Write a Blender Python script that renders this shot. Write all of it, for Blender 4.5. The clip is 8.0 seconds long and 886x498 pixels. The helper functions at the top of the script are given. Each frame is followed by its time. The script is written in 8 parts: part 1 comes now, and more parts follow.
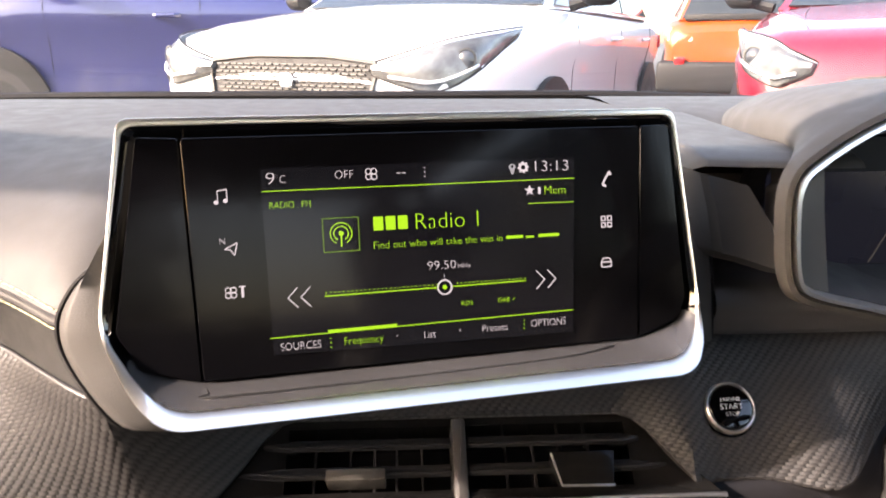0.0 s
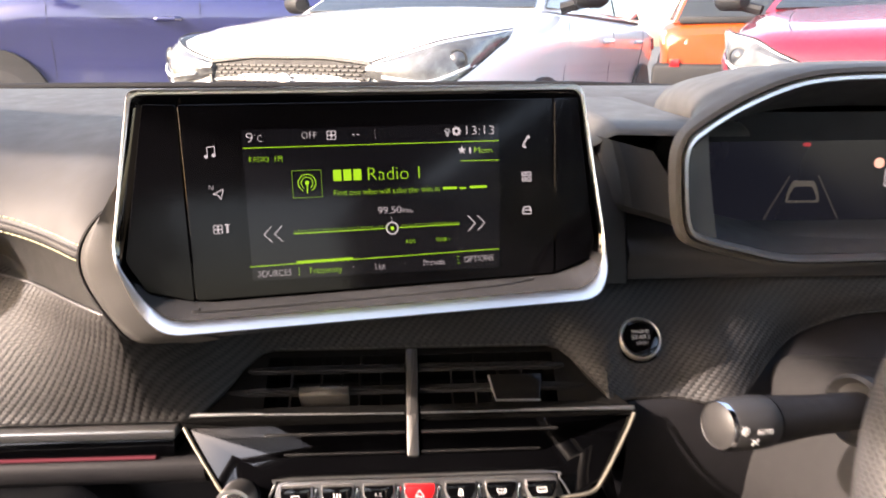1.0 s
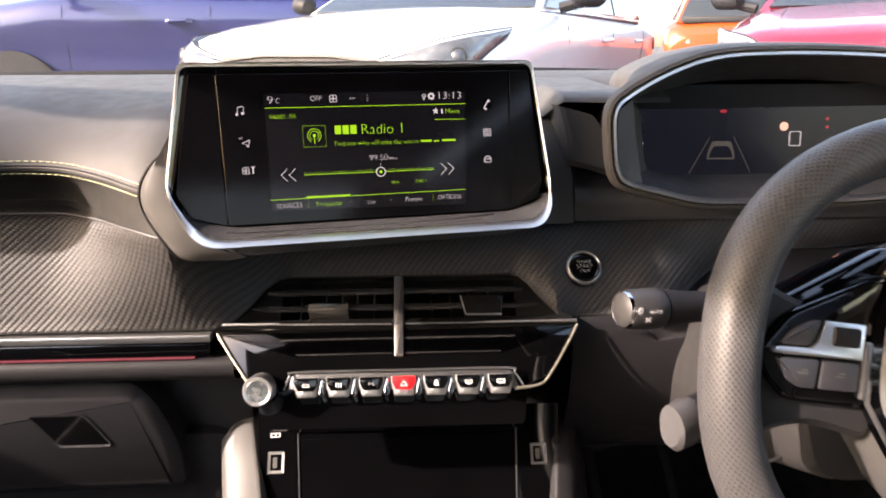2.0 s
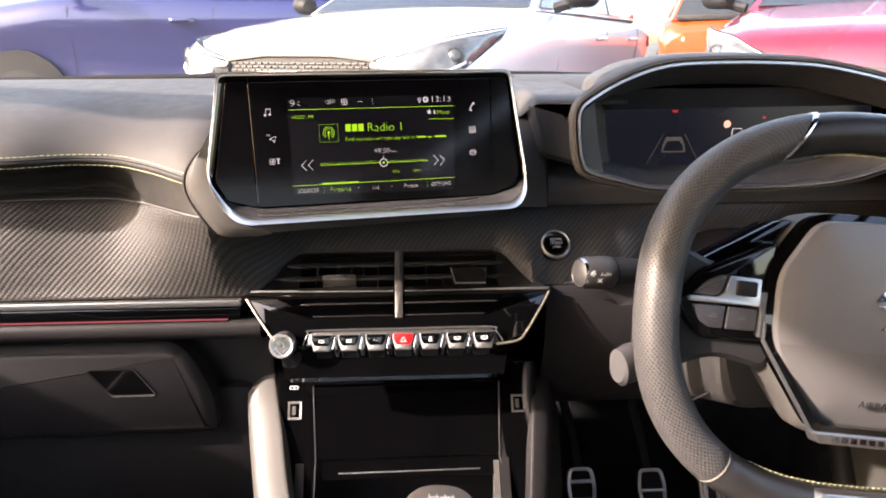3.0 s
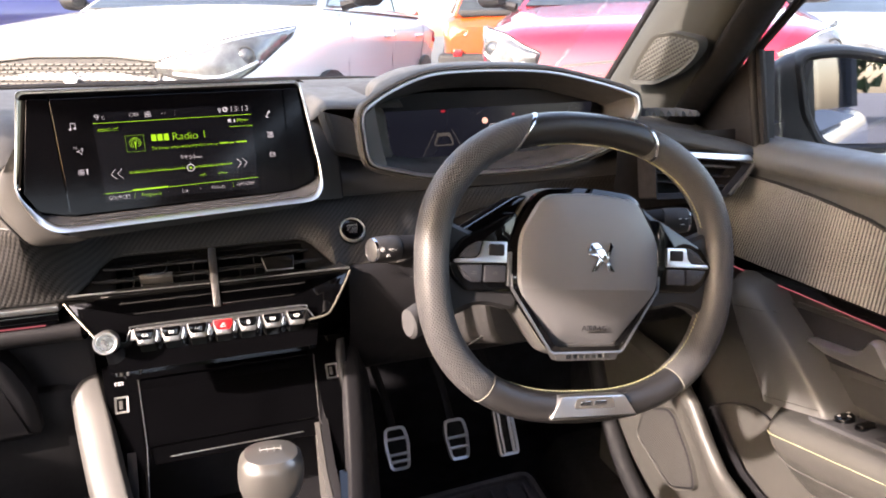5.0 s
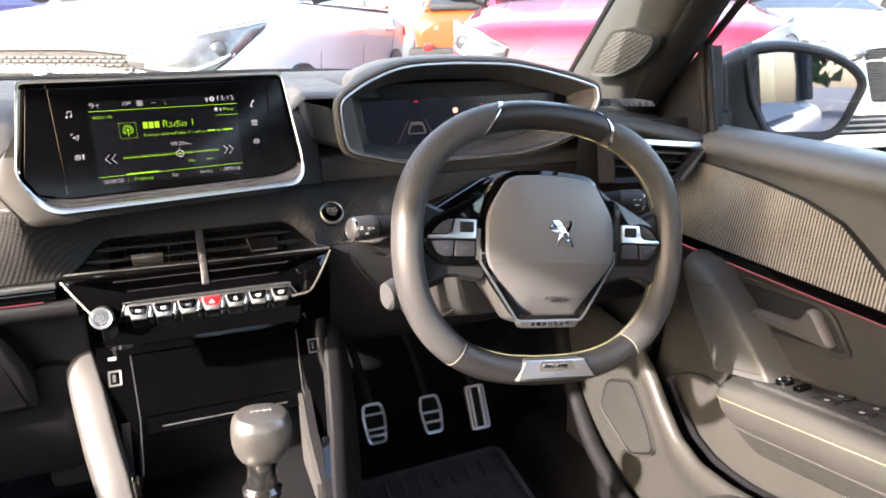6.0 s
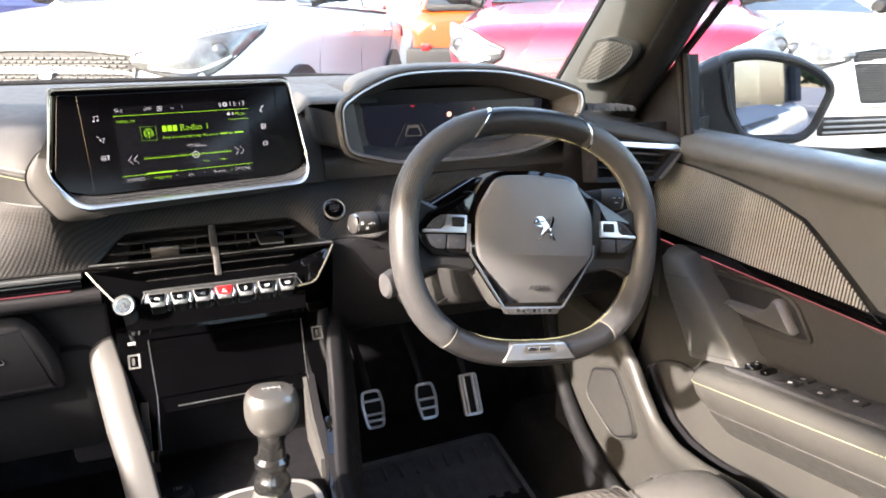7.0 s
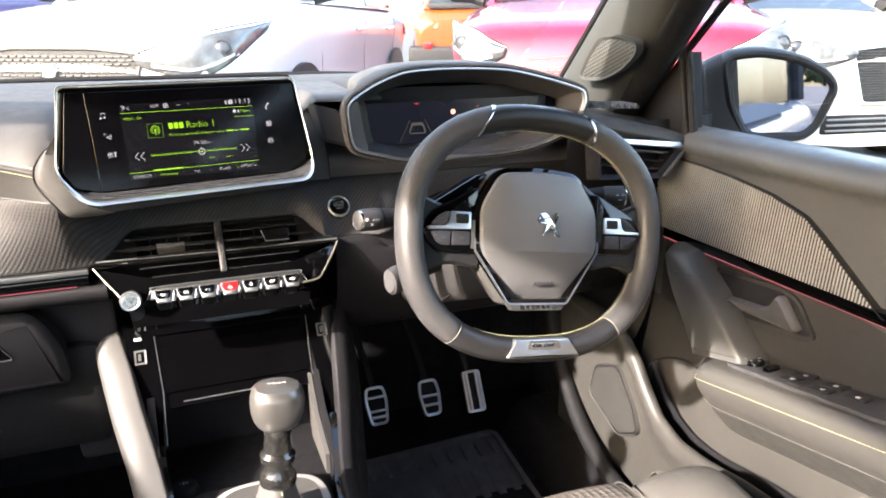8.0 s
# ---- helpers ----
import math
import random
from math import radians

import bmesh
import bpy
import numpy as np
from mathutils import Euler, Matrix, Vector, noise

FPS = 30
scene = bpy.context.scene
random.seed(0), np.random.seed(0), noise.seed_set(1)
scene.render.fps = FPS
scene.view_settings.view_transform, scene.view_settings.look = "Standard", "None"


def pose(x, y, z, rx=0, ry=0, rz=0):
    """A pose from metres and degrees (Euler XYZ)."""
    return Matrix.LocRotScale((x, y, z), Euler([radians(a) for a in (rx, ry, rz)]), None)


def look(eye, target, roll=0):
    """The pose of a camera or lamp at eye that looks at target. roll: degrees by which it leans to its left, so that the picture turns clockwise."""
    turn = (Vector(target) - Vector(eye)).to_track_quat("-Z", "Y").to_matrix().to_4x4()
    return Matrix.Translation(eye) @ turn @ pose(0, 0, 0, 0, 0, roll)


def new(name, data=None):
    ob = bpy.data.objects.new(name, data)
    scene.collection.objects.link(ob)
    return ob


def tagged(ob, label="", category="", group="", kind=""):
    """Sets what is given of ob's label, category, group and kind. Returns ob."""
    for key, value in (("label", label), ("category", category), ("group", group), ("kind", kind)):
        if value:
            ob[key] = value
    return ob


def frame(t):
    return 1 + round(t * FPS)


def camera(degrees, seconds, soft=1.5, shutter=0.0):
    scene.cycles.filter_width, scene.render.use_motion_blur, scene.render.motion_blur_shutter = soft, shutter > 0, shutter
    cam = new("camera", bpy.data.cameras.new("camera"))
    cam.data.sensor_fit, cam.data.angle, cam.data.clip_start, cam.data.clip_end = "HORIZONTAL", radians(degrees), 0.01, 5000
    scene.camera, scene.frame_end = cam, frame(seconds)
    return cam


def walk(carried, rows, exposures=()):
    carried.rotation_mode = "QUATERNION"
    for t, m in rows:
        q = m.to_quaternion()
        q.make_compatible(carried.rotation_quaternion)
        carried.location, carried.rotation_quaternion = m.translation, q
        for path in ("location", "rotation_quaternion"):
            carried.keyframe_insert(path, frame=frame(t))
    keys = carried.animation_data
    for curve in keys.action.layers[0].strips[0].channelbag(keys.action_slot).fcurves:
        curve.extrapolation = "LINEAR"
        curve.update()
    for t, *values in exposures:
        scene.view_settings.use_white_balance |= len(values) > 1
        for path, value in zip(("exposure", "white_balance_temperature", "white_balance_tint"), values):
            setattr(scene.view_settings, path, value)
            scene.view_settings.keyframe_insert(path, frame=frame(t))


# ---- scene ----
cam = camera(64.8, 8.0, 1.8, 0.5)
PATH = [
    (0, (-0.016, 0.04, 1.141), (0.092, 1.954, 0.569), 0.2),
    (0.5, (-0.008, -0.001, 1.136), (0.093, 1.915, 0.573), 0.1),
    (1, (0.013, -0.053, 1.131), (0.119, 1.864, 0.569), 0.1),
    (1.5, (0.024, -0.117, 1.12), (0.122, 1.8, 0.56), -0.0),
    (1.7, (0.03, -0.146, 1.115), (0.119, 1.773, 0.56), -0.1),
    (2.8, (0.03, -0.287, 1.128), (0.113, 1.629, 0.561), -0.3),
    (3, (0.031, -0.307, 1.131), (0.119, 1.609, 0.565), -0.3),
    (3.5, (0.031, -0.351, 1.14), (0.135, 1.563, 0.569), -0.3),
    (4, (0.037, -0.385, 1.144), (0.186, 1.524, 0.566), -0.4),
    (4.5, (0.036, -0.408, 1.156), (0.422, 1.467, 0.577), -0.6),
    (5, (0.021, -0.426, 1.155), (0.637, 1.384, 0.568), -0.5),
    (6.5, (-0.014, -0.528, 1.159), (0.68, 1.249, 0.555), -0.2),
    (7, (-0.026, -0.559, 1.172), (0.67, 1.215, 0.567), -0.1),
    (7.5, (-0.029, -0.563, 1.173), (0.665, 1.212, 0.566), -0.1),
    (8, (-0.031, -0.563, 1.171), (0.66, 1.213, 0.562), -0.1),
]
walk(cam, [(t, look(eye, target, roll)) for t, eye, target, roll in PATH], [(0.0, 3.16, 7500, 23), (0.5, 3.05, 7500, 23), (1.5, 2.94, 7500, 23), (3.0, 3.09, 7500, 23), (3.8, 3.11, 7500, 23), (5.0, 3.23, 7300, 23), (6.5, 3.52, 6900, 15), (8.0, 3.46, 6900, 15)])

# ---------- world, sun, exposure ----------
SUN_TO = Vector((-0.79, -0.275, 0.435)).normalized()
world = bpy.data.worlds.new("sky")
scene.world = world
world.use_nodes = True
wn = world.node_tree
sky = wn.nodes.new("ShaderNodeTexSky")
sky.sky_type, sky.sun_disc = "NISHITA", False
sky.sun_elevation = math.asin(SUN_TO.z)
sky.sun_rotation = math.atan2(SUN_TO.x, SUN_TO.y)
sky.air_density, sky.dust_density = 1.2, 2.5
wn.links.new(sky.outputs[0], wn.nodes["Background"].inputs[0])
wn.nodes["Background"].inputs[1].default_value = 0.15
sun_data = bpy.data.lights.new("sun", "SUN")
sun_data.energy, sun_data.angle, sun_data.color = 2.5, radians(1.2), (1.0, 0.95, 0.89)
sun = new("sun", sun_data)
sun.matrix_world = look(SUN_TO * 20, (0, 0, 0))

GROUND = 0.18
CX = 0.016   # middle of the dashboard


# ---------- mesh helpers ----------
def smooth01(a, b, x):
    q = min(1.0, max(0.0, (x - a) / (b - a)))
    return q * q * (3 - 2 * q)


def lerp(a, b, q):
    return a + (b - a) * q


def ramp(x, xs, ys):
    return float(np.interp(x, xs, ys))


def FR(o, u, v):
    """A frame: u across, v up, n out of the face."""
    u = Vector(u).normalized()
    v = Vector(v)
    v = (v - u * v.dot(u)).normalized()
    n = u.cross(v)
    m = Matrix.Identity(4)
    for i, c in enumerate((u, v, n, Vector(o))):
        for j in range(3):
            m[j][i] = c[j]
    return m


def rounded(pts, r, n=4):
    """A polygon with its corners rounded by r (one number or one for each corner)."""
    out = []
    k = len(pts)
    for i, p in enumerate(pts):
        p = Vector(p)
        a, b = Vector(pts[i - 1]), Vector(pts[(i + 1) % k])
        ri = r[i] if isinstance(r, (list, tuple)) else r
        da, db = (a - p), (b - p)
        d = min(ri, da.length * 0.49, db.length * 0.49)
        if d <= 1e-6:
            out.append(tuple(p))
            continue
        s, e = p + da.normalized() * d, p + db.normalized() * d
        for j in range(n + 1):
            q = j / n
            out.append(tuple(s * (1 - q) ** 2 + p * 2 * q * (1 - q) + e * q * q))
    return out


def rrect(w, h, r, cx=0.0, cy=0.0, n=4):
    return rounded([(cx - w / 2, cy - h / 2), (cx + w / 2, cy - h / 2), (cx + w / 2, cy + h / 2), (cx - w / 2, cy + h / 2)], r, n)


def circle(r, n=24, cx=0.0, cy=0.0, ry=None):
    ry = r if ry is None else ry
    return [(cx + r * math.cos(2 * math.pi * i / n), cy + ry * math.sin(2 * math.pi * i / n)) for i in range(n)]


def grow(pts, d):
    """Moves an outline outward by d."""
    k, out = len(pts), []
    area = sum(pts[i - 1][0] * pts[i][1] - pts[i][0] * pts[i - 1][1] for i in range(k))
    s = 1 if area > 0 else -1
    for i in range(k):
        a, b = Vector(pts[i - 1][:2]), Vector(pts[(i + 1) % k][:2])
        t = (b - a)
        t = t.normalized() if t.length > 1e-9 else Vector((1, 0))
        out.append((pts[i][0] + s * t.y * d, pts[i][1] - s * t.x * d))
    return out


def prism(bm, pts, M, n0, n1, bev=0.0, seg=2):
    """A plate with the outline pts in the frame M, from depth n0 to n1; bev bevels the n1 face."""
    area = sum(pts[i - 1][0] * pts[i][1] - pts[i][0] * pts[i - 1][1] for i in range(len(pts)))
    if (area < 0) == (n1 > n0):
        pts = pts[::-1]
    rings = [[M @ Vector((p[0], p[1], n0)) for p in pts]]
    if bev > 0:
        s = 1 if n1 > n0 else -1
        for j in range(seg + 1):
            a = math.pi / 2 * j / seg
            g = grow(pts, -bev * (1 - math.cos(a)))
            rings.append([M @ Vector((p[0], p[1], n1 - s * bev * (1 - math.sin(a)))) for p in g])
    else:
        rings.append([M @ Vector((p[0], p[1], n1)) for p in pts])
    loft(bm, rings)


def loft(bm, rings, closed=True, caps=True, loop=False):
    vs = [[bm.verts.new(p) for p in ring] for ring in rings]
    k = len(rings[0])
    m = len(vs)
    for i in range(m if loop else m - 1):
        a, b = vs[i], vs[(i + 1) % m]
        for j in range(k if closed else k - 1):
            bm.faces.new((a[j], a[(j + 1) % k], b[(j + 1) % k], b[j]))
    if caps and closed and not loop:
        bm.faces.new(vs[0][::-1])
        bm.faces.new(vs[-1])
    return vs


def ring_between(bm, outer, inner, M, n0, n1, ni=None):
    """A frame between two outlines of equal count: from n0 (back) to n1 (front); ni is the depth of the inner edge's front."""
    ni = n1 if ni is None else ni
    rings = [[M @ Vector((p[0], p[1], d)) for p in o] for o, d in ((outer, n0), (outer, n1), (inner, ni), (inner, n0))]
    loft(bm, rings, loop=True)


def tube(bm, pts, r, seg=8, closed=False, flat=1.0, up=None):
    """A round bar along pts; r one number or one for each point."""
    pts = [Vector(p) for p in pts]
    k = len(pts)
    rings = []
    ref = Vector(up) if up else None
    for i, p in enumerate(pts):
        a = pts[i - 1] if (i or closed) else p
        b = pts[(i + 1) % k] if (i < k - 1 or closed) else p
        d = (b - a).normalized()
        if ref is None:
            ref = Vector((0, 0, 1)) if abs(d.z) < 0.9 else Vector((1, 0, 0))
        s = d.cross(ref).normalized()
        t = s.cross(d).normalized()
        if up is None:
            ref = t
        ri = r[i] if isinstance(r, (list, tuple)) else r
        rings.append([p + s * (ri * math.cos(2 * math.pi * j / seg)) + t * (ri * flat * math.sin(2 * math.pi * j / seg)) for j in range(seg)])
    loft(bm, rings, loop=closed, caps=not closed)


def lathe(bm, prof, M, seg=32):
    """Turns a profile of (radius, height) about the frame's n."""
    loft(bm, [[M @ Vector((r * math.cos(2 * math.pi * j / seg), r * math.sin(2 * math.pi * j / seg), h)) for j in range(seg)] for r, h in prof])


def box(bm, lo, hi, bev=0.0, M=None, seg=2):
    c = [(a + b) / 2 for a, b in zip(lo, hi)]
    s = [(b - a) for a, b in zip(lo, hi)]
    t = bmesh.new()
    bmesh.ops.create_cube(t, size=1.0)
    for v in t.verts:
        v.co = Vector((c[i] + v.co[i] * s[i] for i in range(3)))
    if bev > 0:
        bmesh.ops.bevel(t, geom=t.edges[:], offset=bev, segments=seg, profile=0.5, affect="EDGES")
    add(bm, t, M)


def add(bm, t, M=None):
    table = {}
    for v in t.verts:
        table[v] = bm.verts.new(M @ v.co if M else v.co)
    for f in t.faces:
        bm.faces.new([table[v] for v in f.verts])
    t.free()


def spline(pts, n=6, closed=False):
    """Catmull-Rom through the points."""
    P = [Vector(p) for p in pts]
    k, out = len(P), []
    for i in range(k if closed else k - 1):
        if closed:
            a, b, c, d = P[i - 1], P[i], P[(i + 1) % k], P[(i + 2) % k]
        else:
            a, b, c, d = P[max(0, i - 1)], P[i], P[i + 1], P[min(k - 1, i + 2)]
        for j in range(n):
            q = j / n
            out.append(0.5 * ((2 * b) + (c - a) * q + (2 * a - 5 * b + 4 * c - d) * q * q + (3 * b - a - 3 * c + d) * q ** 3))
    if not closed:
        out.append(P[-1])
    return out


ORIGIN = {}


def thing(name, at, label, category, group="", kind=""):
    e = new(name)
    e.location = at
    e.empty_display_size = 0.05
    ORIGIN[e.name] = Matrix.Translation(at)
    return tagged(e, label, category, group, kind)


def mesh_of(name, bm, material, angle=35):
    bmesh.ops.recalc_face_normals(bm, faces=bm.faces[:])
    me = bpy.data.meshes.new(name)
    bm.to_mesh(me)
    bm.free()
    me.materials.append(material)
    me.shade_smooth()
    me.set_sharp_from_angle(angle=radians(angle))
    return me


def part(name, bm, material, parent, label="", angle=35):
    angle = min(angle, 25) if material is GLOSS else angle
    ob = new(name, mesh_of(name, bm, material, angle))
    ob.parent = parent
    if parent is not None and parent.name in ORIGIN:
        ob.matrix_parent_inverse = ORIGIN[parent.name].inverted()
    if label:
        tagged(ob, label)
    return ob


def solo(name, bm, material, label, category, group="", kind="", angle=35):
    return tagged(new(name, mesh_of(name, bm, material, angle)), label, category, group, kind)


def letters(text, size, M, x=0.0, y=0.0, n=0.0004, align="LEFT", thick=0.0001, wide=1.0, upto=None):
    """Letters as a bmesh in the frame M."""
    cu = bpy.data.curves.new("letters", "FONT")
    cu.body, cu.size, cu.align_x, cu.align_y, cu.extrude = text, size, align, "CENTER", thick
    cu.resolution_u, cu.offset = 3, -0.022 * size
    ob = bpy.data.objects.new("letters", cu)
    scene.collection.objects.link(ob)
    bpy.context.view_layer.update()
    me = bpy.data.meshes.new_from_object(ob)
    bm = bmesh.new()
    bm.from_mesh(me)
    if upto is not None:
        a, b = min(v.co.x for v in bm.verts), max(v.co.x for v in bm.verts)
        wide, x = (upto - x) / (b - a), x - a * (upto - x) / (b - a)
    for v in bm.verts:
        v.co = M @ Vector((x + v.co.x * wide, y + v.co.y, n + v.co.z))
    bpy.data.objects.remove(ob)
    bpy.data.curves.remove(cu)
    bpy.data.meshes.remove(me)
    return bm


# ---------- materials ----------
def mat(name, col, rough=0.5, metal=0.0, coat=0.0, spec=0.5):
    m = bpy.data.materials.new(name)
    m.use_nodes = True
    b = m.node_tree.nodes["Principled BSDF"]
    b.inputs["Base Color"].default_value = (*col, 1)
    b.inputs["Roughness"].default_value = rough
    b.inputs["Metallic"].default_value = metal
    b.inputs["Coat Weight"].default_value = coat
    b.inputs["Coat Roughness"].default_value = 0.05
    b.inputs["Specular IOR Level"].default_value = spec
    return m


def nodes(m):
    return m.node_tree.nodes, m.node_tree.links, m.node_tree.nodes["Principled BSDF"]


def vary(m, scale, amount, rscale=None, ramount=0.0):
    """Two scales of uneven colour and gloss."""
    N, L, b = nodes(m)
    col = tuple(b.inputs["Base Color"].default_value)
    tc = N.new("ShaderNodeTexCoord")
    n1 = N.new("ShaderNodeTexNoise")
    n1.inputs["Scale"].default_value, n1.inputs["Detail"].default_value = scale, 6
    L.new(tc.outputs["Object"], n1.inputs["Vector"])
    mr = N.new("ShaderNodeMapRange")
    mr.inputs["From Min"].default_value, mr.inputs["From Max"].default_value = 0.3, 0.7
    mr.inputs["To Min"].default_value, mr.inputs["To Max"].default_value = 1 - amount, 1 + amount
    L.new(n1.outputs[0], mr.inputs["Value"])
    mx = N.new("ShaderNodeMix")
    mx.data_type, mx.blend_type = "RGBA", "MULTIPLY"
    mx.inputs["Factor"].default_value = 1.0
    mx.inputs["A"].default_value = col
    L.new(mr.outputs[0], mx.inputs["B"])
    L.new(mx.outputs["Result"], b.inputs["Base Color"])
    if ramount:
        n2 = N.new("ShaderNodeTexNoise")
        n2.inputs["Scale"].default_value, n2.inputs["Detail"].default_value = rscale or scale * 5, 5
        L.new(tc.outputs["Object"], n2.inputs["Vector"])
        r = b.inputs["Roughness"].default_value
        m2 = N.new("ShaderNodeMapRange")
        m2.inputs["From Min"].default_value, m2.inputs["From Max"].default_value = 0.3, 0.7
        m2.inputs["To Min"].default_value, m2.inputs["To Max"].default_value = max(0, r - ramount), min(1, r + ramount)
        L.new(n2.outputs[0], m2.inputs["Value"])
        L.new(m2.outputs[0], b.inputs["Roughness"])
    return m


def relief(m, kind, scale, strength, dist=0.0005, stretch=(1, 1, 1), turn=(0, 0, 0)):
    N, L, b = nodes(m)
    tc = N.new("ShaderNodeTexCoord")
    mp = N.new("ShaderNodeMapping")
    mp.inputs["Scale"].default_value = stretch
    mp.inputs["Rotation"].default_value = [radians(a) for a in turn]
    L.new(tc.outputs["Object"], mp.inputs["Vector"])
    if kind == "noise":
        t = N.new("ShaderNodeTexNoise")
        t.inputs["Detail"].default_value = 4
    elif kind == "cells":
        t = N.new("ShaderNodeTexVoronoi")
        t.feature = "DISTANCE_TO_EDGE"
    elif kind == "dots":
        t = N.new("ShaderNodeTexVoronoi")
        t.inputs["Randomness"].default_value = 0.0
    else:
        t = N.new("ShaderNodeTexWave")
        t.bands_direction = "X"
    t.inputs["Scale"].default_value = scale
    L.new(mp.outputs[0], t.inputs["Vector"])
    bp = N.new("ShaderNodeBump")
    bp.inputs["Strength"].default_value, bp.inputs["Distance"].default_value = strength, dist
    L.new(t.outputs["Distance"] if kind in ("cells", "dots") else t.outputs[0], bp.inputs["Height"])
    old = b.inputs["Normal"].links
    if old:
        L.new(old[0].from_socket, bp.inputs["Normal"])
    L.new(bp.outputs[0], b.inputs["Normal"])
    return m


def weave(m, a, b_, size, light, dark, strength=0.6):
    """A twill: slanting ridges broken into short floats, in the directions a and b_ of object space."""
    N, L, p = nodes(m)
    tc = N.new("ShaderNodeTexCoord")

    def along(v, scale):
        d = N.new("ShaderNodeVectorMath")
        d.operation = "DOT_PRODUCT"
        d.inputs[1].default_value = [c * scale for c in v]
        L.new(tc.outputs["Object"], d.inputs[0])
        return d.outputs["Value"]

    def op(kind, x, y=None):
        q = N.new("ShaderNodeMath")
        q.operation = kind
        for i, v in enumerate((x, y)):
            if v is None:
                continue
            if isinstance(v, (int, float)):
                q.inputs[i].default_value = v
            else:
                L.new(v, q.inputs[i])
        return q.outputs[0]

    u, v = along(a, 1 / (size * 2.1)), along(b_, 1 / (size * 0.72))
    row = op("FLOOR", v)
    shift = op("SUBTRACT", u, op("MULTIPLY", row, 0.30))
    across = op("POWER", op("SINE", op("MULTIPLY", op("FRACT", v), math.pi)), 0.5)
    h = op("MULTIPLY", op("SINE", op("MULTIPLY", op("FRACT", shift), math.pi)), op("ADD", op("MULTIPLY", across, 0.35), 0.65))
    mx = N.new("ShaderNodeMix")
    mx.data_type = "RGBA"
    L.new(h, mx.inputs["Factor"])
    mx.inputs["A"].default_value, mx.inputs["B"].default_value = (*dark, 1), (*light, 1)
    L.new(mx.outputs["Result"], p.inputs["Base Color"])
    bp = N.new("ShaderNodeBump")
    bp.inputs["Strength"].default_value, bp.inputs["Distance"].default_value = strength, size * 0.35
    L.new(h, bp.inputs["Height"])
    L.new(bp.outputs[0], p.inputs["Normal"])
    return m


def perforate(m, a, b_, pitch, dark, hole=0.32, space="Object"):
    """Rows of small round holes in the plane of the directions a and b_ of object space."""
    N, L, p = nodes(m)
    old = p.inputs["Base Color"].links
    col = tuple(p.inputs["Base Color"].default_value)
    tc = N.new("ShaderNodeTexCoord")
    mp = N.new("ShaderNodeCombineXYZ")
    for i, v in enumerate((a, b_)):
        d = N.new("ShaderNodeVectorMath")
        d.operation = "DOT_PRODUCT"
        d.inputs[1].default_value = [c / pitch for c in Vector(v).normalized()]
        L.new(tc.outputs[space], d.inputs[0])
        L.new(d.outputs["Value"], mp.inputs[i])
    vo = N.new("ShaderNodeTexVoronoi")
    vo.voronoi_dimensions = "2D"
    vo.inputs["Scale"].default_value, vo.inputs["Randomness"].default_value = 1.0, 0.0
    L.new(mp.outputs[0], vo.inputs["Vector"])
    mr = N.new("ShaderNodeMapRange")
    mr.inputs["From Min"].default_value, mr.inputs["From Max"].default_value = hole - 0.06, hole + 0.06
    L.new(vo.outputs["Distance"], mr.inputs["Value"])
    mx = N.new("ShaderNodeMix")
    mx.data_type = "RGBA"
    L.new(mr.outputs[0], mx.inputs["Factor"])
    mx.inputs["A"].default_value, mx.inputs["B"].default_value = (*dark, 1), col
    if old:
        L.new(old[0].from_socket, mx.inputs["B"])
    L.new(mx.outputs["Result"], p.inputs["Base Color"])
    bp = N.new("ShaderNodeBump")
    bp.inputs["Strength"].default_value, bp.inputs["Distance"].default_value = 0.8, pitch * 0.4
    L.new(mr.outputs[0], bp.inputs["Height"])
    if p.inputs["Normal"].links:
        L.new(p.inputs["Normal"].links[0].from_socket, bp.inputs["Normal"])
    L.new(bp.outputs[0], p.inputs["Normal"])
    return m


def emit(name, col, power):
    m = bpy.data.materials.new(name)
    m.use_nodes = True
    b = m.node_tree.nodes["Principled BSDF"]
    b.inputs["Base Color"].default_value = (0, 0, 0, 1)
    b.inputs["Emission Color"].default_value = (*col, 1)
    b.inputs["Emission Strength"].default_value = power
    b.inputs["Roughness"].default_value = 0.3
    return m


def clear(name, tint=(1, 1, 1), gloss=0.06):
    """Thin clear pane: lets light straight through and mirrors a little."""
    m = bpy.data.materials.new(name)
    m.use_nodes = True
    N, L = m.node_tree.nodes, m.node_tree.links
    N.remove(N["Principled BSDF"])
    t, g, x = N.new("ShaderNodeBsdfTransparent"), N.new("ShaderNodeBsdfGlossy"), N.new("ShaderNodeMixShader")
    t.inputs[0].default_value = (*tint, 1)
    g.inputs["Roughness"].default_value = 0.02
    w, p, a = N.new("ShaderNodeLayerWeight"), N.new("ShaderNodeMath"), N.new("ShaderNodeMath")
    w.inputs[0].default_value = 0.5
    p.operation, p.inputs[1].default_value = "POWER", 4.0
    a.operation, a.inputs[1].default_value, a.inputs[2].default_value = "MULTIPLY_ADD", 0.55, gloss
    L.new(w.outputs["Facing"], p.inputs[0])
    L.new(p.outputs[0], a.inputs[0])
    L.new(a.outputs[0], x.inputs[0])
    L.new(t.outputs[0], x.inputs[1])
    L.new(g.outputs[0], x.inputs[2])
    L.new(x.outputs[0], N["Material Output"].inputs[0])
    return m


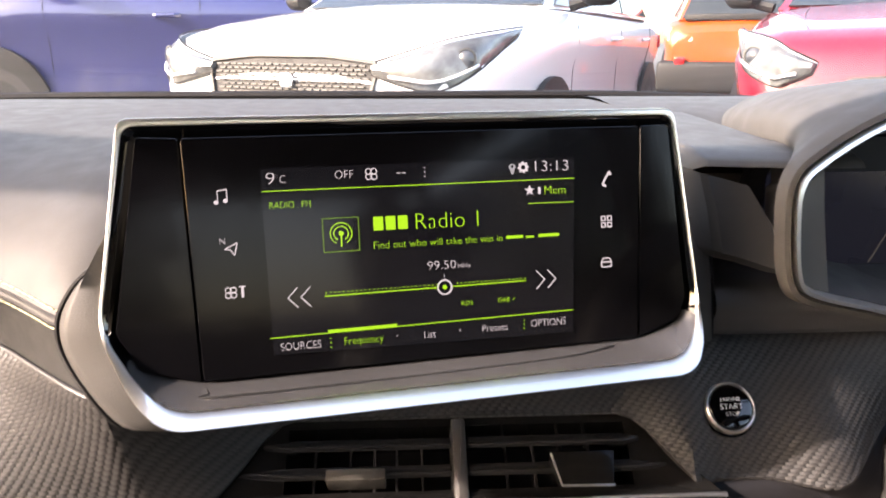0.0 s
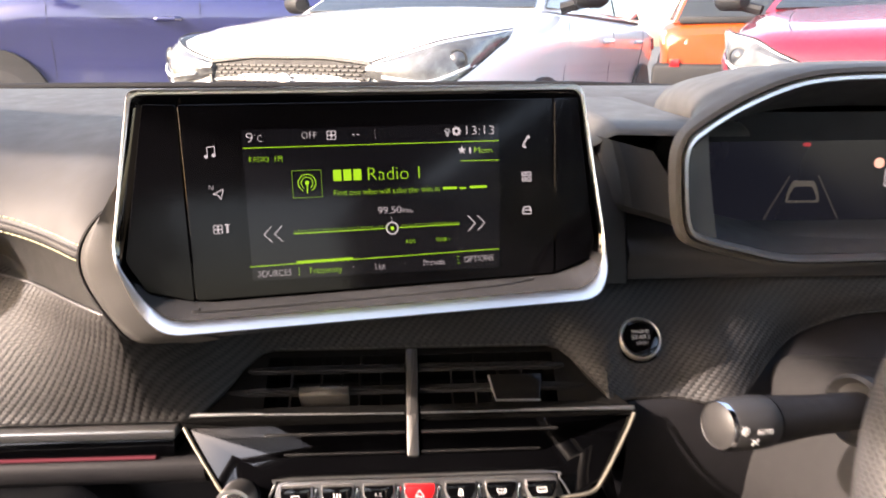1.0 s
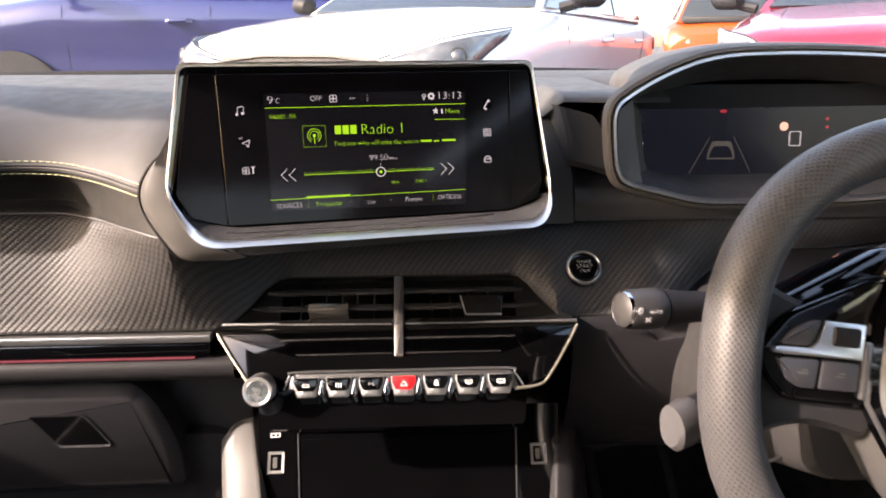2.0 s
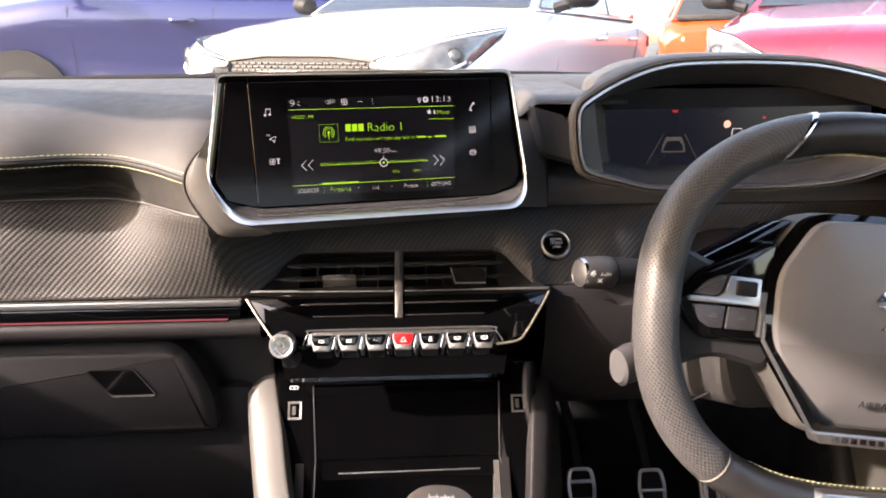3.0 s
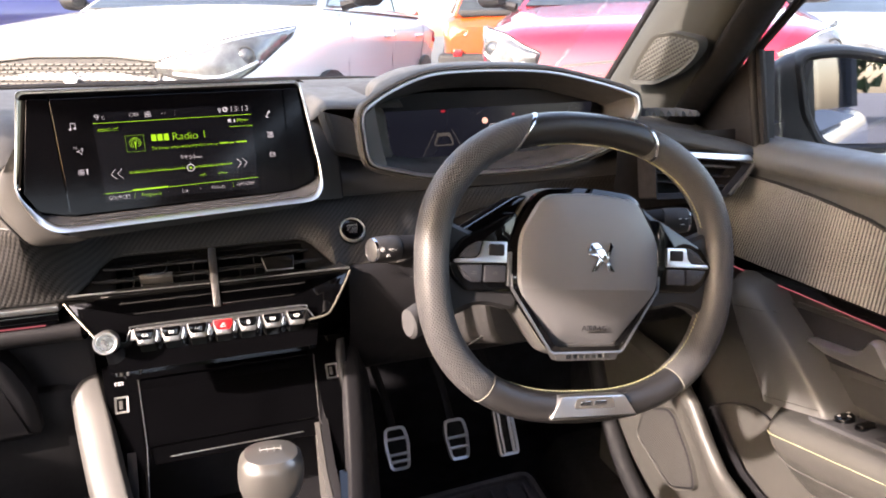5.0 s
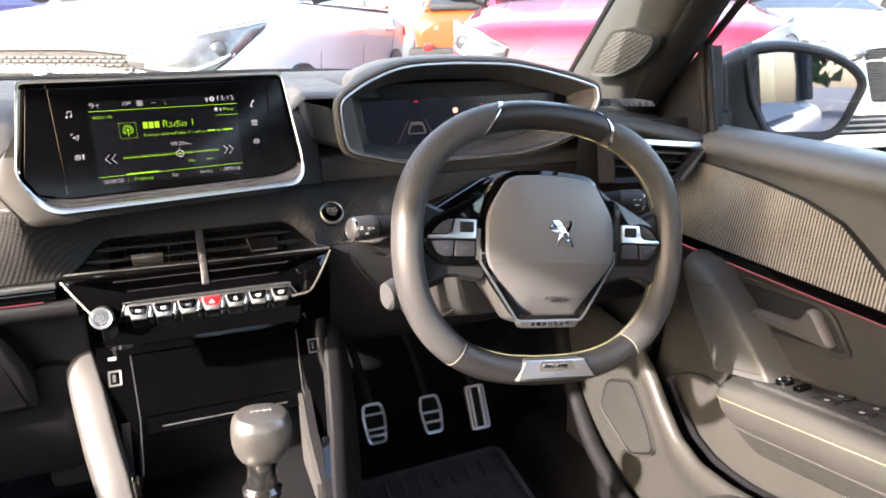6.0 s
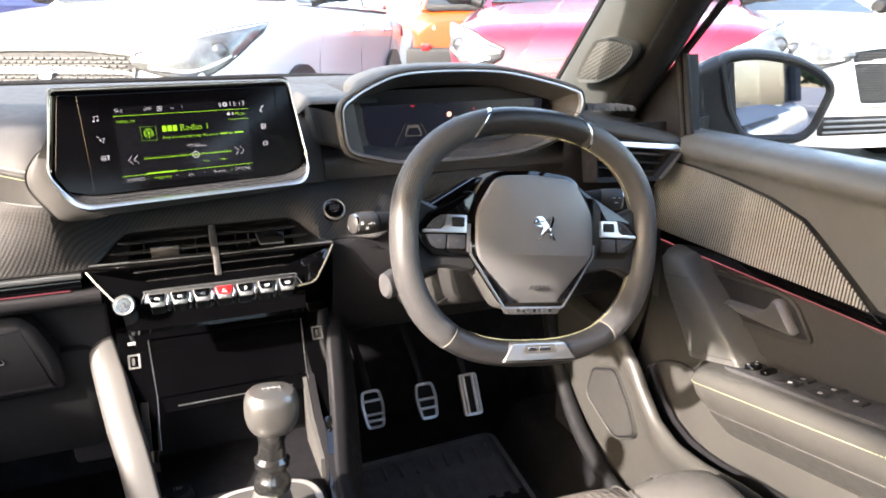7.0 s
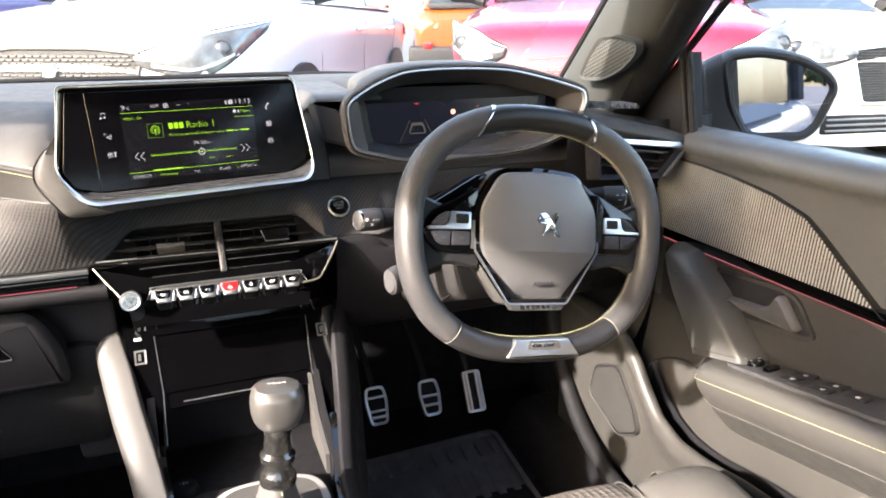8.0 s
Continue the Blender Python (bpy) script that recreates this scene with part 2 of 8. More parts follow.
PAD = relief(vary(mat("soft_dash_skin", (0.050, 0.0485, 0.0465), 0.6, spec=0.2), 9, 0.06, 60, 0.06), "cells", 700, 0.25, 0.0004)
PAD_DARK = relief(vary(mat("dark_dash_skin", (0.026, 0.026, 0.0275), 0.55, spec=0.35), 9, 0.08, 60, 0.06), "cells", 700, 0.25, 0.0004)
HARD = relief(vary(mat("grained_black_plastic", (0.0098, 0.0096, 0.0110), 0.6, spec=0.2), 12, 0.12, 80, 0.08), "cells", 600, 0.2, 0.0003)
PULL_GREY = relief(vary(mat("pull_skin", (0.074, 0.074, 0.072), 0.45, spec=0.4), 10, 0.08, 80, 0.06), "cells", 600, 0.25, 0.0003)
SHADED_PAD = relief(vary(mat("shaded_recess_skin", (0.021, 0.0208, 0.0205), 0.5, spec=0.3), 9, 0.08, 60, 0.06), "cells", 700, 0.25, 0.0004)
DASH_MID = relief(vary(mat("grey_panel_skin", (0.046, 0.046, 0.0485), 0.5, spec=0.35), 9, 0.08, 60, 0.06), "cells", 700, 0.25, 0.0004)
DOOR_MID = relief(vary(mat("door_middle_skin", (0.025, 0.0245, 0.024), 0.45, spec=0.4), 9, 0.08, 60, 0.06), "cells", 700, 0.25, 0.0004)
COLUMN_GREY = relief(vary(mat("column_plastic", (0.022, 0.0215, 0.0215), 0.5, spec=0.35), 10, 0.08, 80, 0.06), "cells", 600, 0.25, 0.0003)
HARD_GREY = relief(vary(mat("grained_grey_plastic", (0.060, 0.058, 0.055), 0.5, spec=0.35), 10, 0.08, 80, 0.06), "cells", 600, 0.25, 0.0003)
GLOSS = vary(mat("piano_black", (0.0014, 0.0014, 0.0017), 0.04, spec=0.6), 30, 0.2)
GLASS_BLACK = vary(mat("black_screen_glass", (0.0022, 0.0021, 0.0026), 0.10, spec=0.18), 20, 0.2, 90, 0.02)
SILVER = vary(mat("satin_silver_trim", (0.70, 0.69, 0.68), 0.34, 1.0), 14, 0.02)
SATIN_LEVER = vary(mat("satin_lever_metal", (0.5, 0.49, 0.48), 0.3, 0.9), 20, 0.03)
RIM_SILVER = vary(mat("bright_rim_silver", (0.88, 0.84, 0.77), 0.30, 1.0), 14, 0.02)
BEZEL_GREY = vary(mat("grey_bezel_metal", (0.34, 0.34, 0.34), 0.3, 0.9), 14, 0.03)
CHROME = vary(mat("bright_chrome", (0.8, 0.8, 0.82), 0.08, 1.0), 14, 0.04, 150, 0.03)
STEEL = vary(mat("brushed_pedal_steel", (0.5, 0.5, 0.51), 0.32, 1.0), 30, 0.04, 60, 0.03)
RUBBER = vary(mat("black_rubber", (0.007, 0.007, 0.0078), 0.7, spec=0.25), 20, 0.15, 100, 0.08)
CARPET = relief(vary(mat("black_carpet", (0.020, 0.020, 0.023), 0.95, spec=0.1), 40, 0.3), "noise", 900, 0.8, 0.002)
MAT_RUBBER = relief(vary(mat("floor_mat_rubber", (0.105, 0.105, 0.118), 0.55), 30, 0.2, 200, 0.1), "noise", 500, 0.3, 0.0005)
LEATHER = relief(vary(mat("smooth_wheel_leather", (0.017, 0.0168, 0.0178), 0.36, spec=0.35), 25, 0.1, 120, 0.07), "cells", 900, 0.25, 0.0003)
LEATHER_DOTS = perforate(relief(vary(mat("dotted_wheel_leather", (0.054, 0.0535, 0.055), 0.42, spec=0.4), 25, 0.06, 120, 0.05), "cells", 900, 0.15, 0.0003), (1, 1, 0), (1, -1, 0), 0.0026, (0.020, 0.020, 0.021), 0.30, "UV")
SEAT_LEATHER = relief(vary(mat("seat_leather", (0.085, 0.082, 0.077), 0.45, spec=0.4), 18, 0.12, 90, 0.08), "cells", 500, 0.35, 0.0005)
SEAT_CLOTH = relief(vary(mat("seat_cloth", (0.11, 0.10, 0.09), 0.85, spec=0.2), 30, 0.12), "dots", 95, 0.8, 0.003)
CARBON = weave(mat("carbon_look_trim", (0.05, 0.05, 0.05), 0.55, spec=0.3), (1.0, 0.0, 0.0), (0.0, 0.7, 0.75), 0.0030, (0.026, 0.0248, 0.0245), (0.0065, 0.0063, 0.0062), 0.5)
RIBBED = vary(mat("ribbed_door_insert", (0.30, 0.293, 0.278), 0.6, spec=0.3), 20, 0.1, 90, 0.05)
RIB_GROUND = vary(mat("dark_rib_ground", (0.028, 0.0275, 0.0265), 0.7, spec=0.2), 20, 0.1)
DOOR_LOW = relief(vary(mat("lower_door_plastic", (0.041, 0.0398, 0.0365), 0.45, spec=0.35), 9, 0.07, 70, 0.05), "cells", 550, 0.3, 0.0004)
DOOR_SOFT = relief(vary(mat("door_soft_skin", (0.066, 0.066, 0.064), 0.45, spec=0.5), 9, 0.07, 70, 0.06), "cells", 650, 0.3, 0.0004)
ARM_SOFT = relief(vary(mat("armrest_skin", (0.052, 0.0508, 0.047), 0.42, spec=0.5), 9, 0.07, 70, 0.05), "cells", 650, 0.3, 0.0004)
THREAD = vary(mat("lime_yellow_thread", (0.40, 0.395, 0.22), 0.7), 200, 0.15)
AMBIENT = emit("red_light_strip", (1.0, 0.22, 0.28), 0.055)
PILLAR_CLOTH = relief(vary(mat("pillar_trim", (0.034, 0.0355, 0.0325), 0.7, spec=0.25), 12, 0.06), "noise", 700, 0.25, 0.0004)
SATIN_PALE = vary(mat("pale_satin_trim", (0.55, 0.54, 0.53), 0.38, 0.5), 20, 0.03)
DISPLAY = vary(mat("navy_display_glass", (0.0045, 0.005, 0.008), 0.18, spec=0.2), 10, 0.2)
nodes(DISPLAY)[2].inputs["Emission Color"].default_value = (0.30, 0.34, 0.6, 1)
nodes(DISPLAY)[2].inputs["Emission Strength"].default_value = 0.0028
DIMLIT = emit("dim_display_light", (0.42, 0.38, 0.34), 0.022)
SLAT = vary(mat("satin_vent_slat", (0.014, 0.0138, 0.014), 0.22, spec=0.7), 20, 0.06)
LIME = emit("lime_screen_light", (0.42, 0.9, 0.02), 0.12)
WHITE = emit("white_screen_light", (0.85, 0.82, 0.9), 0.108)
GREYLIT = emit("grey_screen_light", (0.35, 0.36, 0.4), 0.14)
LCD = vary(mat("lit_display_panel", (0.003, 0.003, 0.0036), 0.10, spec=0.25), 12, 0.2)
nodes(LCD)[2].inputs["Emission Color"].default_value = (0.42, 0.42, 0.58, 1)
nodes(LCD)[2].inputs["Emission Strength"].default_value = 0.0013
RED_LIT = emit("red_warning_light", (1.0, 0.02, 0.05), 0.055)
CYAN_LIT = emit("cyan_dial_light", (0.05, 0.45, 0.55), 0.10)
PINK_LIT = emit("pale_pink_dial_light", (0.9, 0.45, 0.35), 0.20)
HAZARD = vary(mat("red_hazard_key", (0.75, 0.01, 0.012), 0.3), 60, 0.05)
nodes(HAZARD)[2].inputs["Emission Color"].default_value = (1, 0.01, 0.01, 1)
nodes(HAZARD)[2].inputs["Emission Strength"].default_value = 0.12
PRINT = mat("pale_print", (0.62, 0.62, 0.62), 0.6)
KNOB_GREY = vary(mat("satin_grey_knob", (0.20, 0.195, 0.185), 0.30, 0.75), 20, 0.03)

# ---------- dashboard ----------
dash = thing("dashboard", (CX, 0.6, 0.35), "grey padded car dashboard with carbon-look band and lime stitching", "dashboard")


def along(x, keys):
    """A value that runs smoothly through keys of (x, value)."""
    return sum(ramp(x + d, [a for a, _ in keys], [b for _, b in keys]) for d in (-0.012, -0.006, 0.0, 0.006, 0.012)) / 5


def seam(x):
    """The pad's stitched edge as (y, z): it swings towards the seats and dips on its way to the screen."""
    y = along(x, [(-0.80, 0.350), (-0.60, 0.364), (-0.42, 0.376), (-0.36, 0.387), (-0.32, 0.412), (-0.295, 0.420), (-0.268, 0.420), (-0.235, 0.405), (-0.200, 0.381), (-0.185, 0.368), (-0.165, 0.374)])
    z = along(x, [(-0.80, 1.030), (-0.42, 1.027), (-0.32, 1.025), (-0.268, 1.022), (-0.235, 1.018), (-0.200, 1.013), (-0.185, 1.0105), (-0.165, 1.006)])
    return y, z


def pad_profile(x):
    """The pad's run from the windscreen to its stitched edge, as (y, z)."""
    y, z = seam(x)
    left = [(0.95, 1.055), (0.86, 1.076), (0.75, 1.083), (0.62, 1.079), (y + 0.115, 1.070), (y + 0.055, lerp(z, 1.068, 0.75)), (y + 0.018, lerp(z, 1.068, 0.33)), (y, z - 0.003)]
    mid = [(0.95, 1.055), (0.86, 1.076), (0.75, 1.083), (0.65, 1.080), (0.56, 1.072), (0.50, 1.05), (0.465, 1.01), (0.447, 0.955)]
    q = smooth01(-0.17, -0.12, x)
    return [(lerp(a[0], b[0], q), lerp(a[1], b[1], q)) for a, b in zip(left, mid)]


def band_top(x):
    q = smooth01(-0.17, -0.11, x)
    y = along(x, [(-0.80, 0.405), (-0.42, 0.421), (-0.39, 0.427), (-0.338, 0.440), (-0.285, 0.446), (-0.248, 0.424), (-0.209, 0.390), (-0.169, 0.357)])
    return lerp(y, 0.455, q), lerp(along(x, [(-0.80, 0.977), (-0.39, 0.975), (-0.25, 0.971), (-0.169, 0.969)]), 0.955, q)


def band_low(x):
    u = abs(x - CX)
    up = smooth01(0.158, 0.104, u)
    y, z = lerp(0.392, 0.437, up), lerp(0.877, 0.909, up)
    w = smooth01(0.215, 0.335, x)
    flare = 0.020 * smooth01(0.205, 0.265, x) * (1 - smooth01(0.42, 0.52, x))
    hollow = 0.016 * smooth01(0.158, 0.180, x) * (1 - smooth01(0.215, 0.255, x))   # round the start button
    return lerp(y, 0.47, w) - flare + hollow, lerp(z, 0.926, smooth01(0.225, 0.39, x))


def steps(a, b, d):
    k = max(1, round((b - a) / d))
    return [a + (b - a) * i / k for i in range(k + 1)]


bm = bmesh.new()
rings = []
for x in steps(-0.80, 0.182, 0.012):
    pr = spline([(x, y, z) for y, z in pad_profile(x)], 4)
    rings.append(pr)
loft(bm, rings, closed=False)
upper_pad = part("upper_pad", bm, PAD, dash, "soft grey padded top")

SEAM_X = steps(-0.80, -0.1865, 0.008)
bm = bmesh.new()
tube(bm, [(x, seam(x)[0] - 0.0002, seam(x)[1] - 0.0055) for x in SEAM_X], 0.0013, 8)
part("seam_piping", bm, PAD, dash, "grey piping along the seam")
for dz in (-0.0035, -0.0075):
    bm = bmesh.new()
    tube(bm, [(x, seam(x)[0] - 0.0003, seam(x)[1] + dz) for x in SEAM_X], 0.0008, 6)
    part("seam_gap", bm, RUBBER, dash)

bm = bmesh.new()   # hollow on the passenger's side, flush beside the screen
rings = []
for x in SEAM_X + [-0.178, -0.168]:
    (y, z), (ty, tz) = seam(x), band_top(x)
    deep = 0.030 * smooth01(-0.24, -0.31, x)
    rings.append(spline([(x, y + 0.0005, z - 0.0078), (x, y + 0.0010 + deep * 0.25, z - 0.0125), (x, lerp(y, ty, 0.4) + 0.001 + deep * 0.8, lerp(z, tz, 0.45)), (x, lerp(y, ty, 0.85) + 0.001 + deep, lerp(z, tz, 0.85)), (x, ty + 0.001, tz + 0.0005)], 4))
loft(bm, rings, closed=False)
# the overhanging pad's shade is put into this darker colour
part("recess_panel", bm, SHADED_PAD, dash, "padded panel below the seam with shade in its dark colour")

for dy, dz in ((0.0012, 0.0), (-0.0002, -0.0105)):
    bm = bmesh.new()
    x = -0.79
    while x < -0.188:
        tube(bm, [(p, seam(p)[0] + dy, seam(p)[1] + dz) for p in (x, x + 0.0036)], 0.00045, 5)
        x += 0.0058 * 0.0058 / math.hypot(0.0058, seam(x + 0.0058)[0] - seam(x)[0])
    tagged(part("stitching", bm, THREAD, dash, "lime yellow thread"), kind="stuff")

bm = bmesh.new()
rings = []
for x in steps(-0.80, 0.72, 0.008):
    (ty, tz), (by, bz) = band_top(x), band_low(x)
    bulge = 0.003 + 0.003 * smooth01(-0.30, -0.40, x)
    ln = [(x, ty + 0.02, tz + 0.004), (x, ty, tz)]
    for q in (0.25, 0.5, 0.75, 0.92):
        sag = math.sin(q * math.pi)
        ln.append((x, lerp(ty, by, q) - bulge * sag, lerp(tz, bz, q) + bulge * 0.7 * sag))
    ln += [(x, by, bz), (x, by + 0.012, bz - 0.006)]
    rings.append(spline(ln, 3))
loft(bm, rings, closed=False)
part("carbon_band", bm, CARBON, dash, "carbon-look textured band")

bm = bmesh.new()   # bright edge of the recess near the screen
tube(bm, [(x, band_top(x)[0] - 0.002, band_top(x)[1] + 0.0008) for x in steps(-0.80, -0.165, 0.012)], 0.0010, 6)
part("edge_strip", bm, DASH_MID, dash)

bm = bmesh.new()
M = FR((0, 0.386, 0.872), (1, 0, 0), (0, 0.15, 1))
prism(bm, rrect(0.652, 0.007, 0.002, -0.474, 0.0), M, -0.03, 0.003, 0.0015)
part("silver_strip", bm, BEZEL_GREY, dash, "satin grey strip")
bm = bmesh.new()
prism(bm, rrect(0.648, 0.012, 0.002, -0.474, -0.011), M, -0.03, -0.001, 0.001)
part("gloss_strip", bm, GLOSS, dash, "gloss black strip")
bm = bmesh.new()
prism(bm, rrect(0.63, 0.0010, 0.0004, -0.479, -0.0180), M, -0.003, 0.0002)
part("light_strip", bm, AMBIENT, dash, "thin red ambient light strip")

bm = bmesh.new()   # lower panel of the passenger side
rings = []
for x in steps(-0.80, -0.13, 0.02):
    rings.append(spline([(x, 0.41, 0.853), (x, 0.386, 0.8525), (x, 0.380, 0.846), (x, 0.383, 0.835), (x, 0.40, 0.826), (x, 0.43, 0.82)], 3))
loft(bm, rings, closed=False)
part("lower_panel", bm, HARD, dash)
bm = bmesh.new()   # panel that frames the glove box towards the console
prism(bm, rounded([(-0.245, 0.832), (-0.13, 0.852), (-0.13, 0.58), (-0.20, 0.58), (-0.205, 0.69)], 0.01), FR((0, 0.392, 0), (1, 0, 0), (0, 0.05, 1)), -0.10, -0.006, 0.004)
part("side_panel", bm, HARD, dash)
bm = bmesh.new()
box(bm, (-0.80, 0.55, 0.72), (0.80, 0.60, 0.93))
part("inner_wall", bm, RUBBER, dash)

# driver's side lower panels
bm = bmesh.new()
rings = []
for x in steps(0.176, 0.74, 0.02):
    z = band_low(x)[1]
    rings.append(spline([(x, band_low(x)[0] + 0.008, z - 0.001), (x, 0.405, 0.874 if x < 0.24 else z - 0.03), (x, 0.400, 0.85), (x, 0.405, 0.80), (x, 0.43, 0.745), (x, 0.47, 0.70), (x, 0.55, 0.68)], 3))
loft(bm, rings, closed=False)
part("knee_panel", bm, HARD, dash, "black panel under the steering column")
bm = bmesh.new()
tube(bm, [(0.176, 0.4035, 0.860), (0.245, 0.4015, 0.862)], 0.0008, 5)
part("panel_gap", bm, RUBBER, dash)

bm = bmesh.new()   # black panel below the instruments
rings = []
for x in steps(0.183, 0.72, 0.02):
    rings.append(spline([(x, 0.52, 1.0), (x, 0.462, 0.990), (x, 0.448, 0.978), (x, 0.452, 0.965), (x, 0.457, 0.954), (x, 0.48, 0.950)], 3))
loft(bm, rings, closed=False)
part("instrument_sill", bm, DASH_MID, dash, "dark grey panel below the instruments")
bm = bmesh.new()
tube(bm, spline([(0.1825, 0.50, 1.052), (0.1825, 0.466, 1.012), (0.1825, 0.449, 0.957)], 5), 0.0013, 6)
part("panel_gap", bm, RUBBER, dash)

# ---------- hood over the instruments ----------
OUT = [(0.208, 1.038), (0.2085, 1.062), (0.222, 1.074), (0.257, 1.091), (0.301, 1.104), (0.36, 1.1075), (0.43, 1.1065), (0.48, 1.102), (0.54, 1.088), (0.583, 1.074), (0.590, 1.066), (0.590, 1.052), (0.578, 1.030), (0.552, 1.006), (0.50, 0.988), (0.44, 0.981), (0.371, 0.980), (0.298, 0.982), (0.255, 0.992), (0.222, 1.002), (0.212, 1.012)]
BEZ = [(p.x, p.y) for p in spline([(x, z, 0) for x, z in OUT], 6, closed=True)]


def bez_y(x, z):
    return 0.438 - 0.030 * ((x - 0.40) / 0.2) ** 2 + 0.12 * (z - 1.04)


def bez_ring(d, y_in, lower=0.0, flat=0.0):
    pts = grow(BEZ, d)
    return [(x, bez_y(x, z) + y_in, lerp(z, min(z, 1.075), flat) - lower * max(0.0, (z - 0.98)) / 0.12) for x, z in pts]


def hood_ring(d, y_in, lower=0.0):
    """As bez_ring, with the side beside the screen drawn in behind the front roll."""
    return [(x + min(0.06, 1.1 * (y_in - 0.012)) * smooth01(0.37, 0.20, x) * smooth01(1.108, 1.050, z), y, z) for x, y, z in bez_ring(d, y_in, lower)]


bm = bmesh.new()
loft(bm, [bez_ring(0.003, 0.006), bez_ring(0.006, 0.001), bez_ring(0.009, 0.003), bez_ring(0.011, 0.012), hood_ring(0.0113, 0.018), hood_ring(0.0116, 0.027), hood_ring(0.0119, 0.038), hood_ring(0.012, 0.055), hood_ring(0.012, 0.085, 0.002), hood_ring(0.012, 0.12, 0.004), hood_ring(0.010, 0.20, 0.012), hood_ring(0.006, 0.30, 0.032), hood_ring(0.004, 0.40, 0.055)], caps=False)
hood = part("instrument_hood", bm, PAD, dash, "rounded grey hood over the instruments")
bm = bmesh.new()
loft(bm, [bez_ring(0.0045, 0.006), bez_ring(0.0035, -0.0015), bez_ring(0.0012, -0.002), bez_ring(-0.0005, 0.004)], loop=True)
part("silver_bezel", bm, SILVER, dash, "thin satin silver rim")
# shelf beside the hood, with the recess below it
bm = bmesh.new()
rows = []
for x in steps(0.152, 0.266, 0.003):
    k = smooth01(0.154, 0.171, x)
    yf = lerp(0.500, ramp(x, [0.150, 0.165, 0.190, 0.215, 0.236], [0.466, 0.462, 0.456, 0.452, 0.450]), k)
    dip = 0.020 * smooth01(0.232, 0.262, x)
    zf = lerp(1.0505, 1.0690, k)
    rows.append(spline([(x, 0.66, 1.0805 - dip), (x, 0.60, 1.079 - dip), (x, 0.55, lerp(1.0700, 1.0775, k) - dip * 0.7), (x, yf + 0.030, zf + 0.0060 * k + 0.010 * (1 - k)), (x, yf + 0.006, zf + 0.0030), (x, yf, zf), (x, yf + 0.002, zf - 0.0025), (x, yf + 0.04, zf - 0.0030)], 3))
loft(bm, rows, closed=False)
part("hood_shelf", bm, PAD, dash, "grey shelf beside the hood", 60)
bm = bmesh.new()
cheek = ([(0.166, 0.457, 1.0635), (0.180, 0.4565, 1.0600), (0.197, 0.455, 1.0555)], [(0.172, 0.453, 1.0400), (0.191, 0.453, 1.0370), (0.2135, 0.451, 1.0310)], [(0.1765, 0.450, 1.0160), (0.196, 0.447, 1.0105), (0.2175, 0.441, 1.0040)], [(0.1775, 0.453, 1.0130), (0.197, 0.450, 1.0075), (0.2180, 0.444, 1.0010)], [(0.1785, 0.466, 1.0080), (0.198, 0.464, 1.0030), (0.2185, 0.460, 0.9970)])
loft(bm, [spline([(row[0][0] - 0.004, row[0][1] + 0.040, row[0][2])] + row, 3) for row in cheek], closed=False)
part("shelf_cheek", bm, PAD, dash, "", 30)

bm = bmesh.new()   # top of the dashboard behind the hood
loft(bm, [spline([(x, 0.95, 1.055), (x, 0.86, 1.077), (x, 0.79, 1.0845 - 0.026 * smooth01(0.45, 0.72, x)), (x, 0.72, 1.084 - 0.026 * smooth01(0.45, 0.72, x)), (x, 0.65, 1.074 - 0.03 * smooth01(0.45, 0.72, x)), (x, 0.58, 1.04)], 3) for x in steps(0.181, 0.74, 0.03)], closed=False)
part("rear_top", bm, PAD, dash, "grey top behind the hood")

# right end of the dashboard
bm = bmesh.new()
rings = []
for x in steps(0.575, 0.775, 0.02):
    q = (x - 0.575) / 0.2
    t = lerp(1.038, 0.996, q)
    rings.append(spline([(x, 0.95, 1.045), (x, 0.80, 1.055), (x, 0.62, 1.050 - 0.01 * q), (x, 0.50, 1.035 - 0.02 * q), (x, 0.42, t + 0.006), (x, 0.375, t), (x, 0.362, t - 0.012), (x, 0.372, t - 0.02), (x, 0.40, t - 0.02)], 3))
loft(bm, rings, closed=False)
part("end_pad", bm, PAD, dash, "grey padded end beside the door")
bm = bmesh.new()
loft(bm, [spline([(x, 0.41, 1.02), (x, 0.405, 0.97), (x, 0.42, 0.92), (x, 0.45, 0.88)], 3) for x in (0.56, 0.64, 0.70, 0.76)], closed=False)
part("end_panel", bm, HARD, dash)

# ---------- instrument cluster ----------
cluster = thing("instrument_cluster", (0.40, 0.49, 0.985), "dark digital instrument display under the hood", "instrument display")
bm = bmesh.new()
loft(bm, [bez_ring(-0.0008, 0.004), bez_ring(-0.006, 0.02), bez_ring(-0.012, 0.06, 0.012)], caps=False)
part("shroud", bm, DASH_MID, cluster, "dark grey funnel round the display")
bm = bmesh.new()   # flat plate between the rim and the display
loft(bm, [spline([(0.2088, 0.4150, 1.062), (0.2088, 0.4130, 1.040), (0.2118, 0.4110, 1.012), (0.2225, 0.4120, 1.002)], 3), spline([(0.2220, 0.4200, 1.072), (0.2255, 0.4180, 1.045), (0.2305, 0.4170, 1.018), (0.2360, 0.4180, 0.996)], 3), spline([(0.2224, 0.4800, 1.070), (0.2259, 0.4800, 1.045), (0.2309, 0.4800, 1.018), (0.2364, 0.4800, 0.998)], 3)], closed=False)
part("shroud_plate", bm, DASH_MID, cluster, "flat grey plate beside the display", 20)
CL = FR((0.40, 0.487, 1.035), (1, 0, 0), (0, 0.10, 0.995))
bm = bmesh.new()
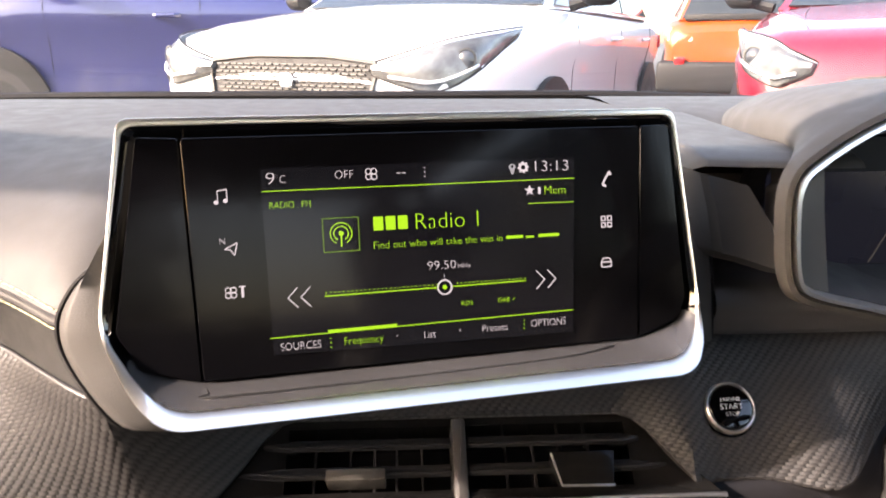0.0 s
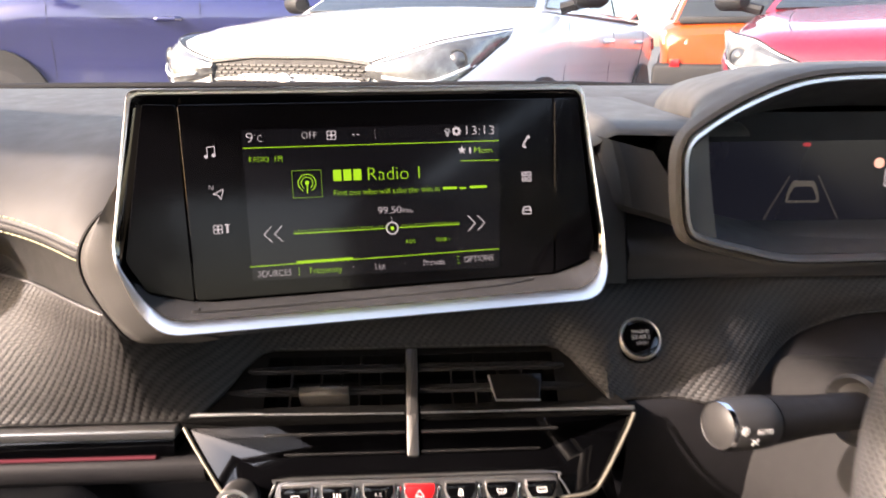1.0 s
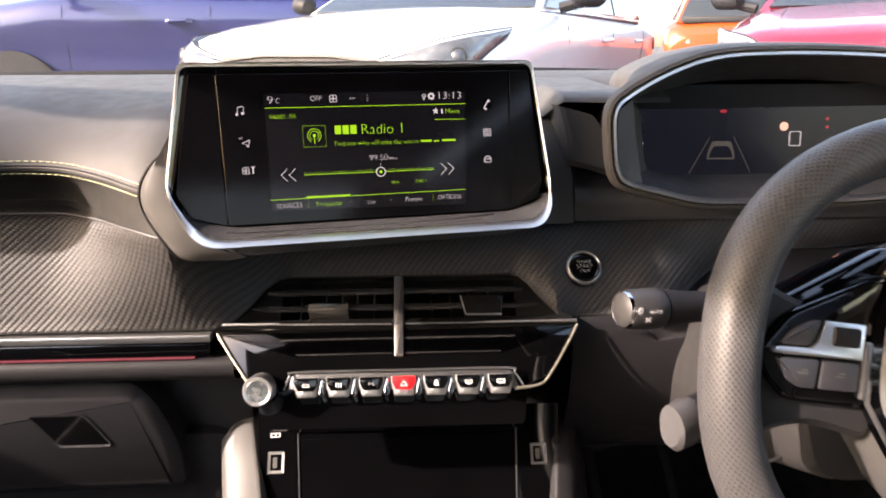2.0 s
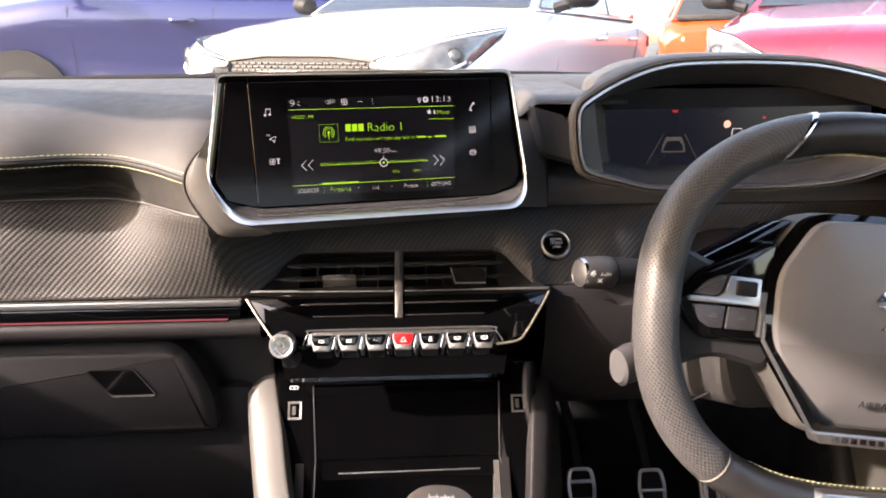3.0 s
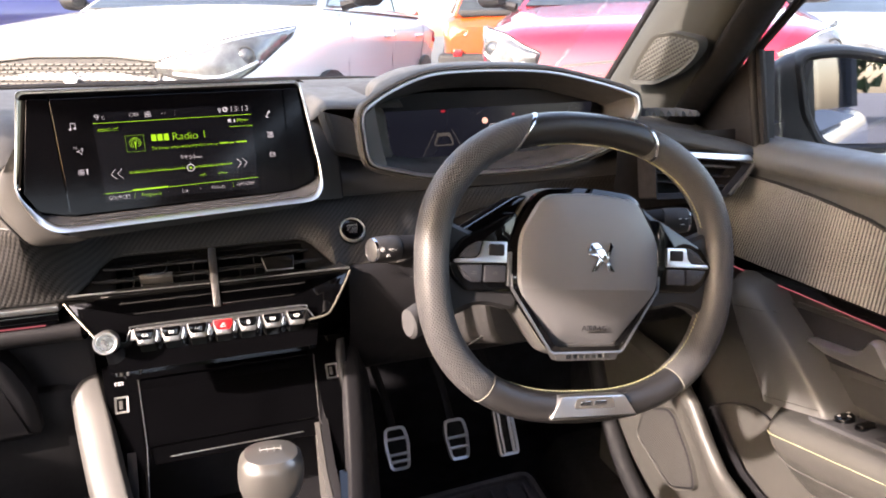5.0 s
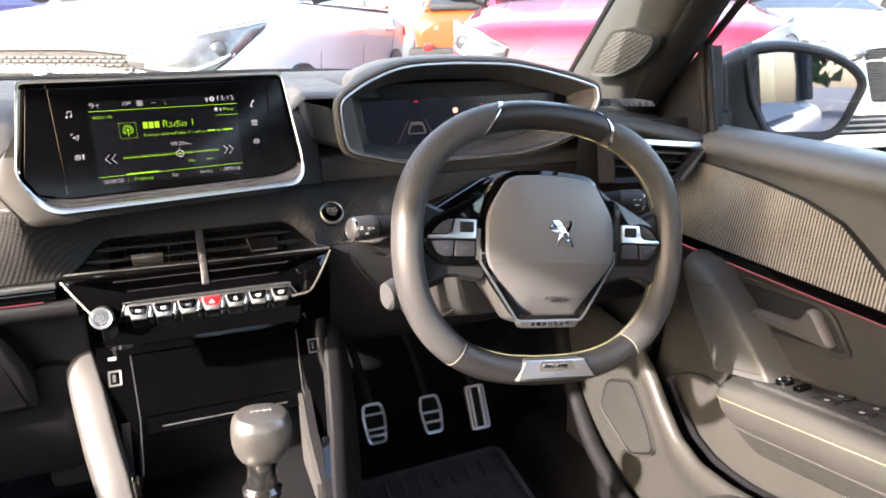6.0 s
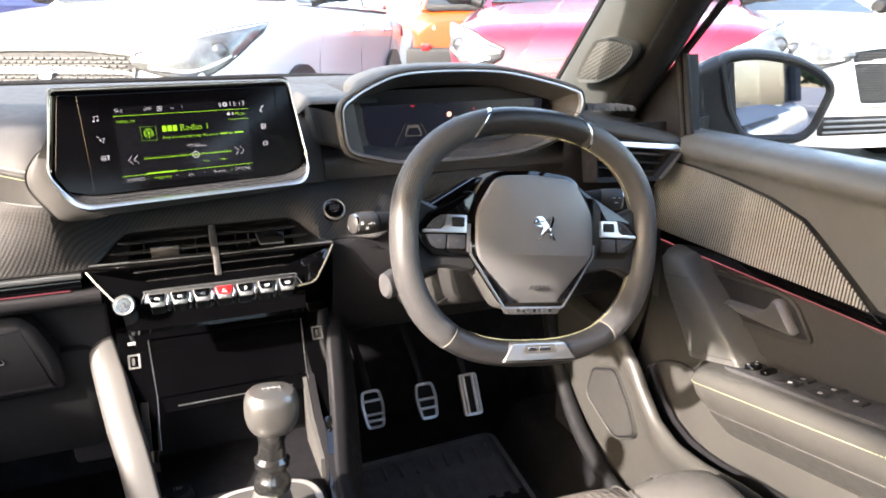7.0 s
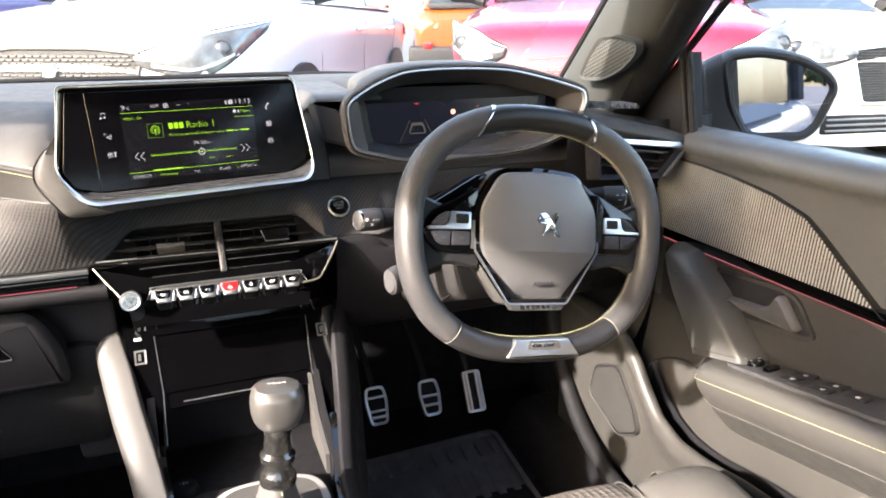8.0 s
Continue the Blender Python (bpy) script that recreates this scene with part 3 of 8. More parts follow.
prism(bm, rounded([(-0.19, -0.052), (0.17, -0.05), (0.19, 0.0), (0.165, 0.046), (-0.150, 0.046), (-0.186, 0.024)], 0.01), CL, -0.012, -0.004, 0.001)
part("display_back", bm, HARD, cluster)
bm = bmesh.new()
prism(bm, rounded([(-0.172, -0.036), (-0.10, -0.048), (0.10, -0.048), (0.155, -0.036), (0.165, 0.025), (-0.172, 0.022)], 0.004), CL, -0.004, 0.0)
display = part("display", bm, DISPLAY, cluster, "dark navy display glass")


def bar(bm, M, x0, y0, x1, y1, w, n=0.0006):
    d = Vector((x1 - x0, y1 - y0))
    s = Vector((-d.y, d.x)).normalized() * w / 2
    prism(bm, [(x0 - s.x, y0 - s.y), (x1 - s.x, y1 - s.y), (x1 + s.x, y1 + s.y), (x0 + s.x, y0 + s.y)], M, n - 0.0004, n)


for s in (-1, 1):
    bm = bmesh.new()
    bar(bm, CL, -0.066 + s * 0.031, -0.040, -0.066 + s * 0.012, -0.005, 0.0006)
    part("lane_line", bm, DIMLIT, display)
bm = bmesh.new()
ring_between(bm, rounded([(-0.080, -0.0265), (-0.052, -0.0265), (-0.053, -0.019), (-0.057, -0.009), (-0.075, -0.009), (-0.079, -0.019)], 0.002), rounded([(-0.0785, -0.0250), (-0.0535, -0.0250), (-0.0555, -0.019), (-0.0585, -0.0135), (-0.0735, -0.0135), (-0.0765, -0.019)], 0.002), CL, 0.0, 0.0006)
part("car_symbol", bm, DIMLIT, display)
bm = bmesh.new()
prism(bm, circle(0.0042, 16, -0.0045, 0.005), CL, 0, 0.0006)
part("lamp_symbol", bm, PINK_LIT, display)
bm = bmesh.new()
ring_between(bm, rrect(0.012, 0.0145, 0.002, 0.0075, -0.007), rrect(0.0105, 0.013, 0.0015, 0.0075, -0.007), CL, 0, 0.0006)
part("door_symbol", bm, WHITE, display)
bm = letters("37 m", 0.0060, CL, -0.156, -0.010, 0.0005)
part("reading", bm, WHITE, display)
bm = bmesh.new()
bar(bm, CL, -0.158, -0.0165, -0.146, -0.0165, 0.0012)
part("underline", bm, CYAN_LIT, display)
for cx, cy, w in ((-0.066, 0.020, 0.006), (-0.151, -0.032, 0.004), (-0.157, -0.036, 0.003), (0.0385, 0.012, 0.003), (0.0390, 0.004, 0.003)):
    bm = bmesh.new()
    prism(bm, rrect(w, 0.0028, 0.001, cx, cy), CL, 0, 0.0006)
    part("warning_light", bm, RED_LIT, display)

# ---------- touch screen ----------
SC = FR((-0.003, 0.390, 1.043), (math.cos(radians(9.8)), math.sin(radians(9.8)), 0), (0, math.sin(radians(12)), math.cos(radians(12))))
screen = thing("touch_screen", SC @ Vector((0, -0.09, -0.03)), "free-standing dashboard touch screen with silver rim, radio menu lit", "touch screen")
RIM = rounded([(-0.147, 0.0635), (0.144, 0.0635), (0.1535, -0.048), (0.135, -0.0865), (-0.124, -0.0920), (-0.1625, -0.040)], [0.008, 0.009, 0.022, 0.022, 0.022, 0.022], 6)
EDGE_R = [0.006, 0.007, 0.012, 0.010, 0.016, 0.016, 0.010, 0.012]
LIP_OUT = rounded([(-0.1475, 0.0640, 0.0), (0.1415, 0.0640, 0.0), (0.1540, -0.044, 0.003), (0.1500, -0.064, 0.015), (0.1350, -0.0785, 0.032), (-0.1325, -0.0805, 0.028), (-0.1480, -0.068, 0.014), (-0.1632, -0.036, 0.001)], EDGE_R, 6)
LIP_IN = rounded([(-0.1452, 0.0603, 0.0), (0.1395, 0.0603, 0.0), (0.1526, -0.044, 0.0026), (0.1470, -0.0605, 0.010), (0.1325, -0.0722, 0.021), (-0.1290, -0.0740, 0.0195), (-0.1445, -0.0625, 0.010), (-0.1618, -0.036, 0.0006)], EDGE_R, 6)
FACE_IN = rounded([(-0.1400, 0.0565, -0.003), (0.1375, 0.0560, -0.003), (0.1475, -0.044, -0.004), (0.1440, -0.056, -0.002), (0.1200, -0.0640, -0.001), (-0.1165, -0.0660, -0.001), (-0.1470, -0.0575, -0.002), (-0.1560, -0.036, -0.004)], EDGE_R, 6)


def between(a, b, q, d=0.0):
    return [SC @ (Vector(p).lerp(Vector(r), q) + Vector((0, 0, d))) for p, r in zip(a, b)]


bm = bmesh.new()
loft(bm, [between(LIP_OUT, LIP_IN, 0.0, -0.006), between(LIP_OUT, LIP_IN, -0.02, -0.0015), between(LIP_OUT, LIP_IN, 0.06, 0.0), between(LIP_OUT, LIP_IN, 0.5, 0.0004), between(LIP_OUT, LIP_IN, 0.94, 0.0), between(LIP_OUT, LIP_IN, 1.0, -0.001), between(LIP_OUT, LIP_IN, 1.0, -0.006)], loop=True)
part("silver_rim", bm, RIM_SILVER, screen, "satin silver rim, wide along the bottom")
bm = bmesh.new()
loft(bm, [between(LIP_OUT, LIP_IN, 0.10, -0.003), between(LIP_OUT, LIP_IN, 0.02, -0.006), [SC @ Vector((p[0] * 0.995, p[1] * 0.985, -0.012)) for p in LIP_OUT], [SC @ Vector((p[0] * 0.97, p[1] * 0.95, -0.022)) for p in LIP_OUT], [SC @ Vector((p[0] * 0.8, p[1] * 0.75 - 0.004, -0.06)) for p in LIP_OUT]], caps=False)
part("rear_shell", bm, PAD_DARK, screen, "dark shell behind the screen")
bm = bmesh.new()
loft(bm, [between(LIP_IN, FACE_IN, 0.0, -0.0008), between(LIP_IN, FACE_IN, 0.3, -0.0006), between(LIP_IN, FACE_IN, 0.8, -0.0004), between(LIP_IN, FACE_IN, 1.0, -0.0008), [SC @ Vector((p[0], p[1], -0.006)) for p in grow([q[:2] for q in FACE_IN], -0.004)], [SC @ Vector((p[0] * 0.1, p[1] * 0.1, -0.006)) for p in FACE_IN]], caps=False)
part("gloss_face", bm, GLOSS, screen, "gloss black face")
GL = rounded([(-0.1195, 0.0540), (0.1190, 0.0545), (0.1160, -0.0630), (-0.1165, -0.0645)], 0.002)
bm = bmesh.new()
prism(bm, GL, SC, -0.0135, 0.0018, 0.0003, 1)
glass = part("screen_glass", bm, GLASS_BLACK, screen, "black touch glass")
for pts in ([(-0.1395, 0.0550), (-0.1206, 0.0542), (-0.1176, -0.0648), (-0.1450, -0.0570), (-0.1550, -0.038)], [(0.1200, 0.0546), (0.1370, 0.0548), (0.1462, -0.042), (0.1420, -0.0540), (0.1170, -0.0630)]):
    bm = bmesh.new()
    prism(bm, rounded(pts, 0.002), SC, -0.0135, 0.0013, 0.0004, 1)
    part("side_wing", bm, GLASS_BLACK, screen, "gloss black wing")
bm = bmesh.new()   # grey ledge under the glass
ledge = [i for i in range(len(LIP_IN)) if LIP_IN[i][1] < -0.050]
loft(bm, [[between(LIP_IN, FACE_IN, q, 0.0003)[i] for i in ledge] for q in (0.02, 0.25, 0.5, 0.75, 0.98)], closed=False)
chin = part("chin", bm, vary(mat("smoked_grey_gloss", (0.11, 0.11, 0.115), 0.12, 0.7), 14, 0.1, 60, 0.04), screen, "smoked grey gloss ledge")
bm = bmesh.new()
tube(bm, spline([SC @ Vector(v) for v in ((-0.1165, -0.0665, 0.0006), (-0.1140, -0.0690, 0.0075), (-0.1090, -0.0700, 0.0115), (0.0, -0.0695, 0.0112), (0.070, -0.0680, 0.0095), (0.100, -0.0655, 0.0050))], 5), 0.0005, 5)
part("gap", bm, RUBBER, chin)
bm = bmesh.new()
prism(bm, rounded([(-0.0838, 0.0382), (0.0803, 0.0385), (0.0775, -0.0565), (-0.0825, -0.0545)], 0.001), SC, 0.0015, 0.0022)
lcd = part("lit_panel", bm, LCD, screen, "faintly glowing display panel")


Q = 0.0026


def shape(name, material, *bits, parent=None):
    bm = bmesh.new()
    for b in bits:
        bar(bm, SC, *b[:4], b[4] * 0.6, Q)
    return part(name, bm, material, parent or lcd)


def writing(name, text, size, material, x, y, upto):
    return part(name, letters(text, size, SC, x, y, Q - 0.0002, "LEFT", 0.0001, 1.0, upto), material, lcd)


shape("line", LIME, (-0.0833, 0.0272, 0.0801, 0.0274, 0.0007))
shape("line", LIME, (-0.0837, -0.0457, 0.0775, -0.0442, 0.0007))
shape("line", LIME, (0.0535, 0.0150, 0.0795, 0.0147, 0.0006))
shape("tab_marker", LIME, (-0.0553, -0.0446, -0.0200, -0.0444, 0.0022))
writing("digits", "9", 0.0088, WHITE, -0.0810, 0.0330, -0.0769)
writing("digits", "°C", 0.0058, WHITE, -0.0762, 0.0326, -0.0716)
writing("word", "OFF", 0.0060, WHITE, -0.0475, 0.0338, -0.0384)
writing("digits", "13:13", 0.0084, WHITE, 0.0581, 0.0342, 0.0768)
writing("word", "RADIO . FM", 0.0050, LIME, -0.0800, 0.0200, -0.0602)
writing("word", "Mem", 0.0064, LIME, 0.0630, 0.0214, 0.0748)
writing("digits", "1", 0.0058, WHITE, 0.0594, 0.0214, 0.0607)
writing("word", "Radio 1", 0.0122, LIME, -0.0076, 0.0082, 0.0257)
for i in range(3):
    bm = bmesh.new()
    prism(bm, rrect(0.0050, 0.0070, 0.0004, -0.0270 + i * 0.0063, 0.0086), SC, Q - 0.0004, Q)
    part("station_mark", bm, LIME, lcd)
writing("line_of_words", "Find out who will take the win in", 0.0056, LIME, -0.0298, -0.0026, 0.0385)
shape("plain_bar", LIME, (0.0408, -0.0024, 0.0500, -0.0024, 0.0026))
shape("plain_bar", LIME, (0.0518, -0.0028, 0.0562, -0.0028, 0.0018))
shape("plain_bar", LIME, (0.0589, -0.0024, 0.0705, -0.0024, 0.0026))
writing("digits", "99.50", 0.0066, WHITE, -0.0025, -0.0150, 0.0126)
writing("word", "MHz", 0.0034, WHITE, 0.0138, -0.0160, 0.0204)
writing("word", "RDS", 0.0036, LIME, 0.0150, -0.0358, 0.0210)
writing("word", "DAB +", 0.0036, LIME, 0.0352, -0.0357, 0.0443)
writing("word", "SOURCES", 0.0058, WHITE, -0.0790, -0.0508, -0.0590)
writing("word", "Frequency", 0.0056, LIME, -0.0472, -0.0506, -0.0274)
writing("word", "List", 0.0056, WHITE, -0.0058, -0.0508, 0.0003)
writing("word", "Presets", 0.0056, WHITE, 0.0258, -0.0504, 0.0396)
writing("word", "OPTIONS", 0.0058, WHITE, 0.0532, -0.0500, 0.0730)
shape("dash_mark", WHITE, (-0.0161, 0.0337, -0.0145, 0.0337, 0.0007), (-0.0136, 0.0337, -0.0120, 0.0337, 0.0007))
for x, y, m in ((-0.0022, 0.0337, WHITE), (-0.0545, -0.0505, LIME), (0.0488, -0.0498, LIME)):
    for d in (-0.0022, 0, 0.0022):
        shape("dot", m, (x, y + d, x + 0.0007, y + d, 0.0007))
for x, y in ((-0.0205, -0.0500), (0.0130, -0.0500)):
    shape("dot", WHITE, (x, y, x + 0.0008, y, 0.0007))
# tuner scale with its pointer
shape("tuner_line", LIME, (-0.0560, -0.0266, 0.0030, -0.0264, 0.0009), (0.0100, -0.0264, 0.0508, -0.0262, 0.0009))
shape("tuner_ticks", LIME, *[(-0.0555 + i * 0.0022, -0.0249, -0.0555 + i * 0.0022 + 0.0007, -0.0249, 0.0007) for i in range(49) if not 26 < i < 31])
shape("tuner_stem", GREYLIT, (0.0062, -0.0195, 0.0062, -0.0228, 0.0004))
bm = bmesh.new()
ring_between(bm, circle(0.0041, 28, 0.0062, -0.0265), circle(0.0033, 28, 0.0062, -0.0265), SC, Q - 0.0004, Q)
part("tuner_ring", bm, WHITE, lcd)
bm = bmesh.new()
prism(bm, circle(0.0012, 12, 0.0062, -0.0265), SC, Q - 0.0004, Q)
part("tuner_dot", bm, LIME, lcd)
for x, s in ((-0.0740, 1), (-0.0676, 1), (0.0680, -1), (0.0616, -1)):
    shape("seek_arrow", WHITE, (x + s * 0.0048, -0.0212, x, -0.0262, 0.0008), (x, -0.0262, x + s * 0.0048, -0.0312, 0.0008))
bm = bmesh.new()
ring_between(bm, rrect(0.0182, 0.0172, 0.0002, -0.0460, 0.0040), rrect(0.0176, 0.0166, 0.0002, -0.0460, 0.0040), SC, Q - 0.0004, Q)
part("icon_frame", bm, emit("dim_lime_light", (0.42, 0.9, 0.02), 0.05), lcd)
bm = bmesh.new()
for r in (0.0054, 0.0036):
    a0 = [(-0.046 + r * math.cos(radians(a)), 0.0046 + r * math.sin(radians(a))) for a in range(-60, 241, 15)]
    for p, q in zip(a0, a0[1:]):
        bar(bm, SC, *p, *q, 0.0005, Q)
prism(bm, circle(0.0013, 12, -0.046, 0.0046), SC, Q - 0.0004, Q)
bar(bm, SC, -0.046, 0.0046, -0.046, -0.0020, 0.0007, Q)
part("mast_icon", bm, LIME, lcd)
bm = bmesh.new()
prism(bm, [(0.0546 + (0.0029 if i % 2 == 0 else 0.0012) * math.sin(math.pi * i / 5), 0.0219 + (0.0029 if i % 2 == 0 else 0.0012) * math.cos(math.pi * i / 5)) for i in range(10)], SC, Q - 0.0004, Q)
part("star_icon", bm, WHITE, lcd)
bm = bmesh.new()
ring_between(bm, [(0.0514 + (0.0031 if i % 4 < 2 else 0.0024) * math.cos(math.pi * i / 16), 0.0342 + (0.0031 if i % 4 < 2 else 0.0024) * math.sin(math.pi * i / 16)) for i in range(32)], circle(0.0013, 32, 0.0514, 0.0342), SC, Q - 0.0004, Q)
part("gear_icon", bm, WHITE, lcd)
bm = bmesh.new()
ring_between(bm, [(0.0453 + 0.0019 * math.cos(a) * (1 if math.sin(a) > -0.2 else 0.6), 0.0343 + (0.0019 if math.sin(a) > 0 else 0.0036) * math.sin(a)) for a in [2 * math.pi * i / 20 for i in range(20)]], circle(0.0008, 20, 0.0453, 0.0348), SC, Q - 0.0004, Q)
part("pin_icon", bm, GREYLIT, lcd)


def fan(bm, cx, cy, r):
    for k in range(4):
        a = math.pi / 4 + k * math.pi / 2
        px, py = cx + r * 0.55 * math.cos(a), cy + r * 0.55 * math.sin(a)
        ring_between(bm, circle(r * 0.50, 14, px, py), circle(r * 0.36, 14, px, py), SC, Q - 0.0008, Q - 0.0002)


bm = bmesh.new()
fan(bm, -0.0293, 0.0337, 0.0034)
part("fan_icon", bm, WHITE, lcd)
# touch keys on the glass either side
bm = bmesh.new()
for x in (-0.1042, -0.0998):
    prism(bm, circle(0.0011, 12, x - 0.0008, 0.0228 + (x + 0.1042) * 0.15), SC, 0.001, 0.0022)
    bar(bm, SC, x, 0.0228, x, 0.0285, 0.0004, 0.0022)
bar(bm, SC, -0.1042, 0.0284, -0.0998, 0.0289, 0.0006, 0.0022)
part("music_icon", bm, WHITE, glass)
bm = bmesh.new()
for a, b in (((-0.1025, 0.0000), (-0.0965, 0.0028)), ((-0.0965, 0.0028), (-0.0980, -0.0032)), ((-0.0980, -0.0032), (-0.0998, -0.0006)), ((-0.0998, -0.0006), (-0.1025, 0.0000))):
    bar(bm, SC, *a, *b, 0.0005, 0.0022)
add(bm, letters("N", 0.0042, SC, -0.1050, 0.0038, 0.002))
part("compass_icon", bm, WHITE, glass)
bm = bmesh.new()
fan(bm, -0.1010, -0.0215, 0.0032)
bar(bm, SC, -0.0955, -0.0240, -0.0955, -0.0190, 0.0012, 0.0022)
bar(bm, SC, -0.0970, -0.0188, -0.0940, -0.0188, 0.0007, 0.0022)
part("climate_icon", bm, WHITE, glass)
bm = bmesh.new()
ph = spline([(0.1012, 0.0302, 0), (0.0998, 0.0288, 0), (0.0975, 0.0250, 0), (0.0968, 0.0228, 0)], 4)
for a, b in zip(ph, ph[1:]):
    bar(bm, SC, a.x, a.y, b.x, b.y, 0.0010, 0.0022)
bar(bm, SC, 0.0997, 0.0296, 0.1018, 0.0286, 0.0012, 0.0022)
bar(bm, SC, 0.0966, 0.0234, 0.0988, 0.0223, 0.0012, 0.0022)
part("phone_icon", bm, WHITE, glass)
bm = bmesh.new()
for dx in (-0.0018, 0.0018):
    for dy in (-0.0018, 0.0018):
        ring_between(bm, rrect(0.0028, 0.0028, 0.0004, 0.0985 + dx, 0.0030 + dy), rrect(0.0017, 0.0017, 0.0002, 0.0985 + dx, 0.0030 + dy), SC, 0.0014, 0.0022)
part("apps_icon", bm, WHITE, glass)
bm = bmesh.new()
car_line = rounded([(0.0950, -0.0222), (0.1010, -0.0222), (0.1012, -0.0192), (0.1000, -0.0168), (0.0960, -0.0168), (0.0948, -0.0192)], 0.0007)
ring_between(bm, car_line, grow(car_line, -0.0006), SC, 0.0014, 0.0022)
bar(bm, SC, 0.0950, -0.0193, 0.1010, -0.0193, 0.0006, 0.0022)
part("car_icon", bm, WHITE, glass)

# collar that joins the screen to the dashboard
bm = bmesh.new()
gap = spline([(-0.150, 0.372, 1.048), (-0.164, 0.367, 1.037), (-0.176, 0.367, 1.026), (-0.1855, 0.367, 1.009), (-0.1845, 0.366, 0.990), (-0.169, 0.358, 0.968), (-0.155, 0.361, 0.951), (-0.128, 0.372, 0.948)], 4)
edge_a = spline([SC @ Vector(v) for v in ((-0.1500, 0.030, -0.006), (-0.1540, 0.005, -0.005), (-0.1575, -0.015, -0.005), (-0.1602, -0.034, -0.004), (-0.1560, -0.0475, -0.004), (-0.1448, -0.063, -0.004), (-0.1320, -0.080, -0.004), (-0.105, -0.0905, -0.005))], 4)
mid = [a.lerp(b, 0.45) + Vector((-0.003, -0.006, 0.0)) for a, b in zip(gap, edge_a)]
back = [p + Vector((0.004, 0.012, 0.0)) for p in gap]
loft(bm, [back, gap, mid, edge_a], closed=False)
part("collar", bm, PAD, screen, "grey collar that joins the screen to the dashboard", 80)
bm = bmesh.new()
tube(bm, [p + Vector((-0.0010, 0.0, 0)) for p in gap[:24]], 0.0013, 6)
part("collar_gap", bm, RUBBER, screen)
bm = bmesh.new()
loft(bm, [[SC @ Vector((p[0] * k, p[1] * m - 0.002, d)) for p in RIM] for k, m, d in ((0.975, 0.955, -0.008), (0.95, 0.92, -0.022), (0.80, 0.75, -0.07))])
part("pod", bm, PAD_DARK, screen, "dark pod behind the screen")

# ---------- start button ----------
SB = FR((0.189, 0.4300, 0.9150), (1, 0.03, 0), (0, 0.62, 0.78))
start = thing("start_button", SB.translation, "round black engine start button with chrome ring", "button")
bm = bmesh.new()
lathe(bm, [(0.0184, -0.02), (0.0184, 0.001), (0.0180, 0.0022), (0.0174, 0.0024), (0.0170, 0.001)], SB)
part("collar", bm, GLOSS, start)
bm = bmesh.new()
lathe(bm, [(0.0166, -0.004), (0.0166, 0.0040), (0.0162, 0.0056), (0.0153, 0.0064), (0.0147, 0.0060), (0.0143, 0.0045)], SB)
part("chrome_ring", bm, SATIN_LEVER, start)
bm = bmesh.new()
lathe(bm, [(0.0144, 0.0), (0.0144, 0.0052), (0.0134, 0.0064), (0.0115, 0.0069), (0.004, 0.0070)], SB)
cap = part("cap", bm, GLOSS, start)
for text, size, y in (("ENGINE", 0.0038, 0.0046), ("START", 0.0052, 0.0), ("STOP", 0.0038, -0.0046)):
    part("word", letters(text, size, SB, 0, y, 0.0072, "CENTER"), PRINT, cap)

# ---------- centre air vents ----------
SATIN = vary(mat("satin_black_plastic", (0.005, 0.0049, 0.0048), 0.2, spec=0.25), 14, 0.06)
SATIN_METAL = vary(mat("dark_satin_trim", (0.28, 0.28, 0.285), 0.3, 0.9), 20, 0.04, 60, 0.02)
VF = FR((CX, 0.391, 0.876), (1, 0, 0), (0, 0.82, 0.57))
KF = FR((CX, 0.391, 0.876), (1, 0, 0), (0, 0.62, 0.78))
vents = thing("centre_air_vent", (CX, 0.42, 0.86), "black centre air vents with slats and silver divider", "air vent")
bm = bmesh.new()
hexo = [(-0.162, 0.0), (-0.104, 0.0605), (0.106, 0.0605), (0.162, 0.0)]
hexi = [(-0.107, -0.002), (-0.107, 0.0535), (0.108, 0.0535), (0.107, -0.002)]
loft(bm, [[VF @ Vector((x, y, d)) for x, y in pts] for pts, d in ((hexo, -0.004), (hexo, 0.0015), (hexi, -0.004), (hexi, -0.05))], caps=False)
low_o = [(-0.162, 0.0), (0.162, 0.0), (0.128, -0.030), (-0.128, -0.030)]
low_i = [(-0.107, 0.0), (0.107, 0.0), (0.092, -0.0255), (-0.092, -0.0255)]
loft(bm, [[KF @ Vector((x, y, d)) for x, y in pts] for pts, d in ((low_o, -0.004), (low_o, 0.0), (low_i, -0.006), (low_i, -0.05))], caps=False)
part("surround", bm, SATIN, vents, "black faceted surround")
bm = bmesh.new()
prism(bm, hexi, VF, -0.055, -0.045)
prism(bm, low_i, KF, -0.055, -0.045)
part("back", bm, RUBBER, vents)


def slat(M, u0, u1, v, taper0, taper1, material, thick=0.0016, depth=0.013, name="slat"):
    """A level blade: its front edge lies on the face M at the height v, its outer end runs to a point."""
    bm = bmesh.new()
    c = M @ Vector((0, v, 0.0))
    pts = [(u0 - taper0, 0.003 if taper0 else 0.0), (u0, 0.0), (u1, 0.0), (u1 + taper1, 0.003 if taper1 else 0.0), (u1, depth), (u0, depth)]
    out = []
    for p in pts:
        if not out or (Vector(p) - Vector(out[-1])).length > 1e-5:
            out.append(p)
    prism(bm, rounded(out, 0.0012, 2), FR(c, (1, 0, 0), (0, 1, 0.06)), -thick, thick, 0.0008, 1)
    return part(name, bm, material, vents)


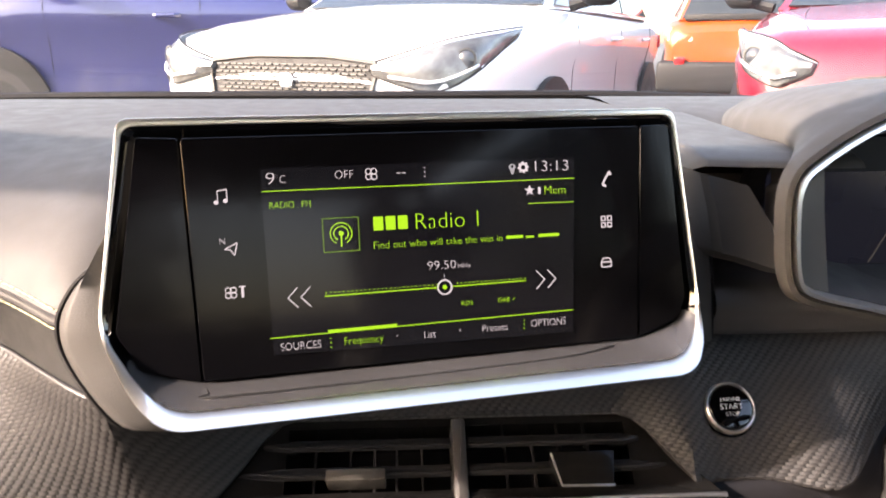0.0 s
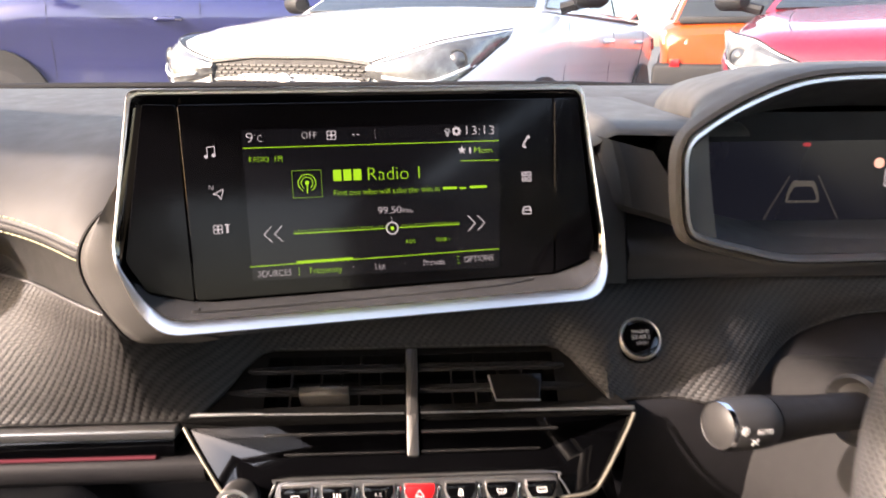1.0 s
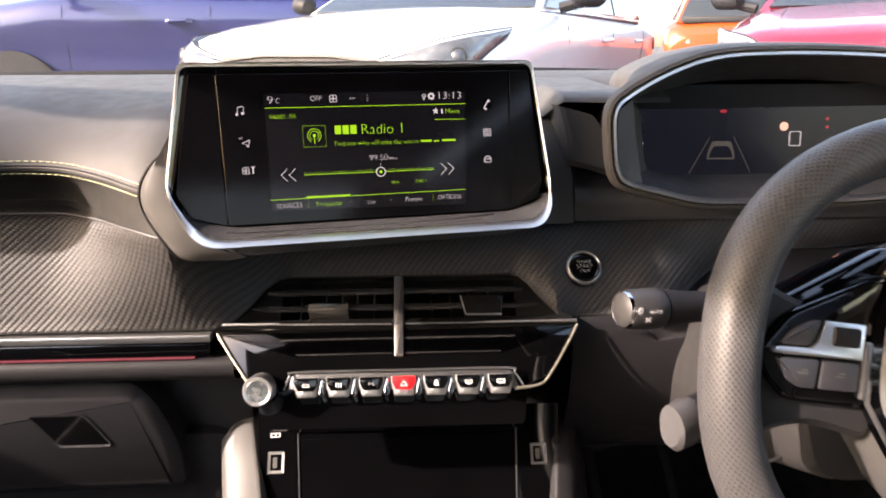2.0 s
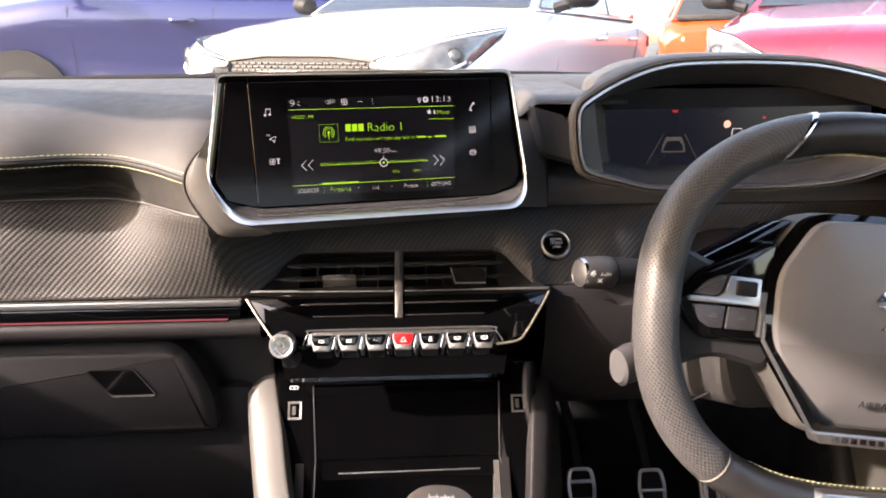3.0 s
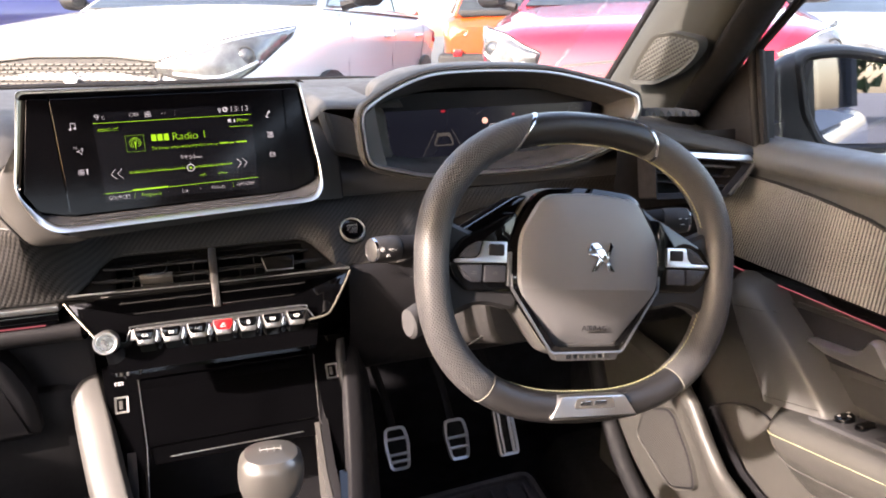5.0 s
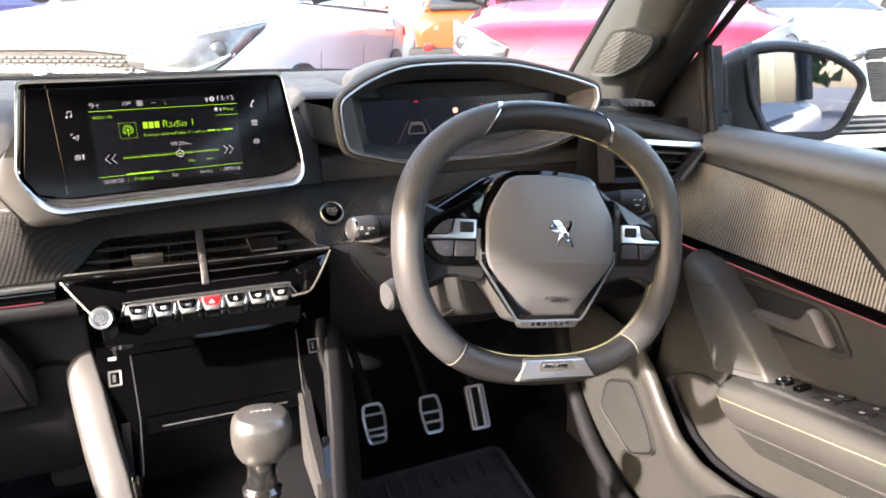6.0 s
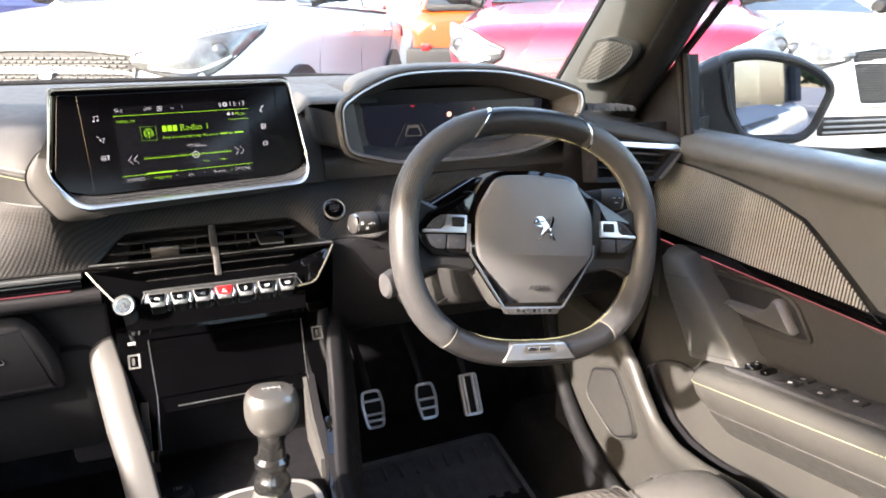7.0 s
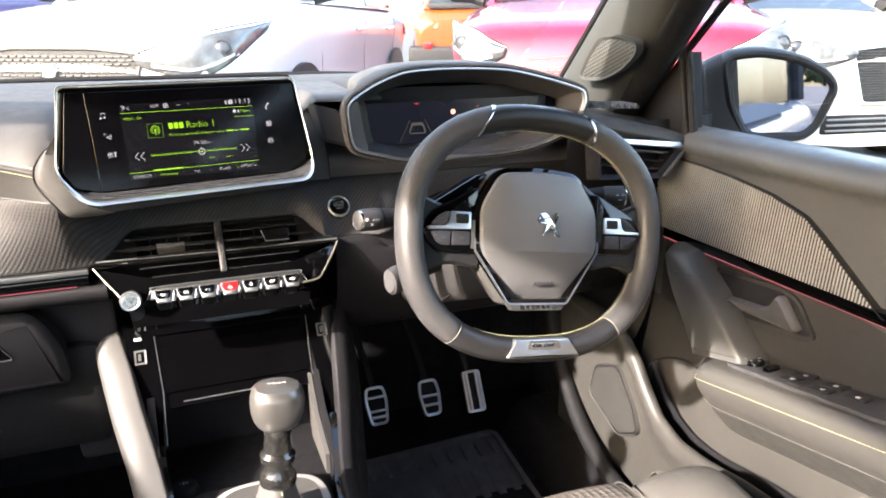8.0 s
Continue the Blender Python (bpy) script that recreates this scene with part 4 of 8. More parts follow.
for v, w, tp in ((0.0382, 0.104, 0.018), (0.0205, 0.106, 0.030)):
    slat(VF, -w, -0.005, v, tp, 0.0, SLAT, 0.0017, 0.008)
    slat(VF, 0.005, w, v, 0.0, tp - 0.006, SLAT, 0.0017, 0.008)
for s in (-1, 1):
    slat(VF, min(s * 0.156, s * 0.005), max(s * 0.156, s * 0.005), 0.0030, 0.0, 0.0, SATIN, 0.0020, 0.010, "main_slat")
    slat(KF, min(s * 0.104, s * 0.005), max(s * 0.104, s * 0.005), -0.0114, 0.0, 0.0, SLAT, 0.0022, 0.009)
    slat(KF, min(s * 0.090, s * 0.005), max(s * 0.090, s * 0.005), -0.0246, 0.0, 0.0, SLAT, 0.0018, 0.008, "sill")
for pts in ([(-0.160, 0.0050, 0.0025), (-0.106, 0.0046, 0.0020)], [(-0.106, 0.0046, 0.0012), (-0.006, 0.0030, 0.0012)], [(0.006, 0.0030, 0.0012), (0.078, 0.0028, 0.0014)], [(0.078, 0.0028, 0.0018), (0.160, 0.0022, 0.0025)]):
    bm = bmesh.new()
    wide = abs(pts[0][0]) > 0.12 or abs(pts[1][0]) > 0.12
    tube(bm, [VF @ Vector(p) for p in pts], [0.0016, 0.0009] if pts[0][0] < -0.12 else ([0.0009, 0.0016] if wide else 0.0006), 6)
    part("silver_line", bm, SILVER, vents, "thin silver line")
bm = bmesh.new()
prism(bm, rrect(0.0085, 0.058, 0.002, 0, 0.027), VF, -0.03, 0.003, 0.0018)
prism(bm, rrect(0.0085, 0.030, 0.002, 0, -0.012), KF, -0.03, 0.003, 0.0018)
part("divider", bm, vary(mat("dark_satin_metal", (0.13, 0.125, 0.12), 0.32, 0.7), 20, 0.05), vents, "dark satin divider")
for u in (-0.090, -0.068, -0.053, -0.039, -0.023, 0.030, 0.048, 0.066, 0.084):
    bm = bmesh.new()
    lo, hi = KF @ Vector((u, -0.022, -0.010)), VF @ Vector((u, 0.048, -0.010))
    mid_ = VF @ Vector((u, 0.0, -0.012))
    prism(bm, [(lo.y, lo.z), (lo.y + 0.012, lo.z - 0.004), (hi.y + 0.012, hi.z), (hi.y, hi.z), (mid_.y, mid_.z)], FR((CX + u, 0, 0), (0, 1, 0), (0, 0, 1)), -0.0007, 0.0007)
    part("vane", bm, SLAT, vents)
bm = bmesh.new()
prism(bm, rrect(0.036, 0.0072, 0.0012, -0.0635, 0.0205), VF, -0.012, 0.0052, 0.0012)
part("thumb_tab", bm, vary(mat("satin_tab_metal", (0.15, 0.14, 0.125), 0.25, 0.7), 30, 0.05), vents, "satin grey thumb tab")
bm = bmesh.new()
prism(bm, rounded([(0.060, 0.0105), (0.0925, 0.0100), (0.0965, 0.0315), (0.056, 0.0315)], 0.001), VF, -0.012, 0.004, 0.001)
tab = part("thumb_tab", bm, SATIN, vents, "black thumb tab")
bm = bmesh.new()
tube(bm, [VF @ Vector((0.0565, 0.030, 0.0040)), VF @ Vector((0.0605, 0.0098, 0.0044)), VF @ Vector((0.0925, 0.0094, 0.0044))], 0.0008, 6)
part("tab_edge", bm, SILVER, tab)
# stitched edge over the vents
bm = bmesh.new()
x = -0.082
while x < 0.118:
    tube(bm, [(x, 0.4345, 0.9115), (x + 0.004, 0.4345, 0.9115)], 0.0006, 5)
    x += 0.0062
tagged(part("stitching", bm, HARD_GREY, vents), kind="stuff")

# ---------- switch panel ----------
panel = thing("switch_panel", (CX, 0.37, 0.81), "gloss black switch panel with seven silver toggle keys", "switch panel")
bm = bmesh.new()
prism(bm, rounded([(-0.157, -0.003), (-0.090, -0.0245), (0.090, -0.0245), (0.160, -0.001), (0.130, -0.046), (0.108, -0.056), (0.09, -0.046), (-0.085, -0.046), (-0.10, -0.056), (-0.128, -0.052)], 0.002), KF, -0.02, 0.0005, 0.001)
part("face", bm, GLOSS, panel, "gloss black face")
bm = bmesh.new()
prism(bm, rounded([(-0.125, -0.046), (0.115, -0.048), (0.108, -0.085), (-0.118, -0.085)], 0.004), KF, -0.03, -0.012)
part("under_face", bm, GLOSS, panel)
for pts in ([(-0.159, -0.003, 0.002), (-0.148, -0.020, 0.002), (-0.127, -0.050, 0.002)], [(0.160, -0.001, 0.002), (0.150, -0.018, 0.002), (0.132, -0.045, 0.002), (0.122, -0.054, 0.002), (0.100, -0.057, 0.002)]):
    bm = bmesh.new()
    tube(bm, [KF @ p for p in spline(pts, 6)], 0.0013, 6)
    part("silver_edge", bm, vary(mat("bronze_grey_edge", (0.20, 0.185, 0.15), 0.42, 0.6), 20, 0.05), panel, "satin bronze-grey edge")
KK = FR(KF @ Vector((0.003, -0.056, 0.002)), (1, 0, 0), (0, 0.35, 0.94))
bm = bmesh.new()
prism(bm, rounded([(-0.099, 0.001), (0.101, -0.001), (0.096, 0.0135), (0.089, 0.0165), (-0.089, 0.0165), (-0.095, 0.0135)], 0.002), KK, -0.02, -0.001, 0.002)
part("key_rail", bm, vary(mat("dark_chrome", (0.22, 0.22, 0.225), 0.34, 0.9), 30, 0.05, 150, 0.04), panel, "dark chrome rail behind the keys")

bm = bmesh.new()
tube(bm, [KK @ p for p in spline([(-0.101, 0.002, 0.001), (-0.096, 0.0135, 0.001), (-0.089, 0.0170, 0.001), (0.0, 0.0172, 0.001), (0.089, 0.0170, 0.001), (0.097, 0.0125, 0.001), (0.104, 0.002, 0.001)], 5)], 0.0008, 6)
part("rail_edge", bm, BEZEL_GREY, panel, "thin silver line over the keys")


def key_icon(bm, i, cx, M):
    if i == 0:
        for a in ((-0.004, 0.001, 0.003, 0.001), (0.003, 0.001, 0.004, -0.002), (0.004, -0.002, -0.003, -0.002), (-0.003, -0.002, -0.004, 0.001)):
            bar(bm, M, cx + a[0], a[1], cx + a[2], a[3], 0.0008, 0.0052)
    elif i == 1:
        for k in (-1, 0, 1):
            bar(bm, M, cx + k * 0.0028, -0.003, cx + k * 0.0028, 0.002, 0.0012, 0.0052)
    elif i == 2:
        pass
    elif i == 3:
        for a in ((-0.004, -0.003, 0.004, -0.003), (0.004, -0.003, 0, 0.003), (0, 0.003, -0.004, -0.003)):
            bar(bm, M, cx + a[0], a[1], cx + a[2], a[3], 0.0008, 0.0052)
    elif i == 4:
        ring_between(bm, rrect(0.005, 0.004, 0.0008, cx, -0.0015), rrect(0.003, 0.002, 0.0004, cx, -0.0015), M, 0.004, 0.0052)
        ring_between(bm, circle(0.002, 12, cx, 0.0012), circle(0.0012, 12, cx, 0.0012), M, 0.004, 0.0052)
    else:
        o = rounded([(cx - 0.005, 0.002), (cx + 0.005, 0.002), (cx + 0.0038, -0.002), (cx - 0.0038, -0.002)], 0.001) if i == 5 else rrect(0.0095, 0.0045, 0.0008, cx, 0)
        ring_between(bm, o, grow(o, -0.0008), M, 0.004, 0.0052)
        for k in (-1, 0, 1):
            bar(bm, M, cx + k * 0.0022, -0.0032, cx + k * 0.0022, 0.0, 0.0007, 0.0052)


for i in range(7):
    cx = -0.0820 + i * 0.0277
    bm = bmesh.new()
    prism(bm, rounded([(cx - 0.0108, 0.0060), (cx - 0.0082, -0.0048), (cx + 0.0082, -0.0048), (cx + 0.0108, 0.0060), (cx + 0.0108, 0.0122), (cx - 0.0108, 0.0122)], 0.0012, 2), KK, -0.014, 0.0036, 0.0018)
    key = part("toggle_key", bm, SATIN_LEVER, panel, "silver toggle key with black cap" if i != 3 else "silver toggle key with red cap")
    bm = bmesh.new()
    prism(bm, rounded([(cx - 0.0100, 0.0118), (cx - 0.0100, 0.0070), (cx - 0.0068, 0.0010), (cx + 0.0068, 0.0010), (cx + 0.0100, 0.0070), (cx + 0.0100, 0.0118)], 0.001, 2), KK, 0.002, 0.0048, 0.0006)
    part("key_cap", bm, HAZARD if i == 3 else GLOSS, key)
    UP = KK @ Matrix.Translation((0, 0.0062, 0))
    bm = letters("A/C", 0.0046, UP, cx, -0.0002, 0.0050, "CENTER") if i == 2 else bmesh.new()
    key_icon(bm, i, cx, UP)
    for v in bm.verts:   # small symbols
        v.co = v.co.lerp(UP @ Vector((cx, 0, 0.0050)), 0.28)
    part("key_symbol", bm, PRINT, key)
    if i < 6:
        bm = bmesh.new()
        prism(bm, rounded([(cx + 0.0122, 0.0105), (cx + 0.0100, -0.0030), (cx + 0.0125, -0.0048), (cx + 0.0155, -0.0030), (cx + 0.0152, 0.0105)], 0.0008, 2), KK, -0.012, 0.0012, 0.001)
        part("key_bracket", bm, CHROME, panel)
bm = bmesh.new()
KN = FR((-0.102, 0.352, 0.838), (1, 0, 0), (0, 0.30, 0.95))
lathe(bm, [(0.0128, -0.012), (0.0128, 0.007), (0.0120, 0.0095), (0.0108, 0.0095), (0.0098, 0.0088), (0.0, 0.0088)][:5], KN, 40)
knob = part("volume_knob", bm, SILVER, panel, "round silver volume knob")
bm = bmesh.new()
lathe(bm, [(0.0100, 0.0), (0.0100, 0.0084), (0.0092, 0.0090), (0.003, 0.0088)], KN, 40)
part("knob_face", bm, vary(mat("spun_metal", (0.5, 0.48, 0.45), 0.25, 1.0), 40, 0.08, 200, 0.06), knob)

# ---------- centre console ----------
console = thing("centre_console", (CX, 0.25, 0.30), "gloss black centre console with storage flap and usb ports", "centre console")
PF = FR((CX, 0.415, 0.757), (1, 0, 0), (0, 0.56, 0.828))
P2 = FR((CX, 0.319, 0.643), (1, 0, 0), (0, 0.93, 0.36))
bm = bmesh.new()   # frame round the flap
fo = [(-0.140, 0.024), (0.155, 0.024), (0.152, -0.05), (0.140, -0.152), (0.121, -0.152), (0.1125, -0.05), (0.112, 0.002), (-0.1015, 0.002), (-0.0975, -0.08), (-0.100, -0.152), (-0.122, -0.152), (-0.134, -0.05)]
prism(bm, fo, PF, -0.03, 0.0, 0.0005, 1)
part("frame", bm, GLOSS, console, "gloss black frame")
for side in ([(0.121, 0.0), (0.137, 0.0), (0.119, -0.09), (0.113, -0.30), (0.095, -0.30), (0.103, -0.11), (0.114, -0.05)], [(-0.101, 0.0), (-0.120, 0.0), (-0.108, -0.06), (-0.102, -0.11), (-0.098, -0.30), (-0.086, -0.30), (-0.090, -0.11), (-0.096, -0.06)]):
    bm = bmesh.new()
    prism(bm, rounded(side, 0.002), P2, -0.03, 0.0, 0.0005, 1)
    part("side_rail", bm, GLOSS, console, "gloss black side rail")
bm = bmesh.new()
prism(bm, rounded([(-0.099, 0.0), (0.110, -0.0015), (0.1075, -0.079), (-0.0945, -0.080)], 0.004), PF, -0.012, -0.0004, 0.0005, 1)
flap = part("flap", bm, GLOSS, console, "gloss black storage flap")
bm = bmesh.new()
prism(bm, rounded([(-0.0945, -0.081), (0.1075, -0.080), (0.104, -0.1005), (-0.088, -0.1015)], 0.003), PF, -0.014, -0.0030, 0.0005, 1)
part("flap_lip", bm, GLOSS, flap)
bm = bmesh.new()
tube(bm, [PF @ Vector((-0.071, -0.0945, -0.0028)), PF @ Vector((0.086, -0.0935, -0.0028))], 0.0008, 6)
part("silver_line", bm, SILVER, flap)
for x0, x1 in ((-0.100, -0.0955), (0.1115, 0.1080)):
    bm = bmesh.new()
    tube(bm, [PF @ Vector((x0, 0.001, 0.0003)), PF @ Vector((x1, -0.08, 0.0003)), PF @ Vector((x1 + (0.012 if x1 > 0 else -0.002), -0.150, 0.0005))], 0.0006, 5)
    part("edge_line", bm, SATIN_METAL, console)
for u, v in ((-0.120, -0.0255), (0.132, -0.0241)):
    bm = bmesh.new()
    ring_between(bm, rrect(0.0155, 0.0200, 0.001, u, v), rrect(0.0105, 0.0150, 0.0006, u, v), PF, -0.004, 0.0008, 0.0004)
    port = part("usb_port", bm, vary(mat("usb_frame_metal", (0.22, 0.215, 0.21), 0.4, 0.7), 30, 0.05), console, "silver-framed usb port")
    bm = bmesh.new()
    prism(bm, rrect(0.0105, 0.0155, 0.0004, u, v), PF, -0.004, -0.001)
    part("socket", bm, RUBBER, port)
    bm = bmesh.new()
    prism(bm, rrect(0.004, 0.010, 0.0004, u - 0.001, v), PF, -0.001, 0.0006)
    part("tongue", bm, HARD_GREY, port)
bm = bmesh.new()
for dx in (-0.0022, 0.0022):
    ring_between(bm, rrect(0.005, 0.004, 0.001, -0.1215 + dx, -0.0002), rrect(0.0034, 0.0024, 0.0006, -0.1215 + dx, -0.0002), PF, 0.0, 0.0006)
part("link_symbol", bm, PRINT, console)
# storage well under the flap
bm = bmesh.new()
for s in (-1, 1):
    xs = CX + s * 0.108
    loft(bm, [[(xs, 0.41, 0.735), (xs, 0.33, 0.645), (xs, 0.02, 0.535), (xs, 0.02, 0.50), (xs, 0.42, 0.55)], [(xs + s * 0.01, 0.41, 0.735), (xs + s * 0.01, 0.33, 0.645), (xs + s * 0.01, 0.02, 0.535), (xs + s * 0.01, 0.02, 0.50), (xs + s * 0.01, 0.42, 0.55)]])
box(bm, (CX - 0.108, 0.02, 0.555), (CX + 0.108, 0.43, 0.568))
box(bm, (CX - 0.108, 0.425, 0.55), (CX + 0.108, 0.435, 0.70))
part("storage_well", bm, HARD, console, "black storage well")
bm = bmesh.new()
loft(bm, [[(CX + 0.107, y, z) for y, z in ((0.37, 0.685), (0.325, 0.640), (0.26, 0.615), (0.26, 0.585), (0.36, 0.585))], [(CX + 0.101, y, z) for y, z in ((0.37, 0.685), (0.325, 0.640), (0.26, 0.615), (0.26, 0.585), (0.36, 0.585))]])
part("well_cheek", bm, HARD_GREY, console, "grey side cheek")
bm = bmesh.new()
SK = FR((-0.067, 0.305, 0.569), (1, 0, 0), (0, 1, 0))
lathe(bm, [(0.020, 0.0), (0.020, 0.006), (0.0165, 0.014), (0.0150, 0.016), (0.004, 0.017)], SK)
socket = part("power_socket", bm, HARD, console, "black power socket with lid")
part("word", letters("12V", 0.008, SK, 0, 0.002, 0.0172, "CENTER"), PRINT, socket)


def wing(s, material, name, label):
    """The console's outer cheek: from the rail over a rounded edge down to the floor."""
    bm = bmesh.new()
    rings = []
    for q in steps(0, 1, 0.08):
        y = lerp(0.462, 0.02, q)
        z = ramp(y, [0.02, 0.22, 0.319, 0.40, 0.43, 0.462], [0.545, 0.607, 0.648, 0.738, 0.762, 0.768])
        xi = CX + s * (ramp(y, [0.02, 0.22, 0.262, 0.315, 0.348, 0.38, 0.424, 0.462], [0.092, 0.098, 0.104, 0.114, 0.124, 0.131, 0.144, 0.151]) if s < 0 else ramp(y, [0.02, 0.22, 0.309, 0.374, 0.43, 0.462], [0.107, 0.114, 0.133, 0.145, 0.153, 0.156]))
        w = ramp(y, [0.02, 0.22, 0.40, 0.445, 0.462], [0.034, 0.035, 0.037, 0.031, 0.012]) * (1.0 if s < 0 else 0.7)
        rings.append(spline([(xi - s * 0.006, y, z - 0.012), (xi - s * 0.001, y, z + 0.001), (xi + s * 0.004, y, z + 0.003), (xi + s * w * 0.7, y, z - 0.003), (xi + s * w, y, z - 0.022), (xi + s * (w - (0.010 if s < 0 else -0.012)), y, z - 0.09), (xi + s * (w - (0.030 if s < 0 else -0.012)), y, 0.33)], 3))
    loft(bm, rings, closed=False)
    return part(name, bm, material, console, label)


# sun and shade put into the colour: left cheek lighter, right cheek darker
wing(-1, HARD_GREY, "cheek", "plastic side cheek, coloured light as the sunlit side")
wing(1, HARD, "cheek", "plastic side cheek, coloured dark as the shaded side")
bm = bmesh.new()
prism(bm, rrect(0.20, 0.30, 0.05, CX, 0.13, 6), FR((0, 0, 0.575), (1, 0, 0), (0, 1, 0)), 0, 0.012, 0.008)
part("gear_plinth", bm, HARD, console)

# ---------- gear lever ----------
gear = thing("gear_lever", (0.040, 0.170, 0.587), "satin grey gear knob on a leather boot", "gear lever")
GA = FR((0.041, 0.166, 0.640), (1, 0, 0), (0, 1, -0.05)) @ pose(0, 0, 0, 0, 4, 0)
bm = bmesh.new()
prism(bm, rrect(0.150, 0.220, 0.055, 0.035, 0.155, 8), FR((0, 0, 0.587), (1, 0, 0), (0, 1, 0)), 0, 0.008, 0.004)
part("surround", bm, SATIN_PALE, gear, "satin silver surround")
bm = bmesh.new()
prism(bm, rrect(0.128, 0.198, 0.045, 0.035, 0.155, 8), FR((0, 0, 0.587), (1, 0, 0), (0, 1, 0)), 0.0, 0.0092, 0.0)
part("inner_plate", bm, HARD_GREY, gear)
bm = bmesh.new()
boot = []
for q in steps(0, 1, 0.125):
    r = lerp(0.045, 0.0175, q ** 0.6)
    boot.append([Vector((lerp(0.036, 0.041, q) + (r + 0.0015 * math.cos(4 * a)) * math.cos(a), 0.166 + (r * lerp(1.2, 1.0, q) + 0.0015 * math.cos(4 * a)) * math.sin(a), lerp(0.592, 0.660, q))) for a in [2 * math.pi * j / 32 for j in range(32)]])
loft(bm, boot)
boot_ob = part("boot", bm, SEAT_LEATHER, gear, "grey leather boot")
bm = bmesh.new()
for i in range(9):
    z = 0.600 + i * 0.0065
    r = 0.0455 - 0.028 * ((z - 0.592) / 0.068) ** 0.6
    tube(bm, [(0.043, 0.165 - r * 1.12, z), (0.043, 0.165 - r * 1.12 + 0.001, z + 0.004)], 0.0007, 5)
tagged(part("stitching", bm, THREAD, boot_ob), kind="stuff")
bm = bmesh.new()
lathe(bm, [(0.0215, 0.016), (0.0222, 0.024), (0.0195, 0.031), (0.0165, 0.036), (0.0160, 0.042), (0.0205, 0.046), (0.0208, 0.053), (0.0165, 0.058), (0.0158, 0.068), (0.0150, 0.076), (0.0180, 0.086), (0.0195, 0.092)], GA)
part("collar", bm, vary(mat("dark_satin_collar", (0.13, 0.128, 0.124), 0.18, 0.9), 30, 0.08, 100, 0.05), gear, "ringed dark collar")
bm = bmesh.new()
prof = [(0.0190, 0.089), (0.0225, 0.092), (0.0268, 0.099), (0.0294, 0.108), (0.0302, 0.118), (0.0298, 0.127), (0.0280, 0.1345), (0.0240, 0.1388), (0.014, 0.1405), (0.003, 0.1410)]
loft(bm, [[GA @ Vector((r * 1.02 * math.copysign(abs(math.cos(a)) ** 0.85, math.cos(a)), r * 0.95 * math.copysign(abs(math.sin(a)) ** 0.85, math.sin(a)), h)) for a in [2 * math.pi * j / 40 for j in range(40)]] for r, h in prof])
gk = part("knob", bm, KNOB_GREY, gear, "rounded satin grey knob")
bm = bmesh.new()
top = GA @ Matrix.Translation((0, 0, 0.1402))
for u in (-0.010, -0.0035, 0.003, 0.0095):
    bar(bm, top, u, -0.004, u, 0.005, 0.0007, 0.0018)
bar(bm, top, -0.010, 0.0005, 0.0095, 0.0005, 0.0007, 0.0018)
part("shift_pattern", bm, vary(mat("pattern_grey", (0.36, 0.36, 0.35), 0.5), 60, 0.05), gk)

# ---------- glove box ----------
glove = thing("glove_box", (-0.48, 0.42, 0.70), "closed black glove box with recessed handle", "glove box")
GF = FR((0, 0.384, 0), (1, 0, 0), (0, 0.02, 1))
bm = bmesh.new()
GO = rounded([(-0.79, 0.823), (-0.232, 0.823), (-0.213, 0.804), (-0.193, 0.757), (-0.192, 0.712), (-0.79, 0.705)], [0.01, 0.03, 0.02, 0.03, 0.01, 0.01], 5)
loft(bm, [[GF @ Vector((*p, -0.06)) for p in GO], [GF @ Vector((*p, -0.006)) for p in GO], [GF @ Vector((*p, -0.002)) for p in grow(GO, -0.003)], [GF @ Vector((p[0], p[1], 0.002)) for p in grow(GO, -0.012)]])
glove_door = part("glove_door", bm, HARD, glove)
bm = bmesh.new()
ho = rounded([(-0.322, 0.792), (-0.274, 0.792), (-0.254, 0.763), (-0.300, 0.763)], 0.003)
ring_between(bm, grow(ho, 0.002), grow(ho, -0.001), GF, 0.0, 0.0035, 0.002)
handle = part("handle", bm, HARD, glove, "recessed pull handle")
bm = bmesh.new()
prism(bm, ho, GF, -0.006, 0.0026)
part("pull", bm, GLOSS, handle)
bm = bmesh.new()
box(bm, (-0.79, 0.42, 0.60), (-0.15, 0.47, 0.76), 0.02)
part("under_tray", bm, RUBBER, glove)

# ---------- steering wheel ----------
WF = FR((0.388, 0.1835, 0.932), (math.cos(radians(8)), 0, -math.sin(radians(8))), (0, math.sin(radians(16.2)), math.cos(radians(16.2))))
wheel = thing("steering_wheel", (0.388, 0.30, 0.90), "small flat-bottomed leather steering wheel with lime stitching", "steering wheel")


def rim_point(a, d=0.0):
    """The rim's middle line at the angle a (degrees, from the right, counter-clockwise); d: outward."""
    c, s = math.cos(radians(a)), math.sin(radians(a))
    w, h, p = 0.1715, (0.1345 if s >= 0 else 0.1575), (2.25 if s >= 0 else 2.5)
    r = (abs(c / w) ** p + abs(s / h) ** p) ** (-1 / p)
    t = Vector((c, s)) * r
    if d:
        e = 0.5
        p1, p2 = rim_point(a - e), rim_point(a + e)
        tg = (p2 - p1).normalized()
        t = t + Vector((tg.y, -tg.x)) * d
    return t


def rim_slant(a):
    """How far the joints near the top lean, in degrees from the middle line to the outer edge."""
    return -6.5 * smooth01(26, 0, abs(a - 122.5)) + 5.0 * smooth01(26, 0, abs(a - 60.3))


